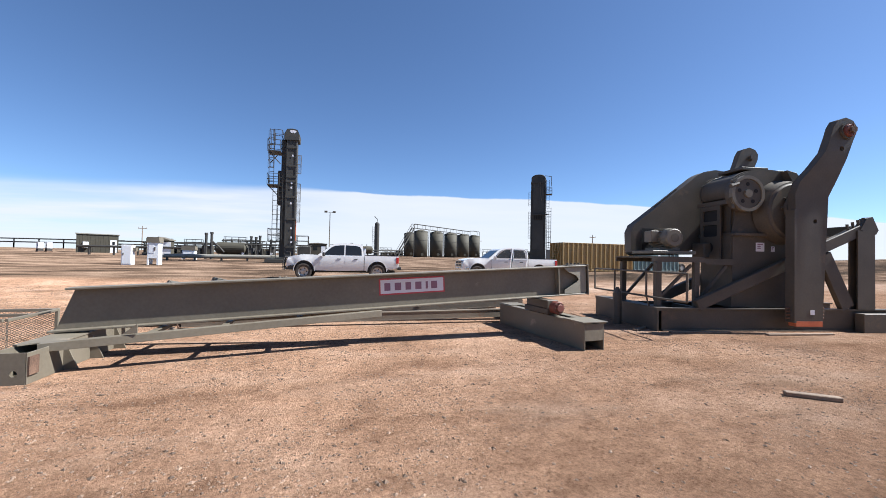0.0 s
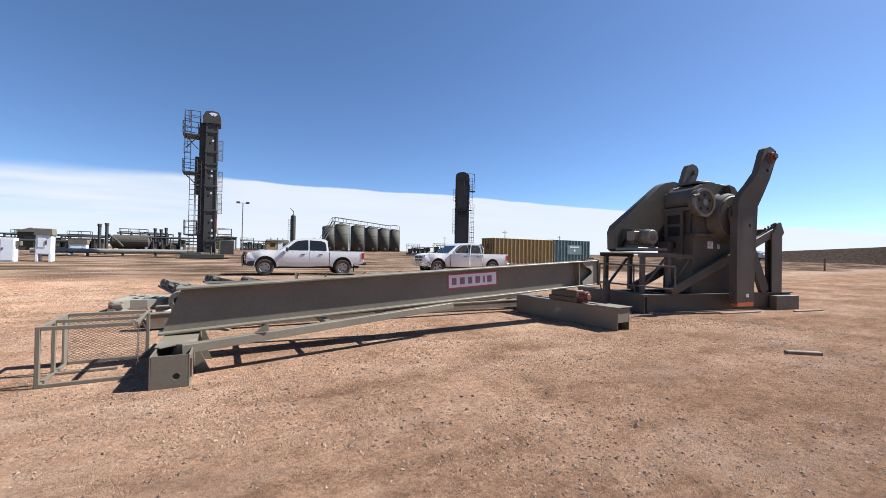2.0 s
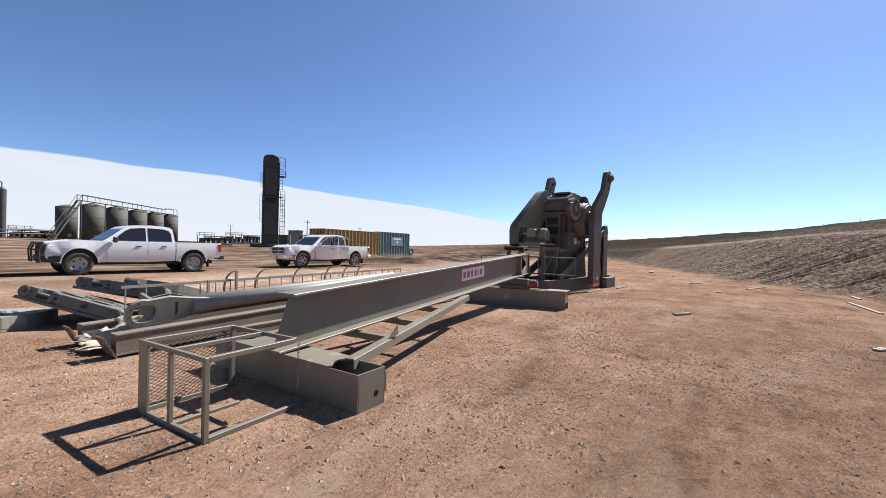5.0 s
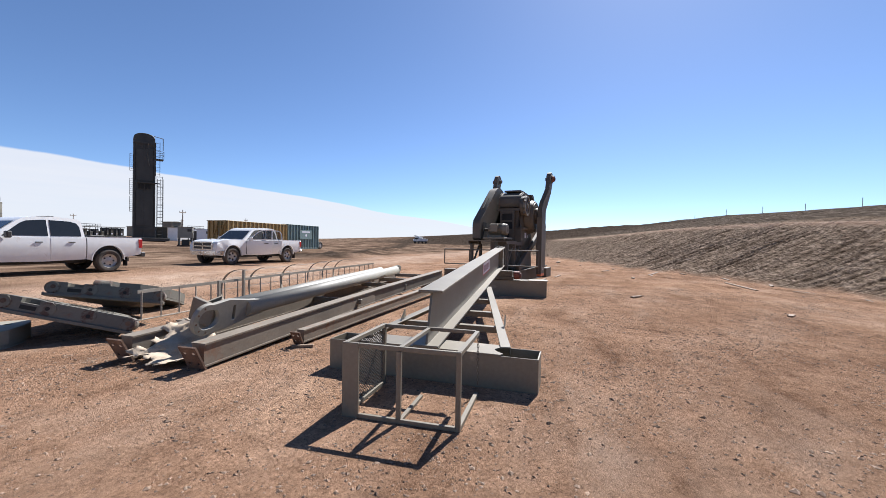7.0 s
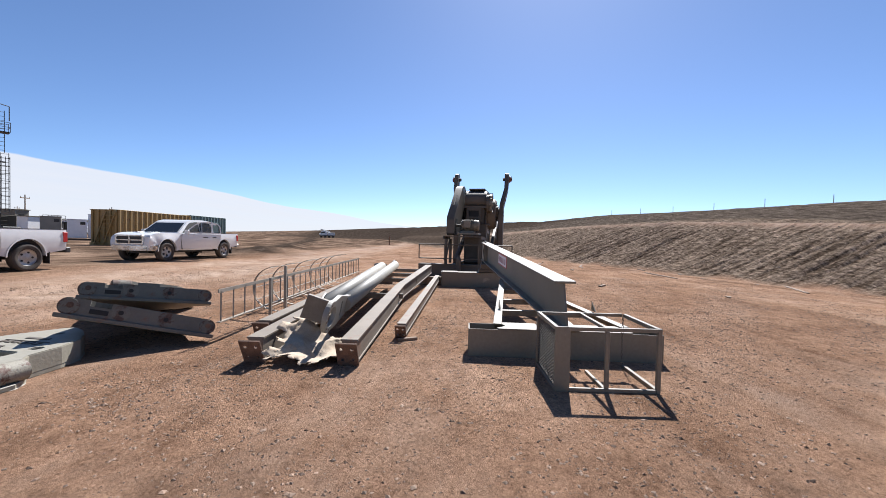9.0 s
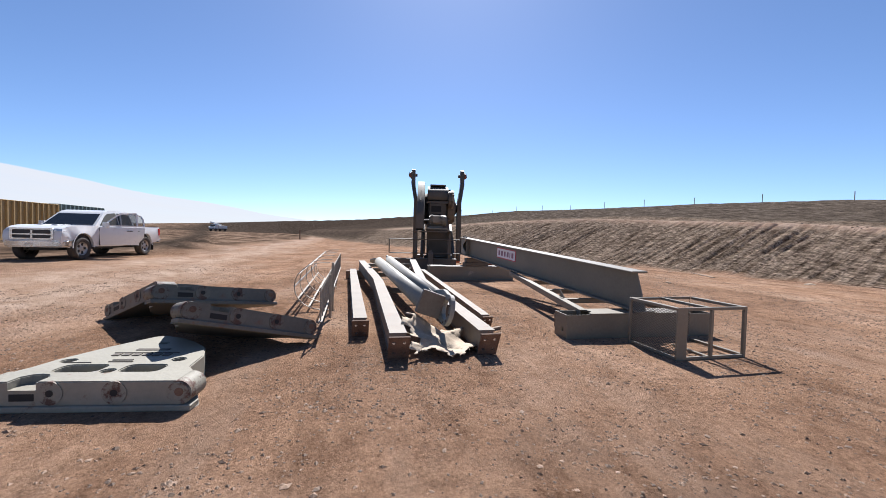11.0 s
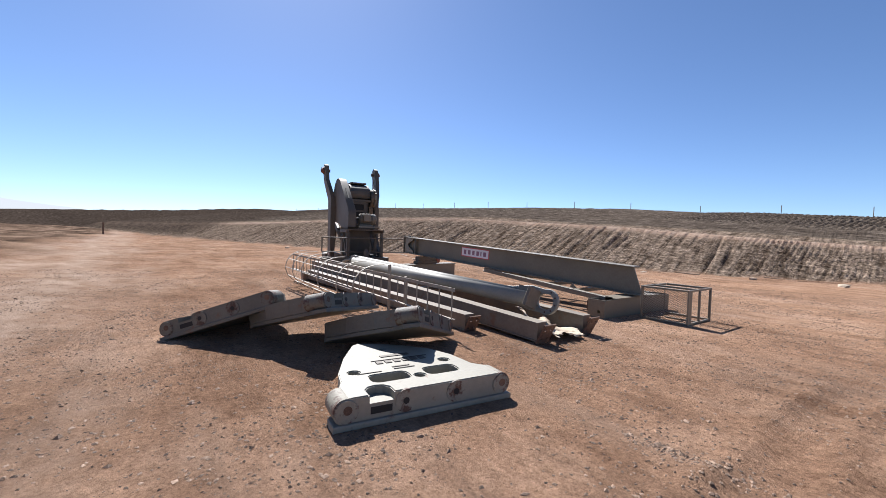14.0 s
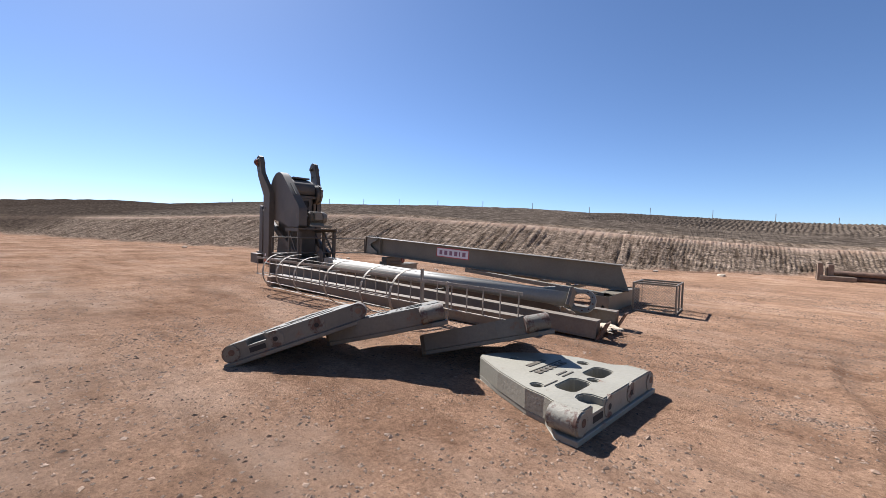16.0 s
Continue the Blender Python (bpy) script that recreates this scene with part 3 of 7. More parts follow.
def walking_beam():
    e = thing("walking_beam", "long grey steel walking beam lying on a support block and tail box", "steel beam", BEAM)
    L, D, W = 8.38, 0.585, 0.275
    bm = B()
    box(bm, (0, -W / 2, -0.03), (L, W / 2, 0))
    part("top_flange", bm, STEEL, e, bevel=0.006)
    bm = plate(B(), [(0.06, -0.028), (L, -0.028), (L, -D + 0.025), (-0.16, -D + 0.025)], [], -0.012, 0.012, XZ)
    part("web", bm, STEEL, e)
    bm = box(B(), (-0.2, -W / 2, -D), (L, W / 2, -D + 0.028))
    part("bottom_flange", bm, STEEL, e, bevel=0.005)
    for x in (7.72,):
        for s in (-1, 1):
            bm = box(B(), (x - 0.012, s * 0.014, -D + 0.03), (x + 0.012, s * 0.13, -0.032))
            part("stiffener", bm, STEEL, e)
    bm = box(B(), (L + 0.002, -W / 2 - 0.015, -D - 0.01), (L + 0.03, W / 2 + 0.015, 0.015))
    part("end_plate", bm, STEEL_DARK, e, bevel=0.004)
    for s in (-1, 1):
        pts = [(7.86, -0.035), (8.37, -0.035), (8.37, -0.55), (7.86, -0.55), (7.86, -0.48), (7.98, -0.42), (8.14, -0.34), (8.2, -0.28), (8.14, -0.2), (7.95, -0.12)]
        bm = plate(B(), pts, [], s * 0.10 - 0.01, s * 0.10 + 0.01, XZ)
        part("cheek_plate", bm, PALE, e)
    bm = B()
    for k in range(4):
        rod(bm, (8.05 + 0.09 * k, 0.04, 0), (8.05 + 0.09 * k, 0.04, 0.05), 0.025, 6)
    box(bm, (7.98, -0.09, 0.003), (8.4, 0.1, 0.018))
    part("top_clamp", bm, STEEL_DARK, e)
    # maker's panels, one on each side of the web
    for s in (-1, 1):
        y = s * 0.0135
        panel = part("sign_panel", box(B(), (4.19, y, -0.37), (5.37, y + s * 0.006, -0.085)), SIGNRED, e, "white panel with red border and dark letter shapes")
        part("sign_face", box(B(), (4.215, y + s * 0.0065, -0.345), (5.345, y + s * 0.010, -0.11)), SIGNWHITE, panel)
        x0 = 4.28
        for w in (0.13, 0.14, 0.125, 0.14, 0.05, 0.14):
            a = x0 if s < 0 else 9.56 - x0 - w
            part("letter_shape", box(B(), (a, y + s * 0.0105, -0.295), (a + w * 0.8, y + s * 0.013, -0.165)), SIGNINK, panel)
            x0 += w + 0.05
    # spread tail frame: two angle bars from the beam to the ends of the tail box, with ties
    inv = BEAM.inverted()
    def loc(x, y, z):
        return inv @ Vector((x, y, z))
    for s, yb in ((-1, 5.98), (1, 7.62)):
        a, b = loc(1.42, 7.0 + s * 0.12, 0.57), loc(-2.66, yb, 0.37)
        bm = B()
        bar(bm, a, b, 0.11, 0.016)
        bar(bm, a + Vector((0, s * 0.05, -0.045)), b + Vector((0, s * 0.05, -0.045)), 0.014, 0.10)
        part("spreader_bar", bm, STEEL, e, bevel=0.003)
        bm = plate(B(), [(0, 0), (0.16, 0), (0.16, 0.12)], [], -0.008, 0.008, Matrix.Translation(loc(-1.9, yb - s * 0.12, 0.43)) @ XZ)
        part("gusset", bm, STEEL, e)
    for x in (-1.75, -0.9, 0.1):
        k = (1.42 - x) / (1.42 + 2.66)
        y0, y1, z = 6.88 + k * (5.98 - 6.88), 7.12 + k * (7.62 - 7.12), 0.57 - 0.2 * k - 0.06
        bm = bar(B(), loc(x, y0, z), loc(x, y1, z), 0.012, 0.08)
        bar(bm, loc(x + 0.035, y0, z + 0.035), loc(x + 0.035, y1, z + 0.035), 0.07, 0.012)
        part("tie_bar", bm, STEEL, e)
    return e


walking_beam()


def tail_box():
    e = thing("tail_box", "grey steel box section with open pockets under the beam's tail", "steel box", pose(-2.92, 5.62, 0, 0, 0, -1.5))
    w, l, h, t = 0.36, 2.38, 0.345, 0.014
    part("side_wall", box(B(), (0, 0, 0), (t, l, h)), STEEL, e, bevel=0.003)
    part("side_wall", box(B(), (w - t, 0, 0), (w, l, h)), STEEL, e, bevel=0.003)
    for y, s in ((0, 1), (l, -1)):
        part("end_wall", plate(B(), [(t + 0.002, 0), (w - t - 0.002, 0), (w - t - 0.002, h), (t + 0.002, h)], [circle(0.24 if s > 0 else 0.12, 0.12, 0.035, 10)], -y - t * (s > 0), -y + t * (s < 0), XZ), STEEL, e)
    part("bottom_plate", box(B(), (t, t, 0.002), (w - t, l - t, 0.014)), STEEL, e)
    n = 8
    def scoop(y, s):
        return [(0.04 + (w - 0.08) * i / n, y + s * 0.11 * math.sin(math.pi * i / n)) for i in range(n + 1)]
    a = [(-0.01, 0.38), *scoop(0.36, 1), (w + 0.01, 0.38)]
    b = [(w + 0.01, l - 0.38), *[(w - x, y) for x, y in scoop(l - 0.36, -1)], (-0.01, l - 0.38)]
    part("top_plate", plate(B(), a + b, [], h + 0.002, h + 0.018), STEEL, e)
    for y in (0.6, 1.15, 1.75):
        part("web_stiffener", plate(B(), [(w, 0), (w + 0.16, 0.0), (w + 0.02, h - 0.02), (w, h - 0.02)], [], -y - 0.008, -y + 0.008, XZ), STEEL, e)
    for y in (0.012, l - 0.012):
        part("bolted_pad", box(B(), (w + 0.002, y - 0.01 if y < 1 else y - 0.14, 0.1), (w + 0.02, y + 0.14 if y < 1 else y + 0.01, 0.3)), RUST, e)


tail_box()


# ---- ladder-base cage beside the tail ----
def guard_cage():
    e = thing("guard_cage", "grey angle-iron cage with one expanded-metal side standing on the earth", "steel cage", pose(-3.945, 6.16, 0, 0, 0, 1.0))
    X, Y, H, t = 0.85, 1.03, 0.635, 0.04
    for x, y in ((0, 0), (X, 0), (X, Y)):
        if x:
            if y:
                part("post", box(B(), (x - t, y - t, 0), (x, y, H)), STEEL, e, bevel=0.004)
            continue
        part("post", box(B(), (x, y, 0), (x + t, y + t, H)), STEEL, e, bevel=0.004)
    part("wide_post", box(B(), (0, Y - 0.15, 0), (0.025, Y, H)), STEEL, e, bevel=0.004)
    part("post", box(B(), (0.0, 0.5, 0.04), (0.035, 0.54, H - 0.04)), STEEL, e, bevel=0.004)
    for z0 in (0.0, H - t):
        for lo, hi in (((t, 0, z0), (X - t, t, z0 + t)), ((0.004, t, z0 + 0.002), (t - 0.004, Y - 0.15, z0 + t - 0.002)), ((0.03, Y - t, z0 + 0.002), (X - t, Y - 0.002, z0 + t)), ((X - t + 0.003, t, z0 + 0.002), (X - 0.003, Y - t, z0 + t - 0.003))):
            if z0 == 0 and lo[0] > 0.5:
                continue
            part("rail", box(B(), lo, hi), STEEL, e, bevel=0.003)
    part("rail", box(B(), (t, 0.5, H - t), (X - t, 0.535, H - 0.005)), STEEL, e, bevel=0.003)
    part("rail", box(B(), (t, 0.5, 0.004), (0.6, 0.535, 0.03)), STEEL, e, bevel=0.003)
    bm = B()
    nx_, nz_ = 13, 17
    x0, x1, z0, z1 = 0.03, X - t, t, H - t
    dx, dz = (x1 - x0) / nx_, (z1 - z0) / nz_
    for i in range(nz_):
        for j in range(nx_):
            for s in (0, 1):
                za, zb = (i, i + 0.5) if s else (i + 0.5, i + 1)
                for k in (0, 1):
                    a = (x0 + dx * (j + (0.5 * k)), Y - 0.02, z0 + dz * (za if (k + s) % 2 else zb))
                    b = (x0 + dx * (j + 0.5 + 0.5 * k), Y - 0.02, z0 + dz * (zb if (k + s) % 2 else za))
                    bar(bm, a, b, 0.004, 0.007, (0, 1, 0))
    part("mesh_side", bm, STEEL_DARK, e, "expanded metal mesh")
    bm = B()
    for k in range(15):
        z = H - 0.06 - k * 0.033
        q = Matrix.Translation((X - 0.0, 0.02, z)) @ pose(0, 0, 0, 90, 0, 90 * (k % 2))
        for i in range(6):
            a, b = [q @ Vector((0.010 * math.cos(i0 * math.pi / 3), 0.021 * math.sin(i0 * math.pi / 3), 0)) for i0 in (i, i + 1)]
            rod(bm, a, b, 0.0035, 4)
    part("chain", bm, STEEL_DARK, e, "short hanging steel chain")


guard_cage()


# ---- support block under the beam ----
def support_block():
    e = thing("support_block", "low grey steel channel block carrying the beam", "steel block", pose(4.38, 8.64, 0, 0, 0, -86))
    L, W, H = 2.86, 0.40, 0.455
    for y in (0.0, W - 0.02):
        part("side_plate", box(B(), (0, y, 0), (L, y + 0.02, H - 0.02)), STEEL, e, bevel=0.004)
    part("top_flange", box(B(), (-0.01, -0.03, H - 0.02), (L + 0.01, 0.13, H)), STEEL, e, bevel=0.004)
    part("top_flange", box(B(), (-0.01, W - 0.13, H - 0.02), (L + 0.01, W + 0.03, H)), STEEL, e, bevel=0.004)
    part("cover_plate", box(B(), (L - 0.5, -0.04, H + 0.002), (L + 0.03, W + 0.05, H + 0.014)), STEEL, e)
    part("cover_plate", box(B(), (0.03, -0.01, H + 0.002), (0.5, W + 0.02, H + 0.014)), STEEL, e)
    part("end_plate", box(B(), (L - 0.02, 0.022, 0.16), (L - 0.004, W - 0.022, H - 0.021)), STEEL, e)
    part("end_plate", box(B(), (0.004, 0.022, 0.0), (0.02, W - 0.022, H - 0.021)), STEEL, e)
    part("inner_floor", box(B(), (0.021, 0.022, 0.10), (L - 0.2, W - 0.022, 0.12)), STEEL_DARK, e)


support_block()


def saddle_bearing():
    e = thing("saddle_bearing", "red oxide bearing hub clamped between block and beam", "bearing", pose(4.58, 6.66, 0.47, 0, 0, 3))
    for s, y0 in ((1, 0.0),):
        bm = B()
        rod(bm, (0, -0.12, 0.13), (0, 0.04, 0.13), 0.115, 20)
        rod(bm, (0, -0.16, 0.13), (0, -0.121, 0.13), 0.07, 14)
        part("hub", bm, REDHUB, e, bevel=0.01)
        for k in range(8):
            a = k * math.pi / 4
            bm = rod(B(), (0.09 * math.cos(a), -0.14, 0.13 + 0.09 * math.sin(a)), (0.09 * math.cos(a), -0.121, 0.13 + 0.09 * math.sin(a)), 0.014, 6)
            part("bolt", bm, RUST, e)
        part("pedestal", box(B(), (-0.14, 0.05, 0), (0.16, 0.85, 0.10)), STEEL_DARK, e, bevel=0.01)
        part("clamp_block", box(B(), (-0.12, 0.08, 0.102), (0.12, 0.8, 0.25)), STEEL_DARK, e, bevel=0.01)


saddle_bearing()


# ---- gear reducer on its base, with cranks ----
UNIT = pose(11.3, 7.1, 0, 0, 0, -10)


def arc(cx, cz, r, a0, a1, n):
    return [(cx + r * math.cos(radians(a0 + (a1 - a0) * i / n)), cz + r * math.sin(radians(a0 + (a1 - a0) * i / n))) for i in range(n + 1)]


def vplate(outline, holes, v0, v1):
    """A plate in the unit's u-z plane, between v0 and v1."""
    return plate(B(), outline, holes, -v1, -v0, XZ)


def gear_unit():
    e = thing("pump_gear_unit", "dark grey oilfield gear reducer with tall cranks on a steel base", "machine", UNIT)
    # base
    for s in (-1, 1):
        v = s * 0.66
        bm = B()
        box(bm, (-3.8, v - 0.07, 0.47), (1.85, v + 0.07, 0.5))
        box(bm, (-3.8, v - 0.012, 0.03), (1.85, v + 0.012, 0.47))
        box(bm, (-3.8, v - 0.07, 0.0), (1.85, v + 0.07, 0.03))
        part("base_beam", bm, STEEL_DARK, e)
    bm = B()
    box(bm, (-3.95, -0.72, 0.44), (-3.62, 1.95, 0.505))
    box(bm, (-3.93, -0.72, 0.0), (-3.90, 1.95, 0.44))
    box(bm, (-3.67, -0.58, 0.0), (-3.64, 0.58, 0.44))
    part("front_cross_beam", bm, STEEL_DARK, e)
    for k, u in enumerate((-2.6, -1.2, 0.2)):
        part("cross_beam", box(B(), (u - 0.06, -0.58, 0.1), (u + 0.06, 0.58, 0.46)), STEEL_DARK, e)
    part("rear_foot", box(B(), (0.8, -0.93, 0.0), (1.8, -0.735, 0.42)), STEEL_DARK, e, bevel=0.01)
    part("rear_foot", box(B(), (0.8, 0.735, 0.0), (1.8, 0.98, 0.42)), STEEL_DARK, e, bevel=0.01)
    for s in (-1, 1):
        for k in range(4):
            for u in (-1.2, -0.42):
                part("bolt", rod(B(), (u, s * 1.0, 0.34 + 0.07 * k), (u + 0.12, s * 1.0, 0.34 + 0.07 * k), 0.022, 6), RUST, e)
    # inclined side beams, rear posts and slanted struts
    for s in (-1, 1):
        v = s * 0.66
        bm = B()
        bar(bm, (-3.0, v, 0.55), (1.32, v, 2.42), 0.13, 0.24)
        part("inclined_beam", bm, STEEL_DARK, e, bevel=0.012)
        bm = B()
        box(bm, (0.86, v - 0.10, 0.5), (1.30, v - 0.07, 2.28))
        box(bm, (0.86, v + 0.07, 0.5), (1.30, v + 0.10, 2.28))
        box(bm, (1.06, v - 0.07, 0.5), (1.09, v + 0.07, 2.28))
        part("rear_post", bm, STEEL_DARK, e)
        bm = bar(B(), (0.08, v, 1.72), (0.68, v, 0.52), 0.12, 0.32)
        part("slanted_strut", bm, STEEL_DARK, e, bevel=0.01)
        bm = vplate([(0.95, 2.3), (1.36, 2.2), (1.42, 2.3), (1.27, 2.6), (1.12, 2.56)], [], v - 0.08, v + 0.08)
        part("top_bracket", bm, STEEL_DARK, e)
        for k in range(4):
            part("stud", rod(B(), (0.72 + 0.14 * k, v, 2.30 + 0.055 * k), (0.70 + 0.14 * k, v, 2.42 + 0.055 * k), 0.03, 6), STEEL_DARK, e)
    part("rear_cross_tie", box(B(), (1.0, -0.55, 2.18), (1.2, 0.55, 2.4)), STEEL_DARK, e, bevel=0.01)
    part("deck_plate", box(B(), (-0.3, -0.55, 2.12), (0.95, 0.55, 2.15)), STEEL_DARK, e)
    # pedestal under the gear case
    bm = vplate([(-2.0, 0.5), (-0.2, 0.5), (-0.35, 1.3), (-0.35, 2.15), (-1.95, 2.15)], [], -0.47, -0.44)
    part("pedestal_side", bm, STEEL_DARK, e)
    bm = vplate([(-2.0, 0.5), (-0.2, 0.5), (-0.35, 1.3), (-0.35, 2.15), (-1.95, 2.15)], [], 0.44, 0.47)
    part("pedestal_side", bm, STEEL_DARK, e)
    part("pedestal_front", box(B(), (-1.98, -0.438, 0.5), (-1.95, 0.438, 2.15)), STEEL_DARK, e)
    part("pedestal_back", box(B(), (-0.38, -0.438, 1.3), (-0.36, 0.438, 2.15)), STEEL_DARK, e)
    part("pedestal_flange", box(B(), (-1.98, -0.56, 2.10), (-0.2, 0.56, 2.17)), STEEL_DARK, e, bevel=0.01)
    for u, z, w, h in ((-1.29, 1.86, 0.21, 0.2), (-0.97, 1.82, 0.09, 0.12)):
        st = part("data_plate", box(B(), (u - w / 2, -0.476, z - h / 2), (u + w / 2, -0.471, z + h / 2)), SIGNWHITE, e, "white sticker with dark printed bars")
        for k in range(3):
            part("print_bar", box(B(), (u - w * 0.35, -0.479, z + h * (0.25 - 0.22 * k)), (u + w * (0.05 if k else 0.3), -0.477, z + h * (0.37 - 0.22 * k))), SIGNINK, st)
    # west face with a stepped frame and a round opening
    WEST = Matrix(((0, 0, 1, 0), (1, 0, 0, 0), (0, 1, 0, 0), (0, 0, 0, 1)))
    bm = plate(B(), [(-0.22, 1.55), (0.38, 1.55), (0.38, 2.82), (-0.22, 2.82)], [round_rect(-0.14, 2.46, 0.30, 2.72, 0.03), round_rect(-0.14, 2.10, 0.30, 2.38, 0.03), circle(0.09, 1.84, 0.12, 16)], -2.07, -2.03, WEST)
    part("step_panel", bm, STEEL_DARK, e)
    part("step_backing", box(B(), (-2.025, -0.2, 1.56), (-1.985, 0.36, 2.8)), BLACK, e)
    part("side_shelf", box(B(), (-2.2, 0.1, 1.6), (-1.99, 0.5, 1.95)), STEEL_DARK, e, bevel=0.02)
    # gear case
    top = rounded([(-1.9, 2.9), (-2.02, 3.12), (-1.96, 3.40), (-1.62, 3.60), (-1.1, 3.66), (-0.62, 3.62), (-0.36, 3.44), (-0.2, 3.12), (-0.26, 2.9)])
    cast("gear_case", vplate(top, [], -0.44, 0.47), STEEL_DARK, e, bevel=0.11, rounds=4)
    low = [(-1.9, 2.175), (-1.9, 2.86), (-0.24, 2.86), (-0.26, 2.175)]
    cast("case_sump", vplate(low, [], -0.42, 0.45), STEEL_DARK, e, bevel=0.07, rounds=3)
    bm = vplate([(-2.05, 2.83), (-0.14, 2.83), (-0.14, 2.93), (-2.05, 2.93)], [], -0.5, 0.53)
    cast("split_flange", bm, STEEL_DARK, e, bevel=0.03, rounds=3)
    part("inspection_cover", box(B(), (-1.62, -0.34, 3.64), (-0.95, 0.36, 3.71)), STEEL_DARK, e, bevel=0.01)
    part("rear_cover", box(B(), (-0.75, -0.3, 3.6), (-0.45, 0.36, 3.67)), STEEL_DARK, e, bevel=0.01)
    for k in range(6):
        part("case_bolt", rod(B(), (-1.6 + 0.25 * k, -0.47, 2.94), (-1.6 + 0.25 * k, -0.47, 2.985), 0.022, 6), STEEL_DARK, e)
    bm = vplate([(-0.75, 3.6), (-0.5, 3.56), (-0.14, 3.15), (-0.16, 3.0), (-0.34, 3.0), (-0.62, 3.36)], [], -0.6, -0.425)
    part("bearing_cap_rib", bm, STEEL_DARK, e, bevel=0.01)
    for v0, v1 in ((-0.40, -0.78), (0.43, 0.78)):
        cast("shaft_boss", rod(B(), (-0.72, v0, 2.66), (-0.72, v1, 2.66), 0.76, 40, 0.64), STEEL_DARK, e, bevel=0.05)
        cast("bearing_cover", rod(B(), (-0.72, v1, 2.72), (-0.72, v1 * 1.12, 2.72), 0.33, 28, 0.29), STEEL_DARK, e, bevel=0.02)
        for k in range(10):
            a = 2 * math.pi * k / 10
            part("cover_bolt", rod(B(), (-0.72 + 0.36 * math.cos(a), v1 * 0.99, 2.72 + 0.36 * math.sin(a)), (-0.72 + 0.36 * math.cos(a), v1 * 1.05, 2.72 + 0.36 * math.sin(a)), 0.02, 6), STEEL_DARK, e)
    part("crank_shaft", rod(B(), (-0.72, -0.92, 2.72), (-0.72, 0.92, 2.72), 0.2, 20), STEEL_DARK, e)
    # brake drum
    drum = cast("brake_drum", rod(B(), (-1.78, -0.44, 3.03), (-1.78, -0.66, 3.03), 0.385, 36), STEEL_DARK, e, bevel=0.025)
    bm = rod(B(), (-1.78, -0.661, 3.03), (-1.78, -0.70, 3.03), 0.09, 14)
    part("hub_cap", bm, STEEL, drum)
    bm = plate(B(), circle(-1.78, 3.03, 0.40, 28), [circle(-1.78, 3.03, 0.33, 28)], 0.60, 0.685, XZ)
    part("rim_band", bm, STEEL, drum)
    for k in range(5):
        a = radians(90 + 72 * k)
        part("web_hole", rod(B(), (-1.78 + 0.21 * math.cos(a), -0.662, 3.03 + 0.21 * math.sin(a)), (-1.78 + 0.21 * math.cos(a), -0.667, 3.03 + 0.21 * math.sin(a)), 0.045, 10), BLACK, drum)
    bm = B()
    bar(bm, (-2.08, -0.62, 2.7), (-2.08, -0.62, 3.25), 0.05, 0.06)
    bar(bm, (-2.12, -0.6, 3.3), (-1.8, -0.6, 3.42), 0.05, 0.06)
    rod(bm, (-2.18, -0.65, 3.18), (-2.0, -0.65, 3.24), 0.05, 8)
    rod(bm, (-2.15, -0.62, 2.95), (-2.05, -0.62, 2.8), 0.05, 8)
    part("brake_lever", bm, STEEL_DARK, e)
    # cranks
    out = [(-1.05, 0.285), (-0.42, 0.285), (-0.28, 2.95), (-0.15, 3.32), (-0.02, 3.75), (0.08, 4.07), (0.18, 4.3), (0.19, 4.44), (0.11, 4.56), (-0.07, 4.62), (-0.27, 4.55), (-0.37, 4.4), (-0.42, 4.24), (-0.56, 3.87), (-0.80, 3.52), (-1.02, 3.24), (-1.09, 2.98)]

    def jog(bm, s):
        """The arm steps outward above the shaft."""
        for v in bm.verts:
            v.co.y += s * 0.17 * min(1.0, max(0.0, (v.co.z - 2.95) / 0.92))
        return bm
    for s in (-1, 1):
        v0, v1 = sorted((s * 0.92, s * 1.09))
        crank = cast("crank", jog(vplate(out, [circle(-0.6, 2.41, 0.045, 12), circle(-0.17, 3.95, 0.05, 12)], v0, v1), s), STEEL_DARK, e, bevel=0.018, rounds=2, angle=30)
        part("primer_end", box(B(), (-1.055, v0, 0.17), (-0.42, v1, 0.283)), ORANGE, crank, bevel=0.006)
        part("crank_rib", box(B(), (-1.115, v0 - 0.02, 0.25), (-1.06, v1 + 0.02, 2.65)), STEEL_DARK, crank, bevel=0.006)
        part("maker_plate", box(B(), (-0.72, s * 1.091, 0.42), (-0.62, s * 1.095, 0.52)), SIGNWHITE, crank)
        a, b = (s * 1.262, s * 1.36)
        pin = cast("wrist_pin", rod(B(), (-0.05, a, 4.33), (-0.05, b, 4.33), 0.135, 20), REDHUB, crank, "rust red pin hub", bevel=0.02)
        part("pin_nut", rod(B(), (-0.05, b + s * 0.002, 4.33), (-0.05, b + s * 0.05, 4.33), 0.075, 6), RUST, pin)
        part("pin_collar", plate(B(), circle(-0.05, 4.33, 0.175, 18), [circle(-0.05, 4.33, 0.14, 18)], -a - (0.04 if s > 0 else 0), -a + (0.04 if s < 0 else 0), XZ), STEEL_DARK, pin)
        part("cotter_pin", rod(B(), (-0.05, b + s * 0.02, 4.22), (-0.05, b + s * 0.02, 4.47), 0.012, 6), RUST, pin)
        part("pin_tail", rod(B(), (-0.05, s * 1.088, 4.33), (-0.05, s * 0.99, 4.33), 0.075, 12), STEEL_DARK, crank)
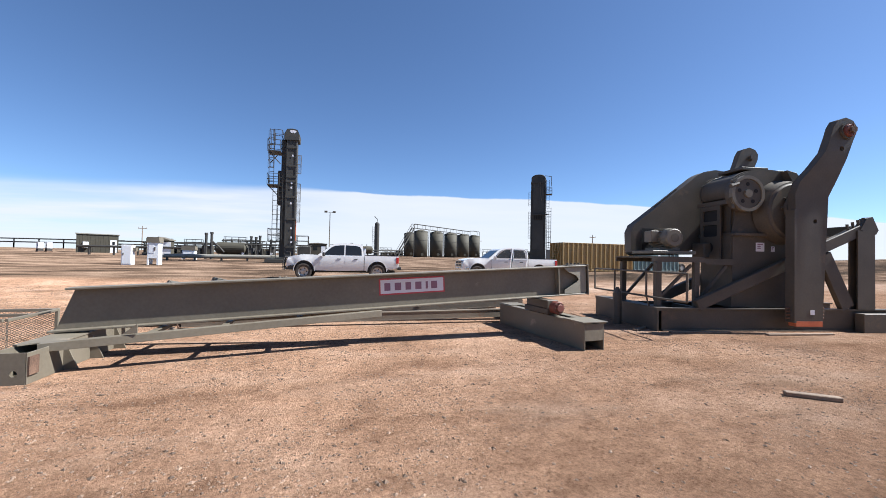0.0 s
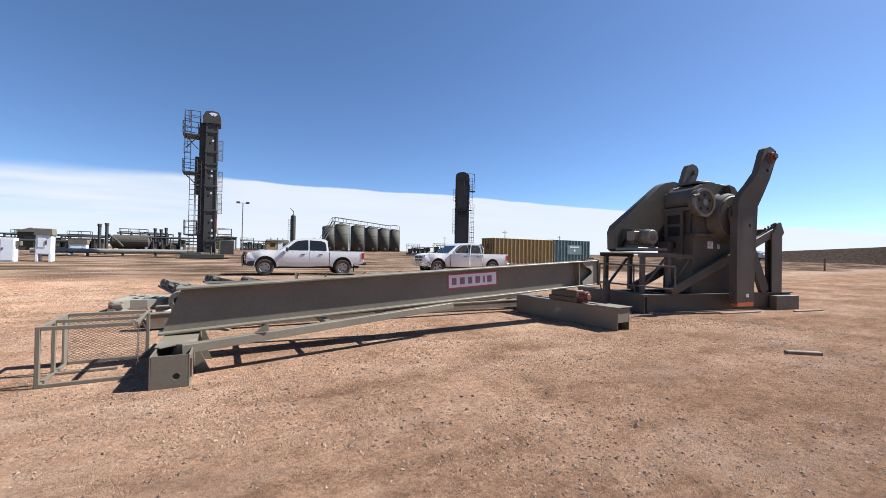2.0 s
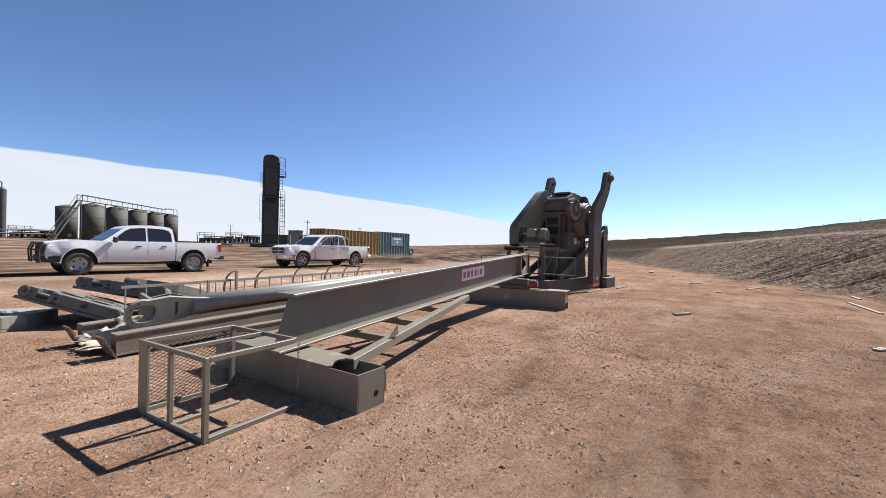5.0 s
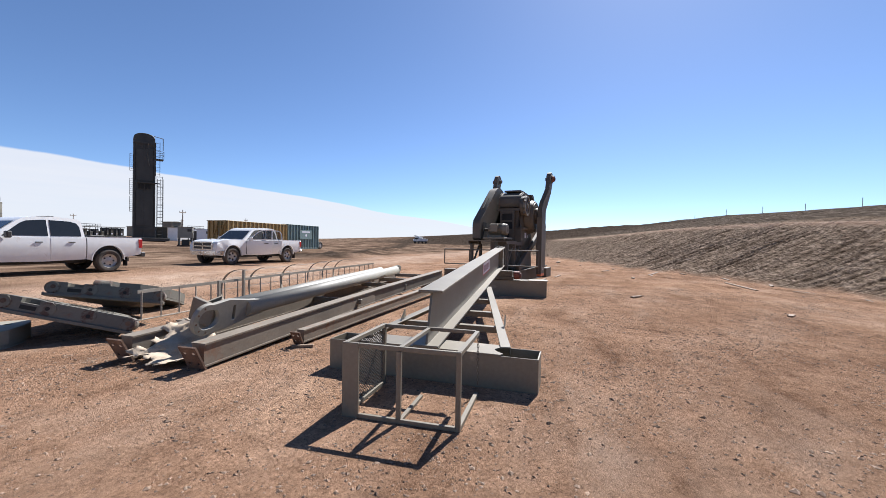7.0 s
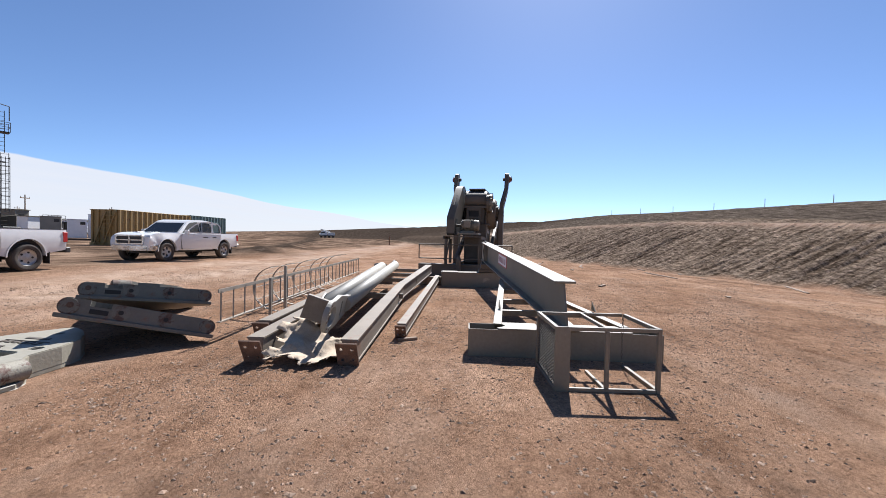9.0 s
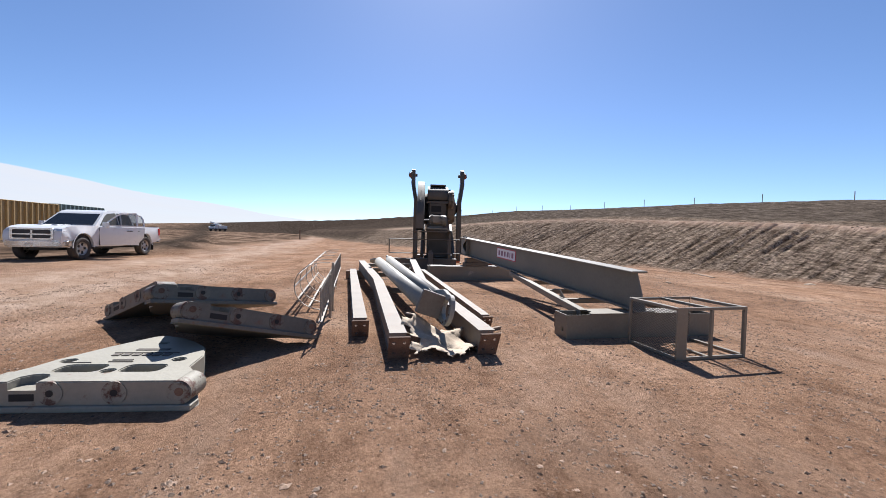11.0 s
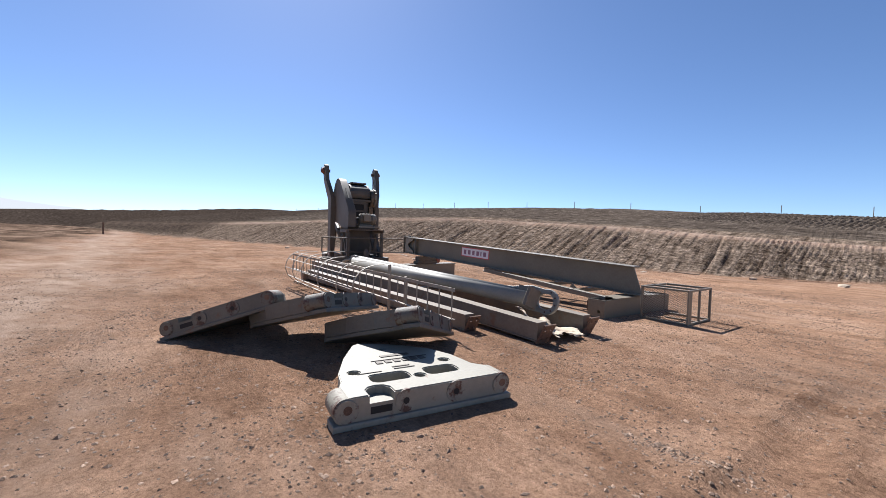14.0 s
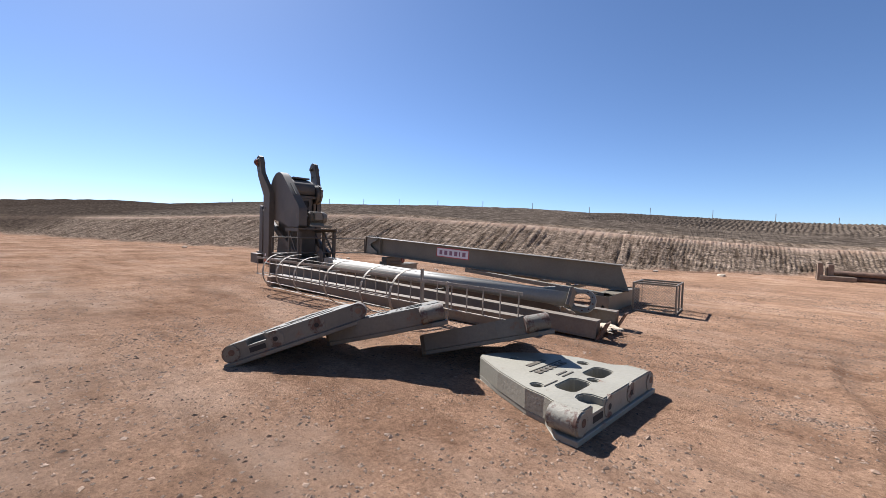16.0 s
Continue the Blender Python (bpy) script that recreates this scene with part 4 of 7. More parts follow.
    # belt guard
    g = arc(-1.45, 2.85, 0.98, 132, -75, 30) + [(-1.9, 1.84), (-2.6, 1.66), (-3.6, 1.62), (-3.72, 1.7), (-3.74, 2.2), (-3.66, 2.38)]
    cast("belt_guard", vplate(g, [], 0.60, 0.90), STEEL_DARK, e, bevel=0.035, rounds=3)
    part("guard_slot", bar(B(), (-3.05, 0.75, 2.87), (-2.45, 0.75, 3.33), 0.05, 0.02, (0, 0, 1)), BLACK, e)
    part("guard_hatch", box(B(), (-3.45, 0.592, 1.75), (-3.05, 0.598, 2.3)), BLACK, e)
    # motor on the raised stand
    motor = cast("motor", rod(B(), (-3.25, -0.3, 2.03), (-3.25, 0.38, 2.03), 0.215, 24), STEEL, e, "grey finned electric motor", bevel=0.03)
    for k in range(20):
        a = 2 * math.pi * k / 20
        m = Matrix.Translation((-3.25, 0, 2.03)) @ pose(0, 0, 0, 0, math.degrees(a), 0)
        part("cooling_fin", box(B(), (0.21, -0.12, -0.006), (0.235, 0.34, 0.006), m), STEEL, motor)
    part("fan_cowl", rod(B(), (-3.25, -0.13, 2.03), (-3.25, -0.32, 2.03), 0.235, 20, 0.2), STEEL, motor, bevel=0.015)
    part("fan_grille", rod(B(), (-3.25, -0.321, 2.03), (-3.25, -0.326, 2.03), 0.10, 16), STEEL_DARK, motor)
    part("terminal_box", box(B(), (-3.62, -0.02, 1.93), (-3.42, 0.25, 2.2)), STEEL, motor, bevel=0.012)
    part("motor_foot", box(B(), (-3.5, -0.15, 1.74), (-3.0, 0.4, 1.81)), STEEL, motor, bevel=0.008)
    part("motor_shaft", rod(B(), (-3.25, 0.38, 2.03), (-3.25, 0.6, 2.03), 0.05, 10), STEEL_DARK, motor)
    part("slide_rail", box(B(), (-3.8, -0.35, 1.66), (-2.75, 0.46, 1.735)), STEEL, e, bevel=0.01)
    bm = box(B(), (-3.9, -0.5, 1.57), (-2.65, 1.0, 1.6))
    box(bm, (-3.9, -0.5, 1.48), (-2.65, -0.46, 1.57))
    box(bm, (-3.9, 0.96, 1.48), (-2.65, 1.0, 1.57))
    part("platform", bm, STEEL_DARK, e)
    part("tower_tie", box(B(), (-2.65, -0.5, 1.44), (-1.7, -0.44, 1.57)), STEEL_DARK, e)
    for u, v in ((-3.75, -0.46), (-2.85, -0.46), (-3.75, 0.9), (-2.85, 0.9)):
        part("stand_post", box(B(), (u - 0.06, v - 0.05, 0.5), (u + 0.06, v + 0.05, 1.48)), STEEL_DARK, e, bevel=0.006)
    part("stand_brace", bar(B(), (-3.7, -0.44, 0.7), (-2.95, -0.44, 1.42), 0.05, 0.06), STEEL_DARK, e)
    part("stand_brace", bar(B(), (-2.8, -0.44, 0.6), (-2.1, -0.44, 1.42), 0.05, 0.07), STEEL_DARK, e)
    part("stand_brace", bar(B(), (-3.7, 0.92, 0.6), (-2.95, 0.92, 1.42), 0.05, 0.06), STEEL_DARK, e)
    # guard rail frame across the front
    bm = B()
    for z in (0.72, 1.26):
        rod(bm, (-3.98, -1.66, z), (-3.98, 1.92, z), 0.022, 6)
    for v in (-1.66, -0.4, 0.9, 1.92):
        rod(bm, (-3.98, v, 0.72), (-3.98, v, 1.26), 0.022, 6)
    for v in (-0.4, 0.9):
        rod(bm, (-3.98, v, 0.72), (-3.9, v, 0.47), 0.02, 6)
    part("guard_rail", bm, STEEL_DARK, e)
    bm = rod(B(), (-4.25, 0.3, 0.0), (-4.25, 0.3, 0.72), 0.10, 10)
    rod(bm, (-4.25, 0.3, 0.72), (-4.25, 0.3, 0.86), 0.10, 10, 0.03)
    part("front_stub", bm, STEEL_DARK, e)


gear_unit()


def base_timber():
    for k, (x, y, a, l) in enumerate(((8.1, 6.75, -14, 1.3), (10.1, 6.15, -8, 1.6), (12.6, 5.55, -10, 1.2), (7.2, 7.4, 30, 0.8))):
        bm = box(B(), (-l / 2, -0.045, 0.0), (l / 2, 0.045, 0.035))
        lone("timber_board", bm, WOOD, "thin dark timber board lying on the earth by the base", "board", pose(x, y, 0.002, 0, 0, a), group="boards on the ground", bevel=0.006)


base_timber()
bm = box(B(), (-0.25, -0.045, 0), (0.25, 0.045, 0.05))
lone("timber_offcut", bm, WOOD, "short weathered timber offcut on bare earth", "timber", pose(5.72, 3.3, 0.0, 0, 0, -38), bevel=0.008)


# ---- counterweights ----
def weight(name, m, label, paint):
    """Local x along the bolt edge, y to the rounded back, z up; lies from z = 0 to 0.235."""
    e = thing(name, label, "counterweight", m, group="counterweights on the ground")
    foot = [(-0.12, -0.05), (-0.12, 0.12), (-0.05, 0.2), (0.03, 0.3), (0.06, 0.5), (0.22, 0.92), (0.42, 1.31), (0.5, 1.36), (0.72, 1.27), (0.95, 1.1), (1.14, 0.90), (1.26, 0.62), (1.3, 0.3), (1.42, 0.2), (1.49, 0.08), (1.49, -0.05)]
    out = [(-0.01, -0.05), (-0.01, 0.2), (0.03, 0.3), (0.06, 0.5), (0.22, 0.92), (0.42, 1.31), (0.5, 1.36), (0.72, 1.27), (0.95, 1.1), (1.14, 0.90), (1.26, 0.62), (1.3, 0.3), (1.38, 0.2), (1.38, -0.05)]
    holes = [round_rect(0.27, 0.17, 0.62, 0.36, 0.06), round_rect(0.78, 0.17, 1.1, 0.36, 0.06), circle(0.19, 0.47, 0.055, 12), circle(1.1, 0.5, 0.055, 12), circle(0.7, 0.2, 0.05, 12), circle(0.66, 1.05, 0.04, 10)]
    notch = [(0.36, -0.05), (0.36, 0.06), (0.32, 0.11), (0.26, 0.125), (0.2, 0.11), (0.16, 0.06), (0.16, -0.05)]
    part("body", plate(B(), out, holes, 0.05, 0.168), paint, e)
    bm = plate(B(), out + notch, holes, 0.1682, 0.235)
    bmesh.ops.recalc_face_normals(bm, faces=bm.faces)
    rim = [d for d in bm.edges if min(v.co.z for v in d.verts) > 0.23 and d.calc_face_angle(0) > 0.6]
    bmesh.ops.bevel(bm, geom=rim, offset=0.009, segments=2, affect="EDGES", clamp_overlap=True)
    part("body_top", bm, paint, e)
    part("floor_plate", plate(B(), [(x * 1.0 + 0.0, y * 1.02 - 0.025) for x, y in foot], [], 0.0, 0.048), paint, e, bevel=0.006)
    for x in (0.46, 0.92):
        lug = part("bolt_lug", rod(B(), (x, -0.058, 0.145), (x, -0.03, 0.145), 0.092, 20), PALE_WORN if paint is PALE else SHADED_WORN, e)
        part("bolt_hole", rod(B(), (x, -0.0585, 0.145), (x, -0.061, 0.145), 0.027, 12), BLACK, lug)
    # the slot is a flat black plate, its inner shade given as colour
    part("pocket", box(B(), (0.17, -0.053, 0.085), (0.345, -0.0505, 0.14)), BLACK, e)
    for x, y0, y1 in ((-0.02, -0.064, 0.2), (1.39, -0.060, 0.2)):
        nose = cast("nose", rod(B(), (x, y0, 0.137), (x, y1, 0.137), 0.099, 32), PALE_WORN if paint is PALE else SHADED_WORN, e, bevel=0.012)
        part("bolt_hole", rod(B(), (x + 0.01, y0 - 0.003, 0.15), (x + 0.01, y0 - 0.0005, 0.15), 0.034, 12), RUST, nose)
    # raised letters and bars are darkened, their shadow contrast put into the colour
    for x0, x1, y0, y1 in ((0.42, 1.0, 0.69, 0.70), (0.45, 0.98, 0.60, 0.665), (0.55, 0.85, 0.78, 0.83), (0.55, 0.72, 0.47, 0.49), (0.55, 0.75, 0.42, 0.435), (0.2, 0.42, 0.40, 0.41)):
        if x1 - x0 > 0.5 and y1 - y0 > 0.05:
            for k in range(6):
                w = (x1 - x0) / 6
                part("raised_letter_shape", box(B(), (x0 + k * w, y0, 0.2355), (x0 + k * w + w * 0.7, y1, 0.243)), STEEL_DARK, e)
        else:
            part("raised_bar", box(B(), (x0, y0, 0.2355), (x1, y1, 0.242)), STEEL_DARK, e)
    return e


def weight_pose(n_lobe, s_lobe, back):
    a, b = Vector(n_lobe), Vector(s_lobe)
    x = (b - a).normalized()
    q = Vector(back)
    y = (q - x * q.dot(x)).normalized()
    z = x.cross(y)
    if z.z < 0:  # seen from the other face: run the edge the other way
        a, x = b, -x
        z = x.cross(y)
    m = Matrix((x, y, z)).transposed().to_4x4()
    return Matrix.Translation(a) @ m @ Matrix.Translation((0, 0, -0.14))


weight("counterweight", weight_pose((-4.28, 13.64, 0.14), (-4.446, 12.28, 0.14), (0.993, -0.121, 0)), "pale grey cast counterweight lying flat on the earth", PALE)
weight("counterweight", weight_pose((-3.48, 12.55, 0.60), (-2.66, 11.53, 0.22), (0.78, 0.58, -0.21)), "grey cast counterweight tilted against its neighbour, lugs outward", CAST_SHADED)
weight("counterweight", weight_pose((-2.56, 13.22, 0.66), (-1.62, 12.16, 0.46), (0.75, 0.60, -0.24)), "grey cast counterweight tilted in the middle of the pile", CAST_SHADED)
weight("counterweight", weight_pose((-0.83, 14.62, 0.14), (-1.70, 13.60, 0.60), (0.77, -0.64, -0.12)), "grey cast counterweight with one end on the ground, other end raised", CAST_SHADED)


# ---- legs of the support tower lying on the ground ----
def leg_section(bm, m, n, w, h):
    """Top and bottom flanges with recessed webs."""
    box(bm, (-w / 2, h / 2 - 0.02, 0), (w / 2, h / 2, n), m)
    box(bm, (-w / 2, -h / 2, 0), (w / 2, -h / 2 + 0.02, n), m)
    box(bm, (-w * 0.42, -h / 2 + 0.02, 0), (w * 0.42, h / 2 - 0.02, n), m)


def box_leg(name, a, b, w, h, label, ends=True, bend=None):
    e = thing(name, label, "steel beam", group="steel box beams on the ground")
    for p, q in ([(a, bend), (bend, b)] if bend else [(a, b)])[::-1]:
        bm = B()
        m, n = frame_to(p, q)
        leg_section(bm, m, n, w, h)
        part("leg_body", bm, LEGPAINT, e)
    if ends:
        bm = plate(B(), [(-w * 0.6, -h * 0.62), (w * 0.6, -h * 0.62), (w * 0.6, h * 0.55), (-w * 0.6, h * 0.55)], [circle(-w * 0.3, -h * 0.3, 0.02, 8), circle(w * 0.3, -h * 0.3, 0.02, 8), circle(-w * 0.3, h * 0.25, 0.02, 8), circle(w * 0.3, h * 0.25, 0.02, 8)], -0.022, -0.001, m @ Matrix.Translation((0, 0, -0.07)) @ pose(0, 0, 0, -26, 0, 0))
        part("end_plate", bm, RUST, e, "rusty bolted end plate")
    return e


box_leg("box_beam", (-3.42, 10.43, 0.165), (5.3, 10.75, 0.42), 0.20, 0.27, "grey steel box beam with rusty end plate on the earth", bend=(1.1, 10.44, 0.29))
box_leg("box_beam", (-3.40, 9.36, 0.165), (5.15, 9.10, 0.48), 0.20, 0.27, "grey steel box beam with rusty end plate on the earth", bend=(1.1, 9.44, 0.28))
box_leg("steel_strut", (-2.10, 8.95, 0.13), (4.9, 8.80, 0.22), 0.13, 0.18, "slim grey steel strut lying beside the tower legs")
box_leg("box_beam", (-2.35, 10.85, 0.135), (4.8, 11.02, 0.20), 0.19, 0.25, "grey steel box beam lying under the caged ladder")
for k, (x, z) in enumerate(((5.1, 0.42), (2.6, 0.36), (0.3, 0.27), (3.9, 0.38))):
    bm = bar(B(), (x, 9.27 - 0.02 * x, z), (x, 10.44 + 0.03 * x, z), 0.07, 0.10)
    lone("cross_member", bm, STEEL, "grey steel crossbar between the lying tower legs", "crossbar", group="tower crossbars", bevel=0.006)
for x, y in ((4.9, 10.73), (4.9, 9.1)):
    lone("timber_sleeper", box(B(), (x - 0.1, y - 0.5, 0.0), (x + 0.1, y + 0.5, 0.26)), WOOD, "timber sleeper under the far leg ends", "timber", group="sleepers", bevel=0.01)
lone("timber_wedge", box(B(), (-0.15, -0.03, 0), (0.15, 0.03, 0.04)), WOOD, "small timber under the strut end", "timber", pose(-2.2, 8.85, 0.0, 0, 0, -60), bevel=0.005)


# ---- pitman tubes on the legs ----
def pitman_with_yoke():
    e = thing("pitman_tube", "grey steel pitman tube with a yoke plate lying on the beams", "steel tube", group="pitman tubes")
    a, b = Vector((-2.27, 9.77, 0.50)), Vector((3.7, 9.98, 0.68))
    tube = part("tube", rod(B(), a, b, 0.115, 24), PIPEWHITE, e)
    for p in tube.data.polygons:
        p.use_smooth = len(p.vertices) == 4
    m = Matrix.Translation((-2.95, 9.745, 0.46)) @ pose(0, 0, 0, 0, 0, 1.5) @ pose(0, 0, 0, 12, -2, 0) @ XZ
    o = arc(0, 0, 0.205, 70, 290, 18) + [(0.35, -0.19), (0.75, -0.125), (1.05, -0.11), (1.05, 0.11), (0.75, 0.14), (0.35, 0.215)]
    hole = arc(0.0, 0, 0.125, 90, 270, 12) + arc(0.07, 0, 0.12, -90, 90, 12)
    part("yoke_plate", plate(B(), o, [hole, round_rect(0.42, -0.09, 0.47, 0.12, 0.02)], -0.03, 0.03, m), PIPEWHITE, e, bevel=0.008)
    for k in range(5):
        t = radians(110 + 40 * k)
        part("yoke_bolt", rod(B(), m @ Vector((0.165 * math.cos(t), 0.165 * math.sin(t), -0.033)), m @ Vector((0.165 * math.cos(t), 0.165 * math.sin(t), 0.033)), 0.015, 8), RUST, e)
    m2 = Matrix.Translation((3.72, 10.03, 0.68)) @ XZ
    part("end_blade", plate(B(), [(-0.1, -0.11), (0.3, -0.12), (0.45, -0.02), (0.42, 0.1), (0.25, 0.13), (-0.1, 0.11)], [circle(0.28, 0.0, 0.05, 10)], -0.02, 0.02, m2), PIPEWHITE, e)


def pitman_with_flange():
    e = thing("pitman_tube", "grey steel pitman tube with a square end flange", "steel tube", group="pitman tubes")
    a, b = Vector((-2.76, 9.97, 0.49)), Vector((3.35, 10.30, 0.65))
    tube = part("tube", rod(B(), a, b, 0.125, 24), PIPEWHITE, e)
    for p in tube.data.polygons:
        p.use_smooth = len(p.vertices) == 4
    m = Matrix.Translation((-2.80, 9.95, 0.52)) @ pose(0, 0, 0, 20, -8, 8)
    part("end_flange", box(B(), (-0.03, -0.165, -0.16), (0.03, 0.165, 0.16), m), LEGPAINT, e, bevel=0.008)
    part("flange_web", box(B(), (0.031, -0.02, -0.15), (0.3, 0.0, 0.15), m), STEEL, e)
    part("strap_bar", bar(B(), (-2.2, 10.03, 0.595), (1.4, 10.2, 0.715), 0.05, 0.03), PIPEWHITE, e)
    m2 = Matrix.Translation((3.5, 10.33, 0.66)) @ pose(0, 0, 0, 20, 0, 80)
    o = arc(0, 0, 0.22, -150, 150, 18) + arc(0, 0, 0.13, 150, -150, 18)
    part("yoke_plate", plate(B(), o, [], -0.02, 0.02, m2), PIPEWHITE, e)


pitman_with_yoke()
pitman_with_flange()


# ---- torn canvas at the leg ends ----
def canvas():
    rng = random.Random(5)
    bm = B()
    n = 26

    def fold(a, b):
        z = 0.03 + 0.035 * math.sin(5.0 * a + 2.5 * b) ** 2 + 0.03 * math.cos(6.0 * b - 2.0 * a) ** 2 + 0.012 * math.sin(15 * a + 9 * b)
        z += 0.46 * max(0.0, b - 0.45) ** 0.9 * min(1.0, 2.2 * a) * (0.8 + 0.3 * math.sin(7 * a + 2 * b))
        return z + 0.20 * max(0.0, a - 0.6)
    g = [[bm.verts.new((-3.70 + 1.02 * i / n + 0.05 * math.sin(9 * j / n + 2) + 0.02 * rng.uniform(-1, 1), 9.50 + 0.80 * j / n + 0.05 * math.sin(11 * i / n) + 0.02 * rng.uniform(-1, 1), fold(i / n, j / n) + 0.012 * rng.random())) for j in range(n + 1)] for i in range(n + 1)]
    for i in range(n):
        for j in range(n):
            if i < 2 + 3 * math.sin(j * 0.7) ** 2 or (j < 3 and i < 9 - 2 * j) or (j > n - 4 and (i // 3) % 2):
                continue
            bm.faces.new((g[i][j], g[i + 1][j], g[i + 1][j + 1], g[i][j + 1]))
    bmesh.ops.delete(bm, geom=[v for v in bm.verts if not v.link_faces], context="VERTS")
    ob = lone("torn_canvas", bm, CLOTH, "torn pale canvas sheet crumpled between the leg ends", "canvas", smooth=True)
    s = ob.modifiers.new("thick", "SOLIDIFY")
    s.thickness = 0.006


canvas()


# ---- caged ladder ----
def caged_ladder():
    e = thing("caged_ladder", "grey steel ladder with safety hoops lying on its side", "ladder")
    x0, x1 = -2.62, 5.2
    def at(x, h):
        k = (x - x0) / (x1 - x0)
        return Vector((x, 11.36 + 0.06 * k, 0.27 + 0.07 * k + h))
    for h in (0.0, 0.42):
        part("rail", bar(B(), at(x0, h), at(x1, h), 0.012, 0.05, (0, 1, 0) if h < 0.1 else (0, 0, 1)), LADDERPAINT, e)
    n = 26
    for i in range(n):
        x = x0 + 0.06 + (x1 - x0 - 0.12) * i / (n - 1)
        part("rung", rod(B(), at(x, 0), at(x, 0.42), 0.011, 6), LADDERPAINT, e)
    hoops = [-0.5, 0.25, 1.32, 2.4, 3.1, 3.7]
    def ring(x):
        c = at(x, 0.21)
        return [Vector((x, c.y + 0.61 * max(0.0, math.sin(a)) ** 0.75, 0.47 + 0.015 * x + 0.43 * math.cos(a))) for a in [math.pi * i / 18 for i in range(19)]]
    for x in hoops:
        pts = ring(x)
        bm = B()
        for a, b in zip(pts, pts[1:]):
            bar(bm, a, b, 0.05, 0.009, (0, 1, 0) if abs((b - a).y) < abs((b - a).z) else (0, 0, 1))
        part("hoop", bm, LADDERPAINT, e)
    for i in (3, 6, 9, 12, 15):
        bm = B()
        for xa, xb in zip(hoops, hoops[1:]):
            bar(bm, ring(xa)[i], ring(xb)[i], 0.035, 0.006)
        part("cage_bar", bm, LADDERPAINT, e)
    for x in (-1.2, -0.62):
        part("stand_off", box(B(), (x - 0.02, 11.30, 0.03), (x + 0.02, 11.345, 0.9 if x > -1 else 0.74)), LADDERPAINT, e)


caged_ladder()


# ---- pickup trucks ----
def lathe(bm, prof, n, axis_m):
    """Revolve (radius, offset) pairs about the local y axis."""
    rings = []
    for r, o in prof:
        rings.append([bm.verts.new(axis_m @ Vector((r * math.cos(2 * math.pi * i / n), o, r * math.sin(2 * math.pi * i / n)))) for i in range(n)])
    for a, b in zip(rings, rings[1:]):
        for i in range(n):
            j = (i + 1) % n
            bm.faces.new((a[i], a[j], b[j], b[i]))
    return bm


def wheel(parent, x, y, r, steel_rim):
    s = 1 if y > 0 else -1
    m = Matrix.Translation((x, y, r))
    w = 0.135
    bm = lathe(B(), [(r * 0.60, -w * 0.8), (r * 0.82, -w), (r * 0.95, -w * 0.95), (r, -w * 0.7), (r, w * 0.7), (r * 0.95, w * 0.95), (r * 0.82, w), (r * 0.60, w * 0.8)], 28, m)
    wh = part("wheel", bm, RUBBER, parent, "dusty black tyre on a wheel", smooth=True)
    bm = lathe(B(), [(r * 0.61, s * w * 0.78), (r * 0.57, s * w * 0.55), (r * 0.50, s * w * 0.42), (r * 0.2, s * w * 0.55), (r * 0.12, s * w * 0.62), (0.001, s * w * 0.62)], 24, m)
    part("rim", bm, RIM, wh, smooth=True)
    for k in range(5):
        a = 2 * math.pi * (k + 0.5) / 5
        c = Vector((x + r * 0.38 * math.cos(a), y + s * w * 0.5, r + r * 0.38 * math.sin(a)))
        if steel_rim:
            bm = rod(B(), c - Vector((0, s * 0.004, 0)), c + Vector((0, s * 0.006, 0)), r * 0.075, 8)
        else:
            m2 = Matrix.Translation(c) @ pose(0, 0, 0, 0, -math.degrees(a), 0)
            bm = box(B(), (-r * 0.13, -0.006, -r * 0.10), (r * 0.13, 0.006, r * 0.10), m2)
        part("rim_opening", bm, BLACK, wh)


def half_width(z):
    return 0.985 if z < 1.2 else 0.962 - (z - 1.2) * 0.25


def flank(bm):
    """Bow the flanks of a car body: full at the waist, drawn in above and below."""
    for z in (0.58, 0.70, 0.84, 0.98, 1.08, 1.16):
        bmesh.ops.bisect_plane(bm, geom=bm.verts[:] + bm.edges[:] + bm.faces[:], plane_co=(0, 0, z), plane_no=(0, 0, 1))
    for v in bm.verts:
        v.co.y *= float(np.interp(v.co.z, [0.44, 0.58, 0.70, 0.84, 0.98, 1.08, 1.16, 1.28], [0.95, 0.978, 0.992, 1.0, 1.003, 0.992, 0.985, 0.968]))
    return bm


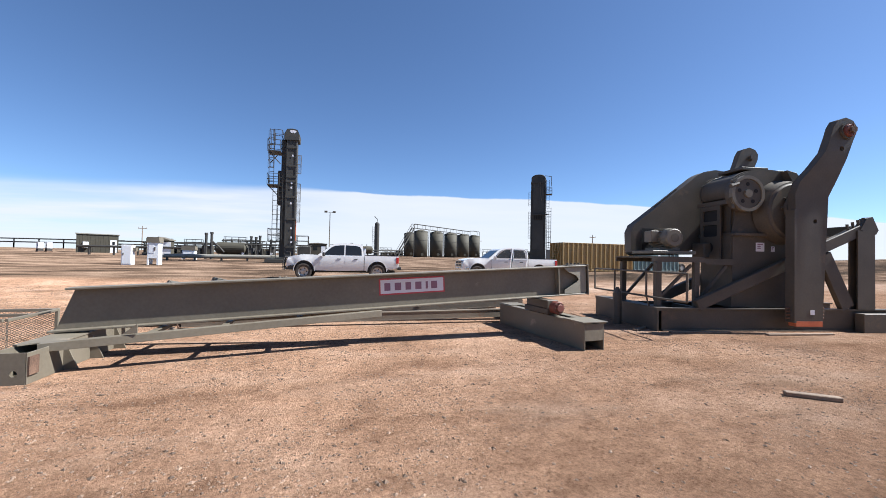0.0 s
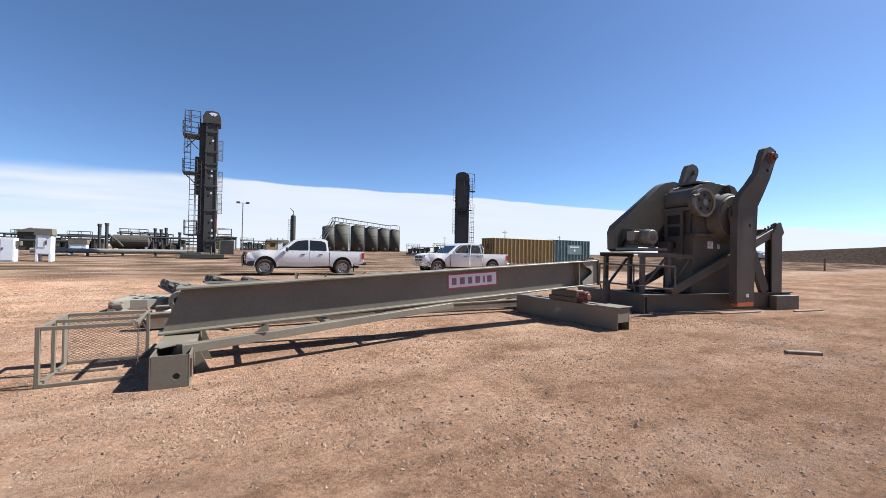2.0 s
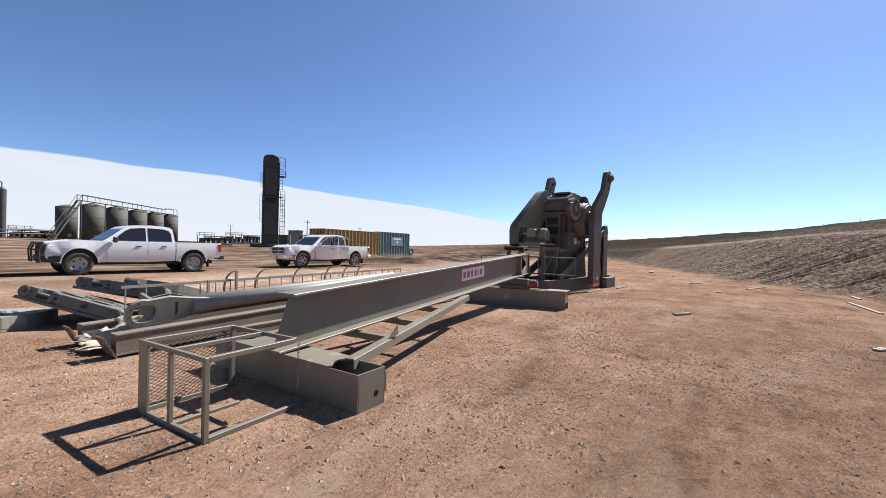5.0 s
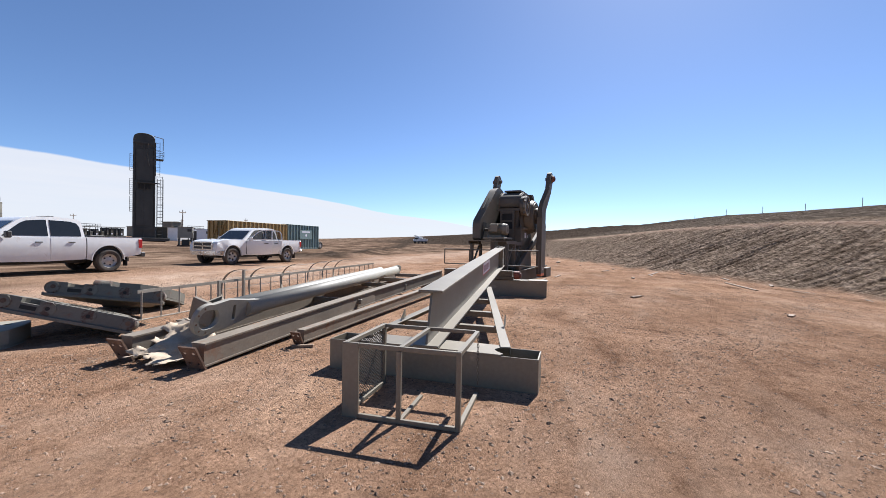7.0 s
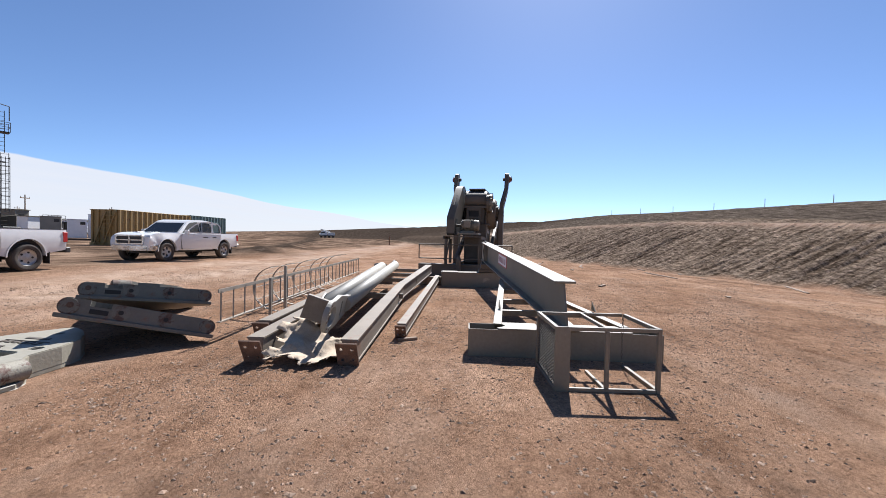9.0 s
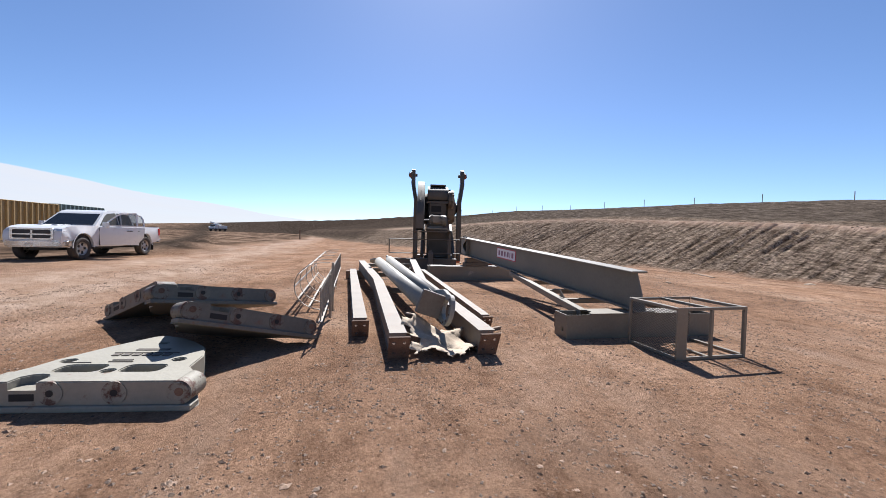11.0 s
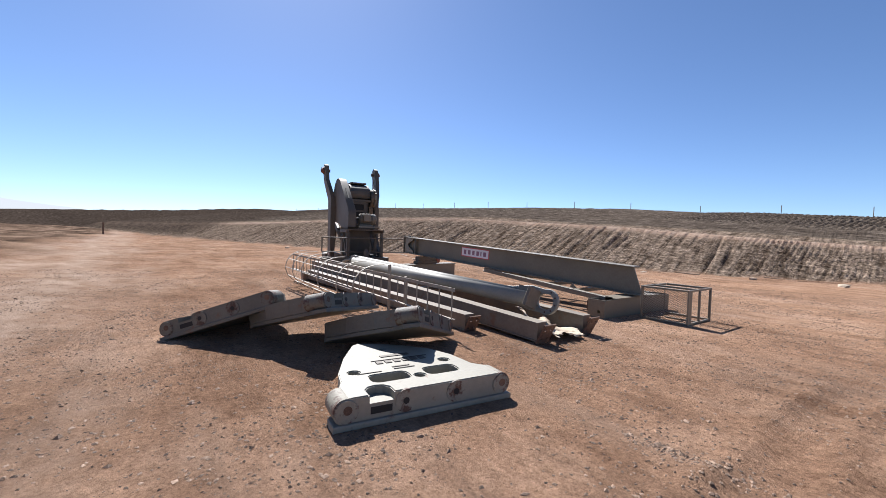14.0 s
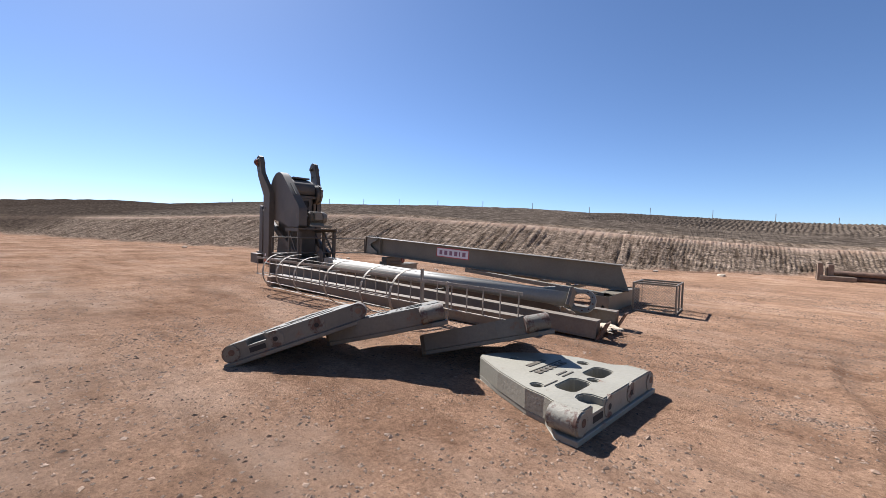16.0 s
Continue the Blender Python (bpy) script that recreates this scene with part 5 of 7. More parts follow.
def pickup(m, label, guard, doors_open):
    e = thing("pickup_truck", label, "pickup truck", m, group="parked pickups")
    R, FA, RA = 0.405, 1.835, -1.835

    def arch(cx, a0, a1):
        return arc(cx, 0.43, 0.53, a0, a1, 12)
    front = [(-1.13, 0.48), (-1.13, 1.26), (-1.0, 1.24), (1.02, 1.23), (1.3, 1.262), (1.7, 1.262), (2.1, 1.242), (2.45, 1.195), (2.66, 1.12), (2.75, 1.0), (2.79, 0.8), (2.78, 0.62), (2.66, 0.5), (2.42, 0.44)] + arch(FA, 2, 178) + [(1.22, 0.46), (0.0, 0.44)]
    half = B()
    plate(half, front, [], -0.985, 0.985, XZ)
    for v in half.verts:
        if v.co.x > 2.0:
            v.co.y *= 1 - 0.10 * min(1, (v.co.x - 2.0) / 0.78)
        if v.co.z > 1.1 and v.co.x > 1.1:
            v.co.y *= 0.95
    flank(half)
    cast("cab_body", half, WHITE, e, bevel=0.016, rounds=2, angle=32)
    part("hood_scoop", box(B(), (1.5, -0.34, 1.255), (2.15, -0.16, 1.275)), WHITE, e, bevel=0.009)
    part("hood_scoop", box(B(), (1.5, 0.16, 1.255), (2.15, 0.34, 1.275)), WHITE, e, bevel=0.009)
    bed = [(-3.02, 0.62), (-3.06, 1.27), (-1.165, 1.27), (-1.165, 0.48), (-1.26, 0.46)] + arch(RA, 2, 178) + [(-2.42, 0.52), (-2.7, 0.56)]
    for s in (-1, 1):
        y0, y1 = (0.88, 0.985) if s > 0 else (-0.985, -0.88)
        cast("bed_side", flank(plate(B(), bed, [], -y1, -y0, XZ)), WHITE, e, bevel=0.022, rounds=3, angle=32)
        part("bed_cap", box(B(), (-3.0, s * 0.93 - 0.045, 1.272), (-1.17, s * 0.93 + 0.03, 1.288)), PLASTIC, e)
    part("cab_gap", box(B(), (-1.163, -0.93, 0.52), (-1.132, 0.93, 1.22)), BLACK, e)
    part("bed_front", box(B(), (-1.22, -0.878, 0.7), (-1.168, 0.878, 1.26)), WHITE, e)
    part("tailgate", box(B(), (-3.07, -0.878, 0.64), (-3.0, 0.878, 1.25)), WHITE, e, bevel=0.015)
    part("bed_floor", box(B(), (-2.998, -0.878, 0.62), (-1.225, 0.878, 0.68)), PLASTIC, e)
    part("under_frame", box(B(), (-2.9, -0.45, 0.34), (2.3, 0.45, 0.47)), PLASTIC, e)
    part("axle", rod(B(), (RA, -0.8, R), (RA, 0.8, R), 0.06, 8), PLASTIC, e)
    part("axle", rod(B(), (FA, -0.8, R), (FA, 0.8, R), 0.06, 8), PLASTIC, e)
    # greenhouse
    gh = [(1.22, 1.222), (1.02, 1.38), (0.55, 1.78), (0.40, 1.87), (0.15, 1.925), (-0.3, 1.945), (-0.75, 1.925), (-0.98, 1.885), (-1.07, 1.80), (-1.12, 1.235)]
    bm = B()
    L = [bm.verts.new((x, half_width(z) - 0.02, z)) for x, z in gh]
    Rr = [bm.verts.new((x, -half_width(z) + 0.02, z)) for x, z in gh]
    bm.faces.new(L)
    bm.faces.new(Rr[::-1])
    for i in range(len(gh) - 1):
        bm.faces.new((L[i], L[i + 1], Rr[i + 1], Rr[i]))
    bm.faces.new((L[-1], L[0], Rr[0], Rr[-1]))
    cast("cab_roof", bm, WHITE, e, bevel=0.045, rounds=3, angle=50)

    def slab(pts, off, mat, name, parent, t=0.006, lab=""):
        b = B()
        lo = [b.verts.new(p) for p in pts]
        nrm = (Vector(pts[1]) - Vector(pts[0])).cross(Vector(pts[2]) - Vector(pts[0])).normalized()
        for v in lo:
            v.co += nrm * off
        hi = [b.verts.new(v.co + nrm * t) for v in lo]
        b.faces.new(lo[::-1])
        b.faces.new(hi)
        for i in range(len(lo)):
            j = (i + 1) % len(lo)
            b.faces.new((lo[i], lo[j], hi[j], hi[i]))
        return part(name, b, mat, parent, lab)
    slab([(1.135, 0.84, 1.29), (0.585, 0.72, 1.75), (0.585, -0.72, 1.75), (1.135, -0.84, 1.29)], 0.008, GLASS, "windscreen", e, lab="dark windscreen")
    slab([(-1.135, 0.78, 1.3), (-1.06, 0.66, 1.76), (-1.06, -0.66, 1.76), (-1.135, -0.78, 1.3)][::-1], 0.012, GLASS, "rear_window", e)
    fdoor = [(-0.16, 0.50), (1.04, 0.50), (1.06, 0.9), (1.02, 1.215), (-0.16, 1.215)]
    rdoor = [(-0.98, 0.78), (-0.86, 0.62), (-0.78, 0.50), (-0.19, 0.50), (-0.19, 1.215), (-1.03, 1.215)]
    fwin = [(0.93, 1.275), (0.50, 1.69), (0.34, 1.78), (0.0, 1.82), (-0.14, 1.825), (-0.14, 1.275)]
    rwin = [(-0.21, 1.275), (-0.21, 1.825), (-0.75, 1.80), (-0.93, 1.74), (-1.0, 1.6), (-1.02, 1.275)]
    for s in (-1, 1):
        for poly, win, hx, hinge, ang in ((fdoor, fwin, 0.02, 1.04, 48), (rdoor, rwin, -0.82, -0.19, 40)):
            is_open = doors_open and s > 0
            y0, y1 = (0.984, 0.992) if s > 0 else (-0.992, -0.984)
            door = cast("door", flank(plate(B(), poly, [], -y1, -y0 + (0.05 if is_open and s > 0 else 0), XZ)), WHITE, e, "open white door" if is_open else "", angle=30)
            part("handle", box(B(), (hx, y1 if s > 0 else y0 - 0.02, 1.05), (hx + 0.19, y1 + 0.02 if s > 0 else y0, 1.085)), PLASTIC, door, bevel=0.006)
            pts = [(x, s * (half_width(z) - 0.02), z) for x, z in win]
            slab(pts if s < 0 else pts[::-1], 0.004, PANE if is_open else GLASS, "side_window", door)
            if is_open:
                fr = [(x, s * (half_width(z) - 0.02), z) for x, z in win]
                b = B()
                for a, c in zip(fr, fr[1:] + fr[:1]):
                    bar(b, a, c, 0.05, 0.05, (0, 1, 0))
                part("window_frame", b, WHITE, door)
                # flat black sheets on the body side stand for the shaded cab
                part("door_opening", plate(B(), [(x, z) for x, z in poly], [], -0.993, -0.98, XZ), BLACK, e, "flat black sheet for the shaded cab interior")
                slab([(x, half_width(z) - 0.02, z) for x, z in win][::-1], 0.003, BLACK, "window_opening", e, 0.006)
                q = Matrix.Translation((hinge, 0.985, 0)) @ pose(0, 0, 0, 0, 0, -ang) @ Matrix.Translation((-hinge, -0.985, 0))
                door.matrix_basis = q
        part("mirror", box(B(), (0.80, s * 0.99 if s > 0 else -1.2, 1.2), (0.92, 1.2 if s > 0 else -0.99, 1.42)), PLASTIC if guard else WHITE, e, bevel=0.03)
        lamp = box(B(), (2.42, 0.62 if s > 0 else -0.885, 0.93), (2.745, 0.885 if s > 0 else -0.62, 1.08))
        part("headlight", lamp, LAMPCLEAR, e, bevel=0.05)
        part("tail_light", box(B(), (-3.075, 0.86 if s > 0 else -1.0, 0.86), (-2.92, 1.0 if s > 0 else -0.86, 1.2)), LAMPRED, e, bevel=0.015)
        part("wheel_liner", plate(B(), arch(FA, 0, 180), [], -0.9 if s > 0 else 0.5, -0.5 if s > 0 else 0.9, XZ), BLACK, e)
        part("wheel_liner", plate(B(), arch(RA, 0, 180), [], -0.875 if s > 0 else 0.5, -0.5 if s > 0 else 0.875, XZ), BLACK, e)
        part("arch_lip", plate(B(), arc(FA, 0.43, 0.555, 0, 180, 16) + arc(FA, 0.43, 0.525, 180, 0, 16), [], -0.995 if s > 0 else 0.975, -0.975 if s > 0 else 0.995, XZ), WHITE, e)
        part("arch_lip", plate(B(), arc(RA, 0.43, 0.555, 0, 180, 16) + arc(RA, 0.43, 0.525, 180, 0, 16), [], -0.995 if s > 0 else 0.975, -0.975 if s > 0 else 0.995, XZ), WHITE, e)
        for x in (FA, RA):
            wheel(e, x, s * 0.85, R, guard)
        part("mud_flap", box(B(), (RA - 0.58, s * 0.86 - 0.12, 0.2), (RA - 0.565, s * 0.86 + 0.12, 0.56)), PLASTIC, e)
    trim = PLASTIC if guard else CHROME
    cast("front_bumper", plate(B(), rounded([(2.30, -0.97), (2.60, -0.95), (2.88, -0.78), (2.92, 0.0), (2.88, 0.78), (2.60, 0.95), (2.30, 0.97), (2.5, 0.0)], 1), [], 0.47, 0.70), trim, e, bevel=0.03)
    part("rear_bumper", box(B(), (-3.24, -0.95, 0.52), (-3.05, 0.95, 0.70)), trim if not guard else PLASTIC, e, bevel=0.03)
    grille = part("grille", box(B(), (2.70, -0.62, 0.74), (2.80, 0.62, 1.09)), PLASTIC, e, bevel=0.02)
    part("grille_bar", box(B(), (2.79, -0.6, 0.88), (2.815, 0.6, 0.925)), trim if not guard else PLASTIC, grille)
    part("grille_bar", box(B(), (2.79, -0.03, 0.76), (2.815, 0.03, 1.05)), trim if not guard else PLASTIC, grille)
    part("grille_surround", plate(B(), round_rect(-0.66, 0.72, 0.66, 1.13, 0.06), [round_rect(-0.58, 0.77, 0.58, 1.07, 0.05)], 2.76, 2.812, Matrix(((0, 0, 1, 0), (1, 0, 0, 0), (0, 1, 0, 0), (0, 0, 0, 1)))), trim if not guard else PLASTIC, grille)
    if guard:
        g = part("grille_guard", B(), PLASTIC, e, "black steel brush guard")
        bm = B()
        for y in (-0.9, -0.45, 0.45, 0.9):
            path_rod(bm, [(2.94, y, 0.45), (2.97, y, 0.9), (2.86, y, 1.16)], 0.03, 8)
        for z in (0.62, 0.88, 1.14):
            rod(bm, (2.95 if z < 1 else 2.87, -0.93, z), (2.95 if z < 1 else 2.87, 0.93, z), 0.03, 8)
        part("guard_tube", bm, PLASTIC, g)
        part("beacon_bar", box(B(), (-0.55, -0.35, 1.946), (-0.4, 0.35, 1.985)), PLASTIC, e, bevel=0.01)
        part("bed_toolbox", box(B(), (-1.75, -0.86, 0.9), (-1.3, 0.86, 1.33)), PLASTIC, e, bevel=0.02)
    else:
        part("antenna", rod(B(), (1.2, -0.8, 1.23), (1.15, -0.8, 1.9), 0.006, 5), PLASTIC, e)
        part("number_plate", box(B(), (2.902, -0.15, 0.5), (2.91, 0.15, 0.64)), SIGNWHITE, e, "blank white number plate")
    # overhangs and roof height
    for o in e.children_recursive:
        if o.type == "MESH" and not o.name.startswith(("wheel", "rim", "axle", "mud")) or o.name.startswith("wheel_liner"):
            for v in o.data.vertices:
                x, z = v.co.x, v.co.z
                if x > FA:
                    v.co.x = FA + (x - FA) * 0.87
                elif x < RA:
                    v.co.x = RA + (x - RA) * 0.88
                if z > 0.9:
                    v.co.z = 0.9 + (z - 0.9) * 0.93
    return e


pickup(pose(1.30, 21.40, float(land(1.3, 21.0)) - 0.01, 0, 0, 175.5) @ Matrix.Scale(0.965, 4), "white crew-cab pickup with black brush guard, doors shut", True, False)
pickup(pose(10.17, 21.05, float(land(10.2, 20.8)) - 0.01, 0, 0, 175) @ Matrix.Scale(0.97, 4), "white crew-cab pickup with chrome grille and two open doors", False, True)


# ---- plant behind the pad ----
def gz(x, y):
    return float(land(x, y))


def ladder_into(e, x, y, z0, z1, w=0.5, axis="x", step=0.5):
    d = Vector((w / 2, 0, 0)) if axis == "x" else Vector((0, w / 2, 0))
    bm = B()
    c = Vector((x, y, 0))
    for s in (-1, 1):
        bar(bm, c + d * s + Vector((0, 0, z0)), c + d * s + Vector((0, 0, z1)), 0.06, 0.06, (0, 1, 0))
    z = z0 + 0.3
    while z < z1:
        rod(bm, c - d + Vector((0, 0, z)), c + d + Vector((0, 0, z)), 0.025, 5)
        z += step
    return part("ladder", bm, TOWERPAINT, e)


def railing_into(e, x0, y0, x1, y1, z, h=1.05, r=0.03, mat=None):
    bm = B()
    pts = [(x0, y0), (x1, y0), (x1, y1), (x0, y1), (x0, y0)]
    for k in (0.5, 1.0):
        path_rod(bm, [(x, y, z + h * k) for x, y in pts], r, 5)
    for (xa, ya), (xb, yb) in zip(pts, pts[1:]):
        n = max(1, int(math.hypot(xb - xa, yb - ya) / 0.9))
        for i in range(n):
            x, y = xa + (xb - xa) * i / n, ya + (yb - ya) * i / n
            part("rail_post", rod(B(), (x, y, z), (x, y, z + h), r, 5), mat or TOWERPAINT, e)
    return part("railing", bm, mat or TOWERPAINT, e)


def pump_tower_front():
    e = thing("belt_pump_tower", "tall dark belt-driven pumping tower with ladders and platforms", "pumping tower", Matrix.Translation((-3.45, 0, 0)) @ Matrix.Diagonal((0.87, 1, 1, 1)) @ Matrix.Translation((3.2, 0, 0)), group="pumping towers")
    z0, y0, y1 = gz(-3, 46.5), 46.3, 48.0
    part("column", box(B(), (-3.72, y0, z0 + 0.6), (-2.5, y1, 14.2)), TOWERPAINT, e, bevel=0.03)
    part("rear_column", box(B(), (-4.35, y0 + 0.5, z0 + 0.6), (-3.74, y1 + 0.3, 14.0)), TOWERPAINT, e, bevel=0.03)
    for s in (-3.72, -2.66):
        part("corner_angle", box(B(), (s, y0 - 0.05, z0 + 0.6), (s + 0.16, y0 - 0.002, 14.2)), TOWERPAINT, e)
    for z in (2.2, 5.2, 7.6, 9.3, 9.8, 11.0, 13.0):
        part("cross_band", box(B(), (-3.74, y0 - 0.08, z), (-2.48, y0 - 0.052, z + 0.22)), TOWERPAINT, e)
    for x, z in ((-3.0, 12.1), (-3.05, 9.1), (-3.05, 8.6), (-3.05, 6.9), (-2.95, 4.2), (-2.9, 3.2), (-2.9, 2.7)):
        part("warning_sign", box(B(), (x - 0.09, y0 - 0.06, z), (x + 0.09, y0 - 0.053, z + 0.2)), SIGNWHITE, e)
    head = part("tower_head", plate(B(), [(-4.0, 13.9), (-2.25, 13.9), (-2.2, 14.45), (-2.55, 15.0), (-3.1, 15.15), (-3.7, 15.0), (-4.05, 14.5)], [], -y1 - 0.1, -y0 + 0.12, XZ), TOWERPAINT, e, bevel=0.05)
    part("head_emblem", plate(B(), [(-3.45, 14.85), (-3.15, 14.6), (-3.0, 14.72), (-2.85, 14.6), (-2.6, 14.85), (-2.85, 14.95), (-3.2, 14.95)], [], -y0 + 0.121, -y0 + 0.13, XZ), SIGNWHITE, head)
    part("skid", box(B(), (-5.8, y0 - 0.8, z0 + 0.05), (-1.6, y1 + 3.0, z0 + 0.45)), TOWERPAINT, e, bevel=0.03)
    part("weight_box", box(B(), (-4.75, y0 + 0.6, 6.9), (-3.76, y1 - 0.1, 10.6)), TOWERPAINT, e, bevel=0.08)
    part("orange_belt", box(B(), (-2.48, y0 + 0.2, 3.0), (-2.4, y0 + 0.5, 5.3)), ORANGE, e)
    for za, zb in ((10.3, 12.3), (7.2, 9.2), (5.0, 7.0)):
        bm = B()
        for x in (-2.42, -1.98):
            bar(bm, (x, y0 + 0.1, za), (x, y0 + 0.1, zb), 0.05, 0.05, (0, 1, 0))
        for k in range(3):
            z = za + (zb - za) * k / 2
            bar(bm, (-2.42, y0 + 0.1, z), (-1.98, y0 + 0.1, z), 0.05, 0.05)
        for k in range(5):
            x = -2.42 + 0.44 * (k + 0.5) / 5
            bar(bm, (x, y0 + 0.1, za), (x, y0 + 0.1, zb), 0.018, 0.018, (0, 1, 0))
        for k in range(16):
            z = za + (zb - za) * (k + 0.5) / 16
            bar(bm, (-2.42, y0 + 0.1, z), (-1.98, y0 + 0.1, z), 0.014, 0.014)
        part("side_screen", bm, STEEL, e)
    for z, xa in ((8.95, -5.85), (12.6, -5.9), (2.9, -5.6)):
        part("platform", box(B(), (xa, y0 - 0.2, z - 0.12), (-4.37, y1, z)), TOWERPAINT, e)
        railing_into(e, xa, y0 - 0.2, -4.45, y1, z, 1.15 if z > 3 else 1.3)
    railing_into(e, -5.3, y0, -4.3, y1, 13.6, 1.3)
    ladder_into(e, -5.4, y0 - 0.1, 9.0, 14.9, 0.55)
    ladder_into(e, -4.9, y0 - 0.1, z0 + 0.4, 9.0, 0.5)
    ladder_into(e, -4.3, y0 - 0.15, 2.9, 10.0, 0.5)
    bm = B()
    for z in np.arange(10.6, 14.6, 0.8):
        path_rod(bm, [(-5.7, y0 - 0.1, z), (-5.7, y0 - 0.75, z), (-5.1, y0 - 0.75, z), (-5.1, y0 - 0.1, z)], 0.03, 5)
    for x in (-5.7, -5.4, -5.1):
        rod(bm, (x, y0 - 0.75, 10.6), (x, y0 - 0.75, 14.5), 0.025, 5)
    part("ladder_cage", bm, TOWERPAINT, e)
    for a, b in (((-5.8, 8.85), (-4.4, 7.6)), ((-5.8, 12.5), (-4.4, 11.2)), ((-4.4, 12.5), (-5.6, 11.2))):
        part("strut", rod(B(), (a[0], y0, a[1]), (b[0], y0, b[1]), 0.05, 6), TOWERPAINT, e)
    part("motor_housing", box(B(), (-2.1, y0 + 0.2, z0 + 0.45), (-0.6, y1, z0 + 1.9)), TOWERPAINT, e, bevel=0.06)
    railing_into(e, -2.3, y0 - 0.4, -0.9, y1, z0 + 1.9, 1.1)
    for k in range(3):
        valve = rod(B(), (-2.9 + 0.4 * k, y0 - 0.6, z0 + 0.3), (-2.9 + 0.4 * k, y0 - 0.6, z0 + 1.2 + 0.3 * k), 0.08, 8)
        part("wellhead_valve", valve, STEEL_DARK, e)


pump_tower_front()


def pump_tower_rear():
    e = thing("belt_pump_tower", "tall dark pumping tower with rounded head and side ladder", "pumping tower", Matrix.Translation((36.5, 63.6, 0)) @ pose(0, 0, 0, 0, 0, -33) @ Matrix.Translation((-36.5, -63.6, 0)), group="pumping towers")
    z0 = gz(36, 63)
    pts = [(35.25, z0 + 0.3), (37.75, z0 + 0.3), (37.75, 15.9)] + arc(36.5, 15.9, 1.25, 0, 180, 8)[1:-1] + [(35.25, 15.9)]
    pts = [(x, z if z < 16.0 else 15.9 + (z - 15.9) * 0.55) for x, z in pts]
    part("column", plate(B(), pts, [], -64.9, -63.2, XZ), TOWERPAINT, e, bevel=0.05)
    for x in (35.22, 36.4, 37.62):
        part("corner_angle", box(B(), (x, 63.08, z0 + 0.3), (x + 0.16, 63.197, 15.0)), TOWERPAINT, e)
    for z in (2.6, 15.0):
        part("cross_band", box(B(), (35.2, 63.02, z), (37.8, 63.078, z + 0.3)), TOWERPAINT, e)
    part("mid_platform", box(B(), (35.7, 62.6, 9.35), (38.3, 63.07, 9.47)), TOWERPAINT, e)
    for k in range(4):
        part("louvre", box(B(), (35.75 + 0.4 * k, 63.0, 8.55), (36.0 + 0.4 * k, 63.19, 9.2), Matrix.Identity(4)), BLACK, e)
    part("door_panel", box(B(), (35.5, 63.1, 3.2), (37.5, 63.19, 8.3)), TOWERPAINT, e, bevel=0.03)
    part("door_panel", box(B(), (35.5, 63.1, 9.7), (37.5, 63.19, 14.3)), TOWERPAINT, e, bevel=0.03)
    part("hanging_cable", path_rod(B(), [(36.9, 63.0, 15.2), (36.85, 62.98, 13.2), (37.05, 62.98, 11.9)], 0.03, 5), STEEL, e)
    for za, zb in ((11.0, 13.4), (7.6, 9.9), (5.2, 7.4)):
        bm = B()
        for x in (34.82, 35.2):
            bar(bm, (x, 63.3, za), (x, 63.3, zb), 0.05, 0.05, (0, 1, 0))
        for k in range(9):
            z = za + (zb - za) * k / 8
            bar(bm, (34.82, 63.3, z), (35.2, 63.3, z), 0.03, 0.03)
        part("side_screen", bm, STEEL, e)
    bm = B()
    for z in np.arange(3.6, 10.2, 0.9):
        path_rod(bm, [(38.0, 63.5, z), (38.0, 62.9, z), (38.7, 62.9, z), (38.7, 63.5, z)], 0.035, 5)
    for x in (38.0, 38.35, 38.7):
        rod(bm, (x, 62.9, 3.6), (x, 62.9, 10.1), 0.03, 5)
    part("ladder_cage", bm, TOWERPAINT, e)
    part("top_rail", path_rod(B(), [(37.6, 63.2, 16.3), (38.7, 63.2, 16.1), (38.7, 63.2, 14.4)], 0.05, 5), TOWERPAINT, e)
    ladder_into(e, 38.35, 63.6, z0 + 0.2, 10.6, 0.7)
    ladder_into(e, 38.1, 63.6, 10.6, 15.6, 0.5)
    part("platform", box(B(), (37.77, 63.2, 13.0), (38.8, 64.6, 13.1)), TOWERPAINT, e)
    railing_into(e, 37.8, 63.2, 38.8, 64.6, 13.1, 1.1)
    part("skid", box(B(), (33.5, 62.4, z0 + 0.02), (39.5, 68, z0 + 0.5)), TOWERPAINT, e, bevel=0.04)
    part("drive_box", box(B(), (38.0, 64.0, z0 + 0.5), (39.4, 66.0, z0 + 2.2)), OLIVE, e, bevel=0.05)


pump_tower_rear()


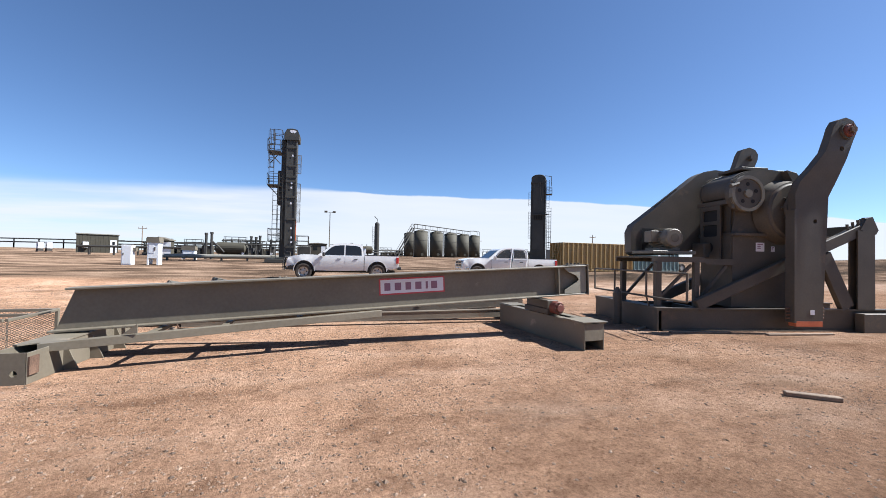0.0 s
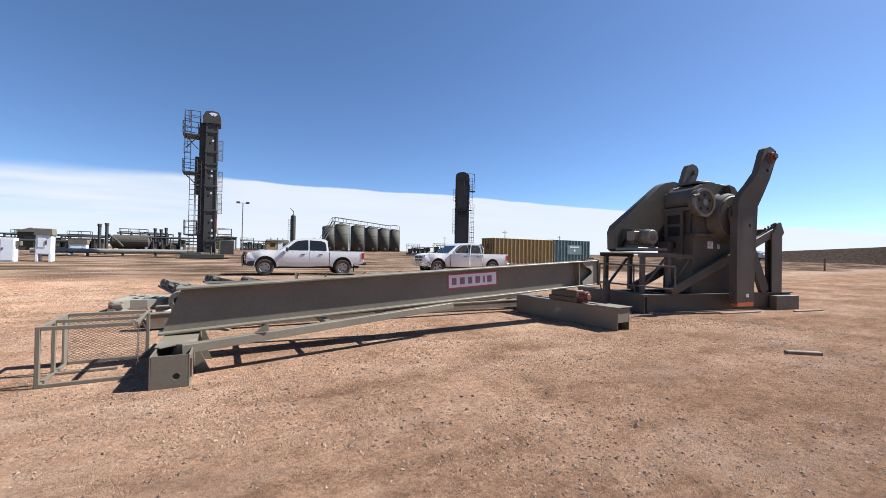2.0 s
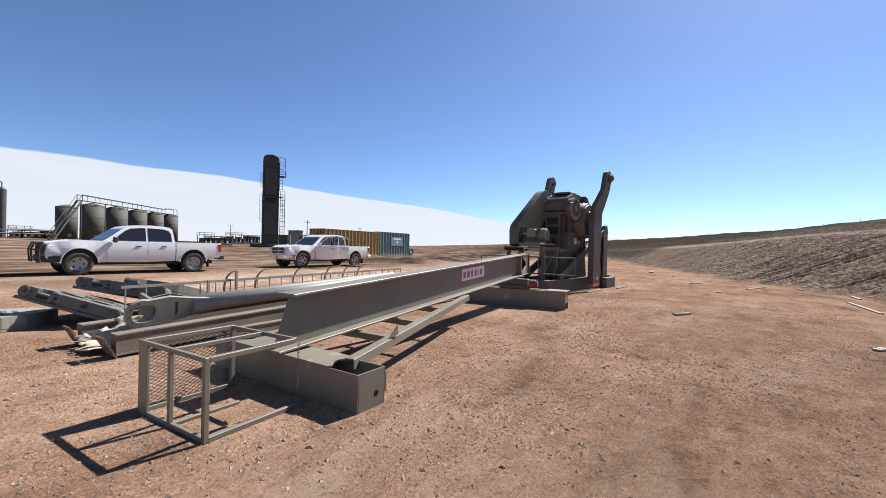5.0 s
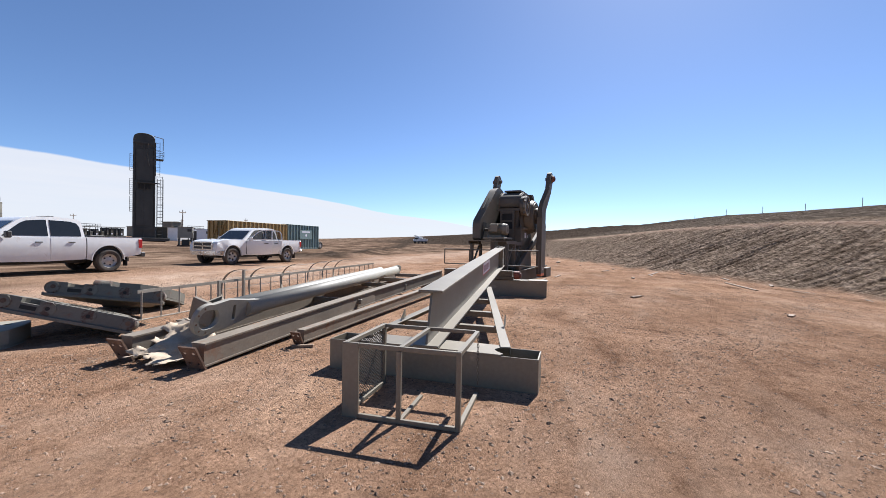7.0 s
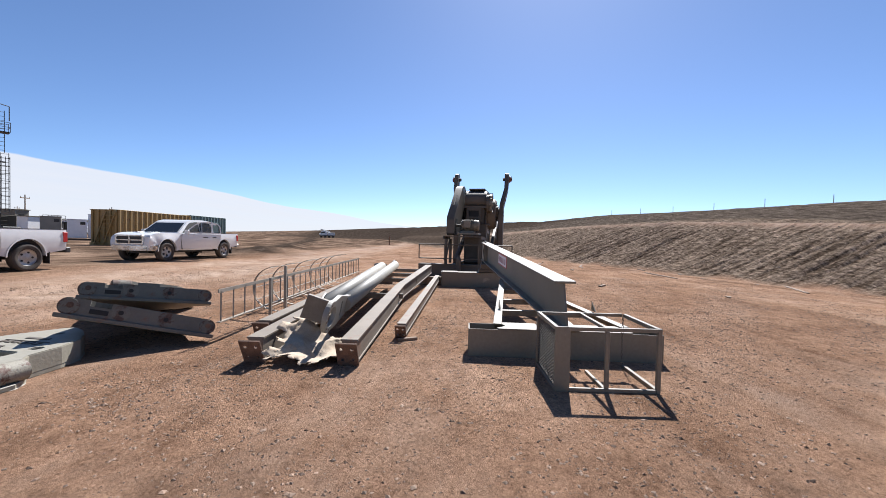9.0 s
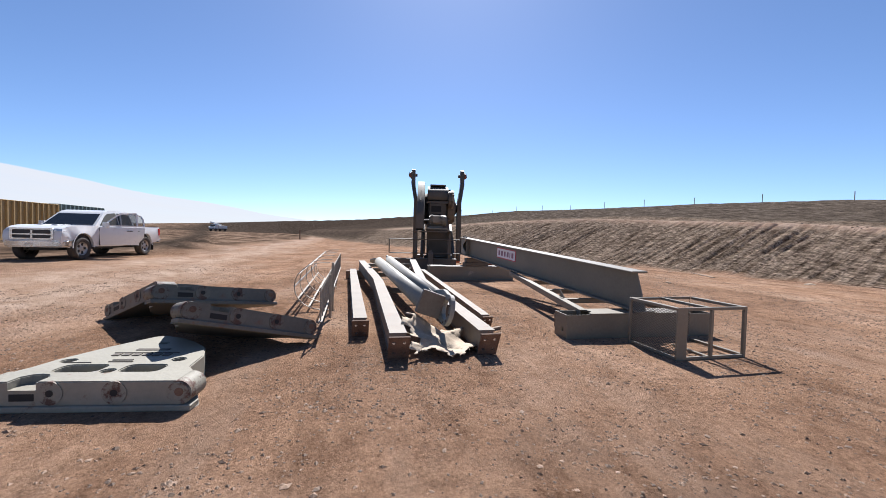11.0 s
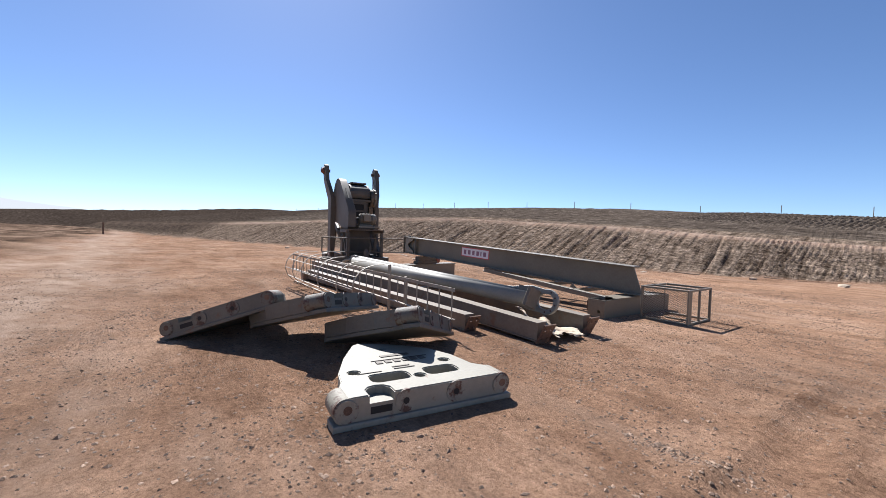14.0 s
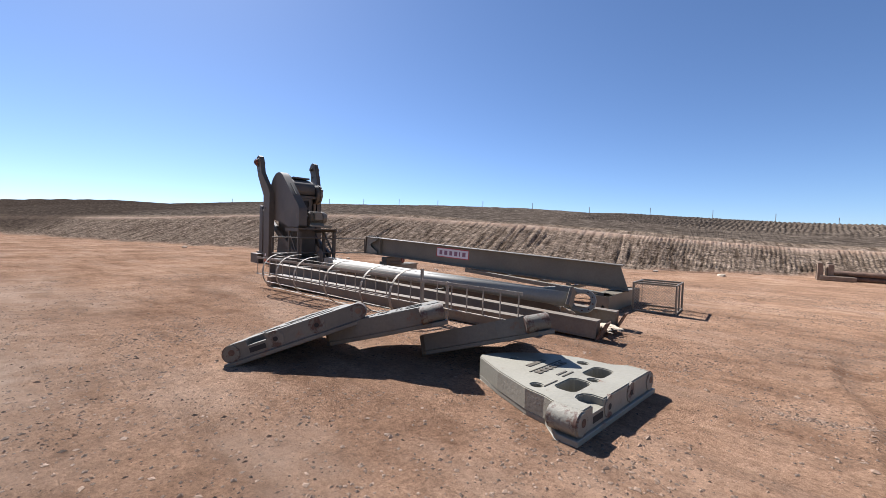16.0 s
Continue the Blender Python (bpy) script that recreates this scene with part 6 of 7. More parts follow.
def storage_tank(x, y, r, h):
    z = gz(x, y) - 0.1
    e = thing("storage_tank", "olive green cylindrical steel oil storage tank", "tank", pose(x, y, z), group="tank battery")
    bm = B()
    bmesh.ops.create_cone(bm, cap_ends=True, segments=36, radius1=r, radius2=r, depth=h, matrix=Matrix.Translation((0, 0, h / 2)))
    shell = part("shell", bm, OLIVE, e)
    for p in shell.data.polygons:
        p.use_smooth = len(p.vertices) == 4
    bm = B()
    bmesh.ops.create_cone(bm, cap_ends=True, segments=36, radius1=r * 1.01, radius2=0.3, depth=0.45, matrix=Matrix.Translation((0, 0, h + 0.226)))
    part("tank_roof", bm, OLIVE, e)
    for k in (0.0, 0.33, 0.66, 0.99):
        bm = B()
        bmesh.ops.create_cone(bm, cap_ends=False, segments=36, radius1=r * 1.008, radius2=r * 1.008, depth=0.08, matrix=Matrix.Translation((0, 0, 0.06 + h * k * 0.97)))
        part("seam_band", bm, TOWERPAINT, e)
    part("manway", rod(B(), (0, -r - 0.12, 0.8), (0, -r + 0.1, 0.8), 0.35, 12), OLIVE, e)
    return e


for k in range(5):
    storage_tank(22.4 + 5.2 * k, 94.8 + 4.6 * k, 1.69, 6.4)
storage_tank(22.6, 108.6, 1.69, 6.4)


def tank_walkway():
    z = gz(26, 98) + 6.75
    e = thing("tank_walkway", "steel catwalk with pipe railing along the tank tops and stair", "catwalk", pose(22.4, 94.8, 0, 0, 0, 41.5))
    part("deck", box(B(), (-3.2, -0.4, z), (30.4, 0.4, z + 0.08)), TOWERPAINT, e)
    for y in (-0.4, 0.4):
        bm = path_rod(B(), [(-3.2, y, z + 0.08), (-3.2, y, z + 1.0), (25.6, y, z + 1.0), (26.1, y, z + 1.35), (30.0, y, z + 1.35), (30.4, y, z + 0.9), (30.4, y, z + 0.08)], 0.06, 6)
        for k in range(9):
            rod(bm, (-2.0 + 3.3 * k, y, z + 0.08), (-2.0 + 3.3 * k, y, z + 1.0), 0.04, 5)
        part("railing", bm, TOWERPAINT, e)
    for x in (-2.8, 3.47, 10.41, 17.35, 24.29):
        part("support_post", box(B(), (x - 0.06, -0.06, z - 7.4), (x + 0.06, 0.06, z)), TOWERPAINT, e)
    bm = B()
    for s in (-0.4, 0.4):
        bar(bm, (-9.6, s, z - 7.3), (-3.2, s, z), 0.08, 0.3)
        rod(bm, (-9.6, s, z - 6.3), (-3.2, s, z + 1.0), 0.05, 5)
    for k in range(26):
        q = (k + 0.5) / 26
        box(bm, (-9.6 + 6.4 * q - 0.14, -0.4, z - 7.3 + 7.3 * q), (-9.6 + 6.4 * q + 0.14, 0.4, z - 7.26 + 7.3 * q))
    part("stair", bm, TOWERPAINT, e)


tank_walkway()


def tall_vessel():
    e = thing("separator_column", "slim dark vertical separator vessel with a vent pipe", "vessel", pose(12.9, 104, gz(12.9, 104) - 0.1))
    part("shell", rod(B(), (0, 0, 0), (0, 0, 8.4), 0.6, 20), TOWERPAINT, e)
    part("dome", rod(B(), (0, 0, 8.4), (0, 0, 8.8), 0.6, 20, 0.2), TOWERPAINT, e)
    part("vent_pipe", path_rod(B(), [(0, 0, 8.8), (0, 0, 9.6), (-0.4, 0, 9.9), (-0.7, 0, 10.3)], 0.08, 6), TOWERPAINT, e)
    ladder_into(e, -0.9, 0, 0, 7.6, 0.5)


tall_vessel()


def light_mast(x, y, h):
    e = thing("light_mast", "tall grey light mast with two flood lamps", "light mast", pose(x, y, gz(x, y)))
    part("pole", rod(B(), (0, 0, 0), (0, 0, h), 0.11, 8, 0.07), STEEL, e)
    part("cross_arm", rod(B(), (-0.8, 0, h), (0.8, 0, h), 0.05, 6), STEEL, e)
    for s in (-1, 1):
        part("flood_lamp", box(B(), (s * 0.8 - 0.3, -0.3, h - 0.1), (s * 0.8 + 0.3, 0.25, h + 0.25)), STEEL_DARK, e, bevel=0.05)


light_mast(1.0, 84, 8.9)


def power_pole(x, y, h):
    e = thing("power_pole", "weathered wooden power pole with crossarm on the plain", "power pole", pose(x, y, gz(x, y), 0, 0, 12), group="power poles")
    part("pole", rod(B(), (0, 0, 0), (0, 0, h), 0.16, 8, 0.11), WOOD, e)
    part("cross_arm", box(B(), (-1.3, -0.06, h - 0.9), (1.3, 0.06, h - 0.7)), WOOD, e)
    for q in (-1.2, 0, 1.2):
        part("insulator", rod(B(), (q, 0, h - 0.7), (q, 0, h - 0.4), 0.06, 6), STEEL, e)


for x, y, h in ((-62, 165, 8.5), (75, 190, 9), (112, 205, 9), (150, 190, 9), (84, 112, 8), (128, 130, 8)):
    power_pole(x, y, h)


# white electrical cabinets at the pad's edge
def control_cabinet(x, y, w, h, vented, label):
    e = thing("control_cabinet", label, "cabinet", pose(x, y, gz(x, y) - 0.02), group="white electrical cabinets")
    if vented:
        for a in (-w / 2, w / 2 - 0.12):
            part("leg", box(B(), (a, 0, 0), (a + 0.12, 0.8, 0.55)), WHITEBOX, e)
        part("body", box(B(), (-w / 2, 0, 0.552), (w / 2, 0.8, h - 0.45)), WHITEBOX, e, bevel=0.02)
        part("hood", plate(B(), [(-w / 2 - 0.08, h - 0.448), (w / 2 + 0.08, h - 0.448), (w / 2 + 0.02, h), (-w / 2 - 0.02, h)], [], -0.86, 0.06, XZ), STEEL, e)
        part("door_panel", box(B(), (-w / 2 + 0.12, -0.02, h - 1.3), (w / 2 - 0.3, -0.002, h - 0.6)), WHITEBOX, e)
        part("handle", box(B(), (w / 2 - 0.28, -0.05, h - 1.1), (w / 2 - 0.22, -0.003, h - 0.8)), STEEL_DARK, e)
    else:
        part("body", box(B(), (-w / 2, 0, 0), (w / 2, 0.6, h)), WHITEBOX, e, bevel=0.02)
        part("door_panel", box(B(), (-w / 2 + 0.06, -0.02, 0.1), (w / 2 - 0.06, -0.002, h - 0.1)), WHITEBOX, e, bevel=0.005)
        part("handle", box(B(), (-w / 2 + 0.12, -0.06, h * 0.5), (-w / 2 + 0.18, -0.021, h * 0.6)), STEEL_DARK, e)
        part("side_box", box(B(), (w / 2 + 0.002, 0.1, h - 0.5), (w / 2 + 0.25, 0.5, h - 0.2)), STEEL, e)


control_cabinet(-14.7, 37.6, 0.72, 1.6, False, "small white electrical cabinet at the pad edge")
control_cabinet(-13.05, 38.0, 0.8, 2.3, True, "white electrical cabinet with sloping hood on legs")
control_cabinet(-14.6, 52.0, 1.3, 1.55, True, "white electrical cabinet beside the pipe run")


def pipe_run(name, pts, r, mat, label, legs=2.5):
    e = thing(name, label, "pipeline", group="pipe runs")
    part("pipe", path_rod(B(), pts, r, 10), mat, e)
    for a, b in zip(pts, pts[1:]):
        a, b = Vector(a), Vector(b)
        n = int((b - a).length / legs)
        for i in range(n):
            p = a + (b - a) * ((i + 0.5) / n)
            g = gz(p.x, p.y)
            if p.z - r - g > 0.1:
                part("pipe_stand", box(B(), (p.x - 0.08, p.y - 0.15, g - 0.05), (p.x + 0.08, p.y + 0.15, p.z - r + 0.01)), TOWERPAINT, e)


pipe_run("flow_line", [(-17.5, 50.5, 1.05), (-4.2, 50.5, 1.12)], 0.22, PIPEWHITE, "pale pipeline on short stands in front of the plant")
pipe_run("flow_line", [(-30, 62, 2.0), (-6, 62, 2.1)], 0.15, TOWERPAINT, "dark pipeline on low stands beside the plant")
for k in range(3):
    pipe_run("header_pipe", [(-36, 75, 2.0 + 0.5 * k), (-2, 75, 2.1 + 0.5 * k)], 0.10, TOWERPAINT, "dark overhead header pipe of the plant", 5)
for k in range(2):
    pipe_run("header_pipe", [(4, 100, 2.3 + 0.6 * k), (20, 104, 2.4 + 0.6 * k)], 0.12, TOWERPAINT, "dark header pipe beside the vessels", 3)
for k in range(2):
    pipe_run("far_pipe_rack", [(-160, 150, 3.4 + 0.9 * k), (-52, 128, 3.3 + 0.9 * k)], 0.16, TOWERPAINT, "dark distant pipe rack along the plain", 6)


def horizontal_vessel(x, y, l, r, label, mat=None):
    z = gz(x, y)
    e = thing("process_vessel", label, "vessel", pose(x, y, z), group="process vessels")
    mat = mat or OLIVE
    part("shell", rod(B(), (-l / 2, 0, 0.55 + r), (l / 2, 0, 0.55 + r), r, 20), mat, e)
    for s in (-1, 1):
        part("dished_end", rod(B(), (s * l / 2, 0, 0.55 + r), (s * (l / 2 + r * 0.35), 0, 0.55 + r), r, 20, r * 0.5), mat, e)
        part("saddle", box(B(), (s * l * 0.3 - 0.12, -r * 0.8, 0.1), (s * l * 0.3 + 0.12, r * 0.8, 0.6)), TOWERPAINT, e)
    part("skid", box(B(), (-l / 2 - 0.3, -r, 0), (l / 2 + 0.3, r, 0.12)), TOWERPAINT, e)
    for q in (-0.3, 0.0, 0.25):
        part("nozzle", rod(B(), (q * l, 0, 0.5 + 2 * r), (q * l, 0, 0.95 + 2 * r), 0.09, 8), TOWERPAINT, e)


horizontal_vessel(-11.2, 57, 3.2, 0.75, "olive horizontal separator vessel on a skid")
horizontal_vessel(8.5, 96, 4.5, 0.9, "olive horizontal vessel on a skid")


def exhaust_stack(x, y, h, bend):
    e = thing("exhaust_stack", "dark vertical exhaust stack of the plant", "stack", pose(x, y, gz(x, y) - 0.05), group="stacks")
    part("flue", rod(B(), (0, 0, 0), (0, 0, h), 0.15, 10), TOWERPAINT, e)
    part("cap", rod(B(), (0, 0, h), (0, 0, h + 0.25), 0.19, 10), TOWERPAINT, e)
    if bend:
        part("elbow", path_rod(B(), [(0.1, 0, h - 0.9), (0.9, 0, h - 1.6), (1.4, 0, h - 2.2)], 0.1, 8), TOWERPAINT, e)


for x, y, h, b in ((-13.6, 55, 3.0, False), (-13.0, 55, 3.1, True), (-9.4, 60, 2.8, False), (-8.8, 60, 2.7, False), (-8.3, 60, 2.9, False), (-6.9, 60, 2.4, False)):
    exhaust_stack(x, y, h, b)


def compressor_skid(x, y, l, h, label):
    e = thing("compressor_skid", label, "plant skid", pose(x, y, gz(x, y)), group="plant skids")
    rng = random.Random(int(x * 7 + y))
    part("skid", box(B(), (-l / 2, -1.2, 0.0), (l / 2, 1.2, 0.3)), TOWERPAINT, e, bevel=0.02)
    q = -l / 2 + 0.2
    while q < l / 2 - 0.6:
        w = rng.uniform(0.5, 1.1)
        hh = h * rng.uniform(0.55, 0.9)
        part("module", box(B(), (q, -0.9, 0.302), (min(q + w, l / 2 - 0.1), 0.8, hh)), OLIVE if rng.random() < 0.6 else TOWERPAINT, e, bevel=0.05)
        part("valve", rod(B(), (q + w / 2, -1.0, hh * 0.4), (q + w / 2, -0.91, hh * 0.4), 0.16, 10), SIGNWHITE if rng.random() < 0.35 else STEEL, e)
        part("riser", rod(B(), (q + w * 0.3, -0.95, 0.3), (q + w * 0.3, -0.95, h * 0.95), 0.06, 6), TOWERPAINT, e)
        q += w + 0.12
    part("top_header", rod(B(), (-l / 2, -0.95, h * 0.95), (l / 2, -0.95, h * 0.95), 0.09, 8), TOWERPAINT, e)
    for a in (-l / 2 + 0.1, 0, l / 2 - 0.1):
        part("frame_post", box(B(), (a - 0.05, 1.0, 0.3), (a + 0.05, 1.1, h)), TOWERPAINT, e)
    railing_into(e, -l / 2, 0.2, 0, 1.1, h * 0.9, 0.7)


compressor_skid(-8.0, 57.5, 4.6, 1.9, "olive compressor skid with valves and risers")
compressor_skid(-10.5, 62, 5.5, 2.4, "dark process skid crowded with valves and pipes")
compressor_skid(-15.5, 60, 4.0, 1.8, "dark pump skid with valves and risers")
compressor_skid(-21, 66, 6, 1.8, "dark plant skid with valves and risers")
compressor_skid(3.5, 92, 5, 2.0, "dark plant skid beside the light mast")
compressor_skid(17, 105, 6, 1.6, "dark manifold skid near the tanks")
compressor_skid(52, 96, 8, 2.2, "dark manifold skid behind the parked pickup")
compressor_skid(33, 74, 5, 1.6, "dark pump skid near the pumping tower")


def shed(x, y, w, d, h, mat, label, door=True, roof=0.5):
    z = gz(x, y)
    e = thing("plant_shed", label, "shed", pose(x, y, z - 0.05), group="plant sheds")
    part("wall", box(B(), (-w / 2, 0, 0), (w / 2, d, h)), mat, e, bevel=0.02)
    part("roof", plate(B(), [(-w / 2 - 0.15, h + 0.002), (w / 2 + 0.15, h + 0.002), (w / 2 + 0.15, h + 0.1), (0, h + roof), (-w / 2 - 0.15, h + 0.1)], [], -d - 0.15, 0.15, XZ), STEEL, e)
    if door:
        part("door", box(B(), (w * 0.2, -0.03, 0.05), (w * 0.2 + 0.95, -0.002, min(2.1, h - 0.2))), WHITEBOX, e)
        part("window", box(B(), (-w * 0.25, -0.03, h * 0.45), (-w * 0.25 + 0.9, -0.002, h * 0.8)), GLASS, e)


def field_building(x, y, w, d, h, turn):
    e = thing("field_building", "brown steel-sided building with a white door and wall unit", "building", pose(x, y, gz(x, y) - 0.1, 0, 0, turn))
    part("wall", box(B(), (-w / 2, 0, 0), (w / 2, d, h)), OLIVE, e)
    for k in range(int(w / 0.3)):
        q = -w / 2 + 0.1 + 0.3 * k
        if q < w / 2 - 1.05:
            part("siding_rib", box(B(), (q, -0.025, 0.05), (q + 0.05, -0.001, h - 0.05)), OLIVE, e)
    part("roof", plate(B(), [(-w / 2 - 0.12, h + 0.002), (w / 2 + 0.12, h + 0.002), (w / 2 + 0.12, h + 0.1), (-w / 2 - 0.12, h + 0.16)], [], -d - 0.12, 0.12, XZ), PIPEWHITE, e)
    door = part("door", box(B(), (w / 2 - 0.98, -0.05, 0.08), (w / 2 - 0.2, -0.002, 2.05)), WHITEBOX, e)
    part("door_window", box(B(), (w / 2 - 0.75, -0.06, 1.35), (w / 2 - 0.42, -0.051, 1.8)), GLASS, door)
    part("wall_unit", box(B(), (-w / 2 + 0.75, -0.4, 0.85), (-w / 2 + 1.4, -0.026, 1.7)), WHITEBOX, e, bevel=0.02)


field_building(-33.05, 73.5, 4.9, 3.0, 2.85, 24)
shed(-21, 62, 2.2, 2.2, 2.1, OLIVE, "small olive shelter hut beside the plant")
shed(-1.5, 98, 4, 3, 2.6, OLIVE, "olive meter shed of the plant", roof=0.3)
shed(7.5, 92, 3.2, 2.5, 2.0, YELLOW, "small tan shed of the plant", roof=0.2)
shed(49, 70, 3.6, 2.5, 2.4, WHITEBOX, "white steel equipment module behind the tanks", door=False, roof=0.12)
shed(54.5, 71, 4.2, 2.5, 2.2, WHITEBOX, "white steel equipment module behind the tanks", door=False, roof=0.12)
shed(59.5, 74, 3.2, 2.5, 2.0, WHITEBOX, "white steel equipment module behind the tanks", door=False, roof=0.12)
compressor_skid(50, 67, 5, 2.2, "dark pump skid between white modules")
compressor_skid(58, 69, 4, 1.8, "dark pump skid between white modules")
shed(57, 82, 2.2, 2.5, 3.6, STEEL, "grey equipment tower hut", roof=0.2)
shed(80, 120, 8, 3, 2.8, STEEL, "grey distant field building", roof=0.3)
shed(47, 128, 6, 4, 3.0, OLIVE, "olive distant field building", roof=0.3)


def frac_tank(x0, x1, y, h, mat, label, stairs, plateon, wheels):
    z = gz((x0 + x1) / 2, y)
    e = thing("corrugated_tank", label, "frac tank", pose(x0, y, z), group="corrugated tanks")
    l = x1 - x0
    part("shell", box(B(), (0.06, 0.06, 0.25), (l - 0.06, 2.44, h - 0.06)), mat, e)
    part("bottom_rail", box(B(), (0, 0, 0.05), (l, 2.5, 0.24)), mat, e, bevel=0.01)
    part("top_rail", box(B(), (0, 0, h - 0.055), (l, 2.5, h)), mat, e, bevel=0.01)
    n = int(l / 0.55)
    for k in range(n + 1):
        x = 0.08 + (l - 0.16) * k / n
        part("rib", plate(B(), [(x - 0.09, 0.055), (x + 0.09, 0.055), (x + 0.05, -0.05), (x - 0.05, -0.05)], [], 0.25, h - 0.06), mat, e)
    for k in range(5):
        y_ = 0.25 + 2.0 * k / 4
        part("rib", box(B(), (-0.06, y_ - 0.07, 0.25), (0.055, y_ + 0.07, h - 0.06)), mat, e)
    if stairs:
        bm = B()
        for s in (0.3, 1.1):
            bar(bm, (-0.12, s + 0.9, 0.1), (-0.12, s - 0.3 + 0.2, h - 0.2), 0.06, 0.12, (1, 0, 0))
        for k in range(8):
            box(bm, (-0.3, 1.7 - 1.2 * k / 8 - 0.4, 0.2 + (h - 0.4) * k / 8), (-0.08, 1.7 - 1.2 * k / 8 + 0.3, 0.24 + (h - 0.4) * k / 8))
        part("end_stair", bm, YELLOW, e)
    if plateon:
        pl = part("name_board", box(B(), (l * 0.35, -0.075, h * 0.42), (l * 0.75, -0.055, h * 0.8)), TEAL, e)
        part("emblem", rod(B(), (l * 0.55, -0.076, h * 0.58), (l * 0.55, -0.082, h * 0.58), 0.16, 12), SIGNWHITE, pl)
        part("letter_bar", box(B(), (l * 0.42, -0.082, h * 0.69), (l * 0.68, -0.076, h * 0.75)), SIGNWHITE, pl)
    if wheels:
        for q in (0.0, 1.0):
            bm = lathe(B(), [(0.25, -0.12), (0.42, -0.14), (0.48, -0.08), (0.48, 0.08), (0.42, 0.14), (0.25, 0.12)], 18, Matrix.Translation((l + 0.55, 0.15, 0.48)) @ Matrix.Translation((0, q * 2.1, 0)))
            w = part("wheel", bm, RUBBER, e)
            part("rim", rod(B(), (l + 0.55, 0.05 + q * 2.1, 0.48), (l + 0.55, 0.2 + q * 2.1, 0.48), 0.26, 12), RIM, w)
        part("wheel_frame", box(B(), (l, 0.3, 0.4), (l + 1.1, 2.2, 0.6)), TEAL, e)


frac_tank(23.45, 32.0, 35.6, 2.95, YELLOW, "mustard corrugated steel frac tank with end stair", True, False, False)
frac_tank(32.15, 38.2, 35.6, 2.95, TEAL, "faded teal corrugated steel frac tank on wheels", False, True, True)


# far service truck with a boom on the road
def service_truck():
    x, y = 118, 50
    e = thing("service_truck", "white service truck with a folded boom parked far off", "truck", pose(x, y, gz(x, y), 0, 0, 160) @ Matrix.Scale(0.85, 4))
    part("chassis", box(B(), (-3.2, -1.0, 0.6), (3.0, 1.0, 0.9)), PLASTIC, e)
    part("cab", plate(B(), [(1.2, 0.9), (3.2, 0.9), (3.2, 1.5), (2.6, 1.6), (2.2, 2.4), (1.2, 2.4)], [], -1.0, 1.0, XZ), WHITE, e, bevel=0.05)
    part("service_body", box(B(), (-3.2, -1.1, 0.92), (1.1, 1.1, 1.9)), WHITE, e, bevel=0.04)
    part("boom", bar(B(), (-1.0, 0, 2.3), (3.6, 0, 3.0), 0.35, 0.35), WHITE, e)
    part("boom_post", box(B(), (-1.3, -0.25, 1.9), (-0.8, 0.25, 2.4)), WHITE, e)
    part("windscreen", box(B(), (2.3, -0.8, 1.65), (2.62, 0.8, 2.2)), GLASS, e)
    for a in (-2.2, 2.3):
        for s in (-0.9, 0.9):
            bm = lathe(B(), [(0.2, -0.14), (0.45, -0.14), (0.5, -0.08), (0.5, 0.08), (0.45, 0.14), (0.2, 0.14)], 14, Matrix.Translation((a, s, 0.5)))
            part("wheel", bm, RUBBER, e)


service_truck()


# ---- along the earth bank ----
def line_post(x, y, h):
    lone("fence_post", rod(B(), (0, 0, -0.1), (0, 0, h), 0.03, 6), WOOD, "thin weathered post on the hill crest", "fence post", pose(x, y, gz(x, y)), group="posts on the hill")


for a, d in ((-12, 100), (-14.5, 92), (-17.3, 84), (-20.5, 76), (-23.9, 69), (-27.5, 63), (-31.7, 58), (-36.4, 54), (-41.9, 51), (-48.5, 48), (-56, 46), (-64.5, 45), (-73, 45), (-81, 47), (-88, 50), (-94, 54)):
    line_post(-7.9 + d * math.cos(radians(a)), 8.1 + d * math.sin(radians(a)), 0.9)

lone("marker_post", rod(B(), (0, 0, -0.05), (0, 0, 1.5), 0.09, 8), RUST, "rusty steel marker post standing in the earth", "post", pose(59.7, 19.9, gz(59.7, 19.9)))


# ---- white equipment boxes far behind the pickups ----
def equipment_box(x, y, w, d, foot, h, mat, label):
    z = gz(x, y)
    e = thing("equipment_box", label, "equipment box", pose(x, y, z, 0, 0, -46), group="equipment boxes on skids")
    part("skid", box(B(), (-w / 2 - 0.05, -d / 2 - 0.05, -0.05), (w / 2 + 0.05, d / 2 + 0.05, 0.15)), RUST, e)
    if foot > 0.3:
        for sx_ in (-1, 1):
            part("leg", box(B(), (sx_ * w * 0.42 - 0.05, -d / 2, 0.151), (sx_ * w * 0.42 + 0.05, d / 2, foot)), TOWERPAINT, e)
        part("pump", box(B(), (-w * 0.25, -d * 0.3, 0.151), (w * 0.25, d * 0.3, foot * 0.8)), TOWERPAINT, e, bevel=0.04)
    f = max(foot, 0.152)
    body = part("body", box(B(), (-w / 2, -d / 2, f + 0.001), (w / 2, d / 2, h)), mat, e, bevel=0.02)
    part("door", box(B(), (-w * 0.42, -d / 2 - 0.02, f + 0.1), (w * 0.1, -d / 2 - 0.001, h - 0.12)), mat, body)
    part("vent", box(B(), (w * 0.16, -d / 2 - 0.02, h - 0.5), (w * 0.42, -d / 2 - 0.001, h - 0.2)), TOWERPAINT, body)
    part("roof_cap", box(B(), (-w / 2 - 0.04, -d / 2 - 0.06, h + 0.001), (w / 2 + 0.04, d / 2 + 0.04, h + 0.06)), mat, e)


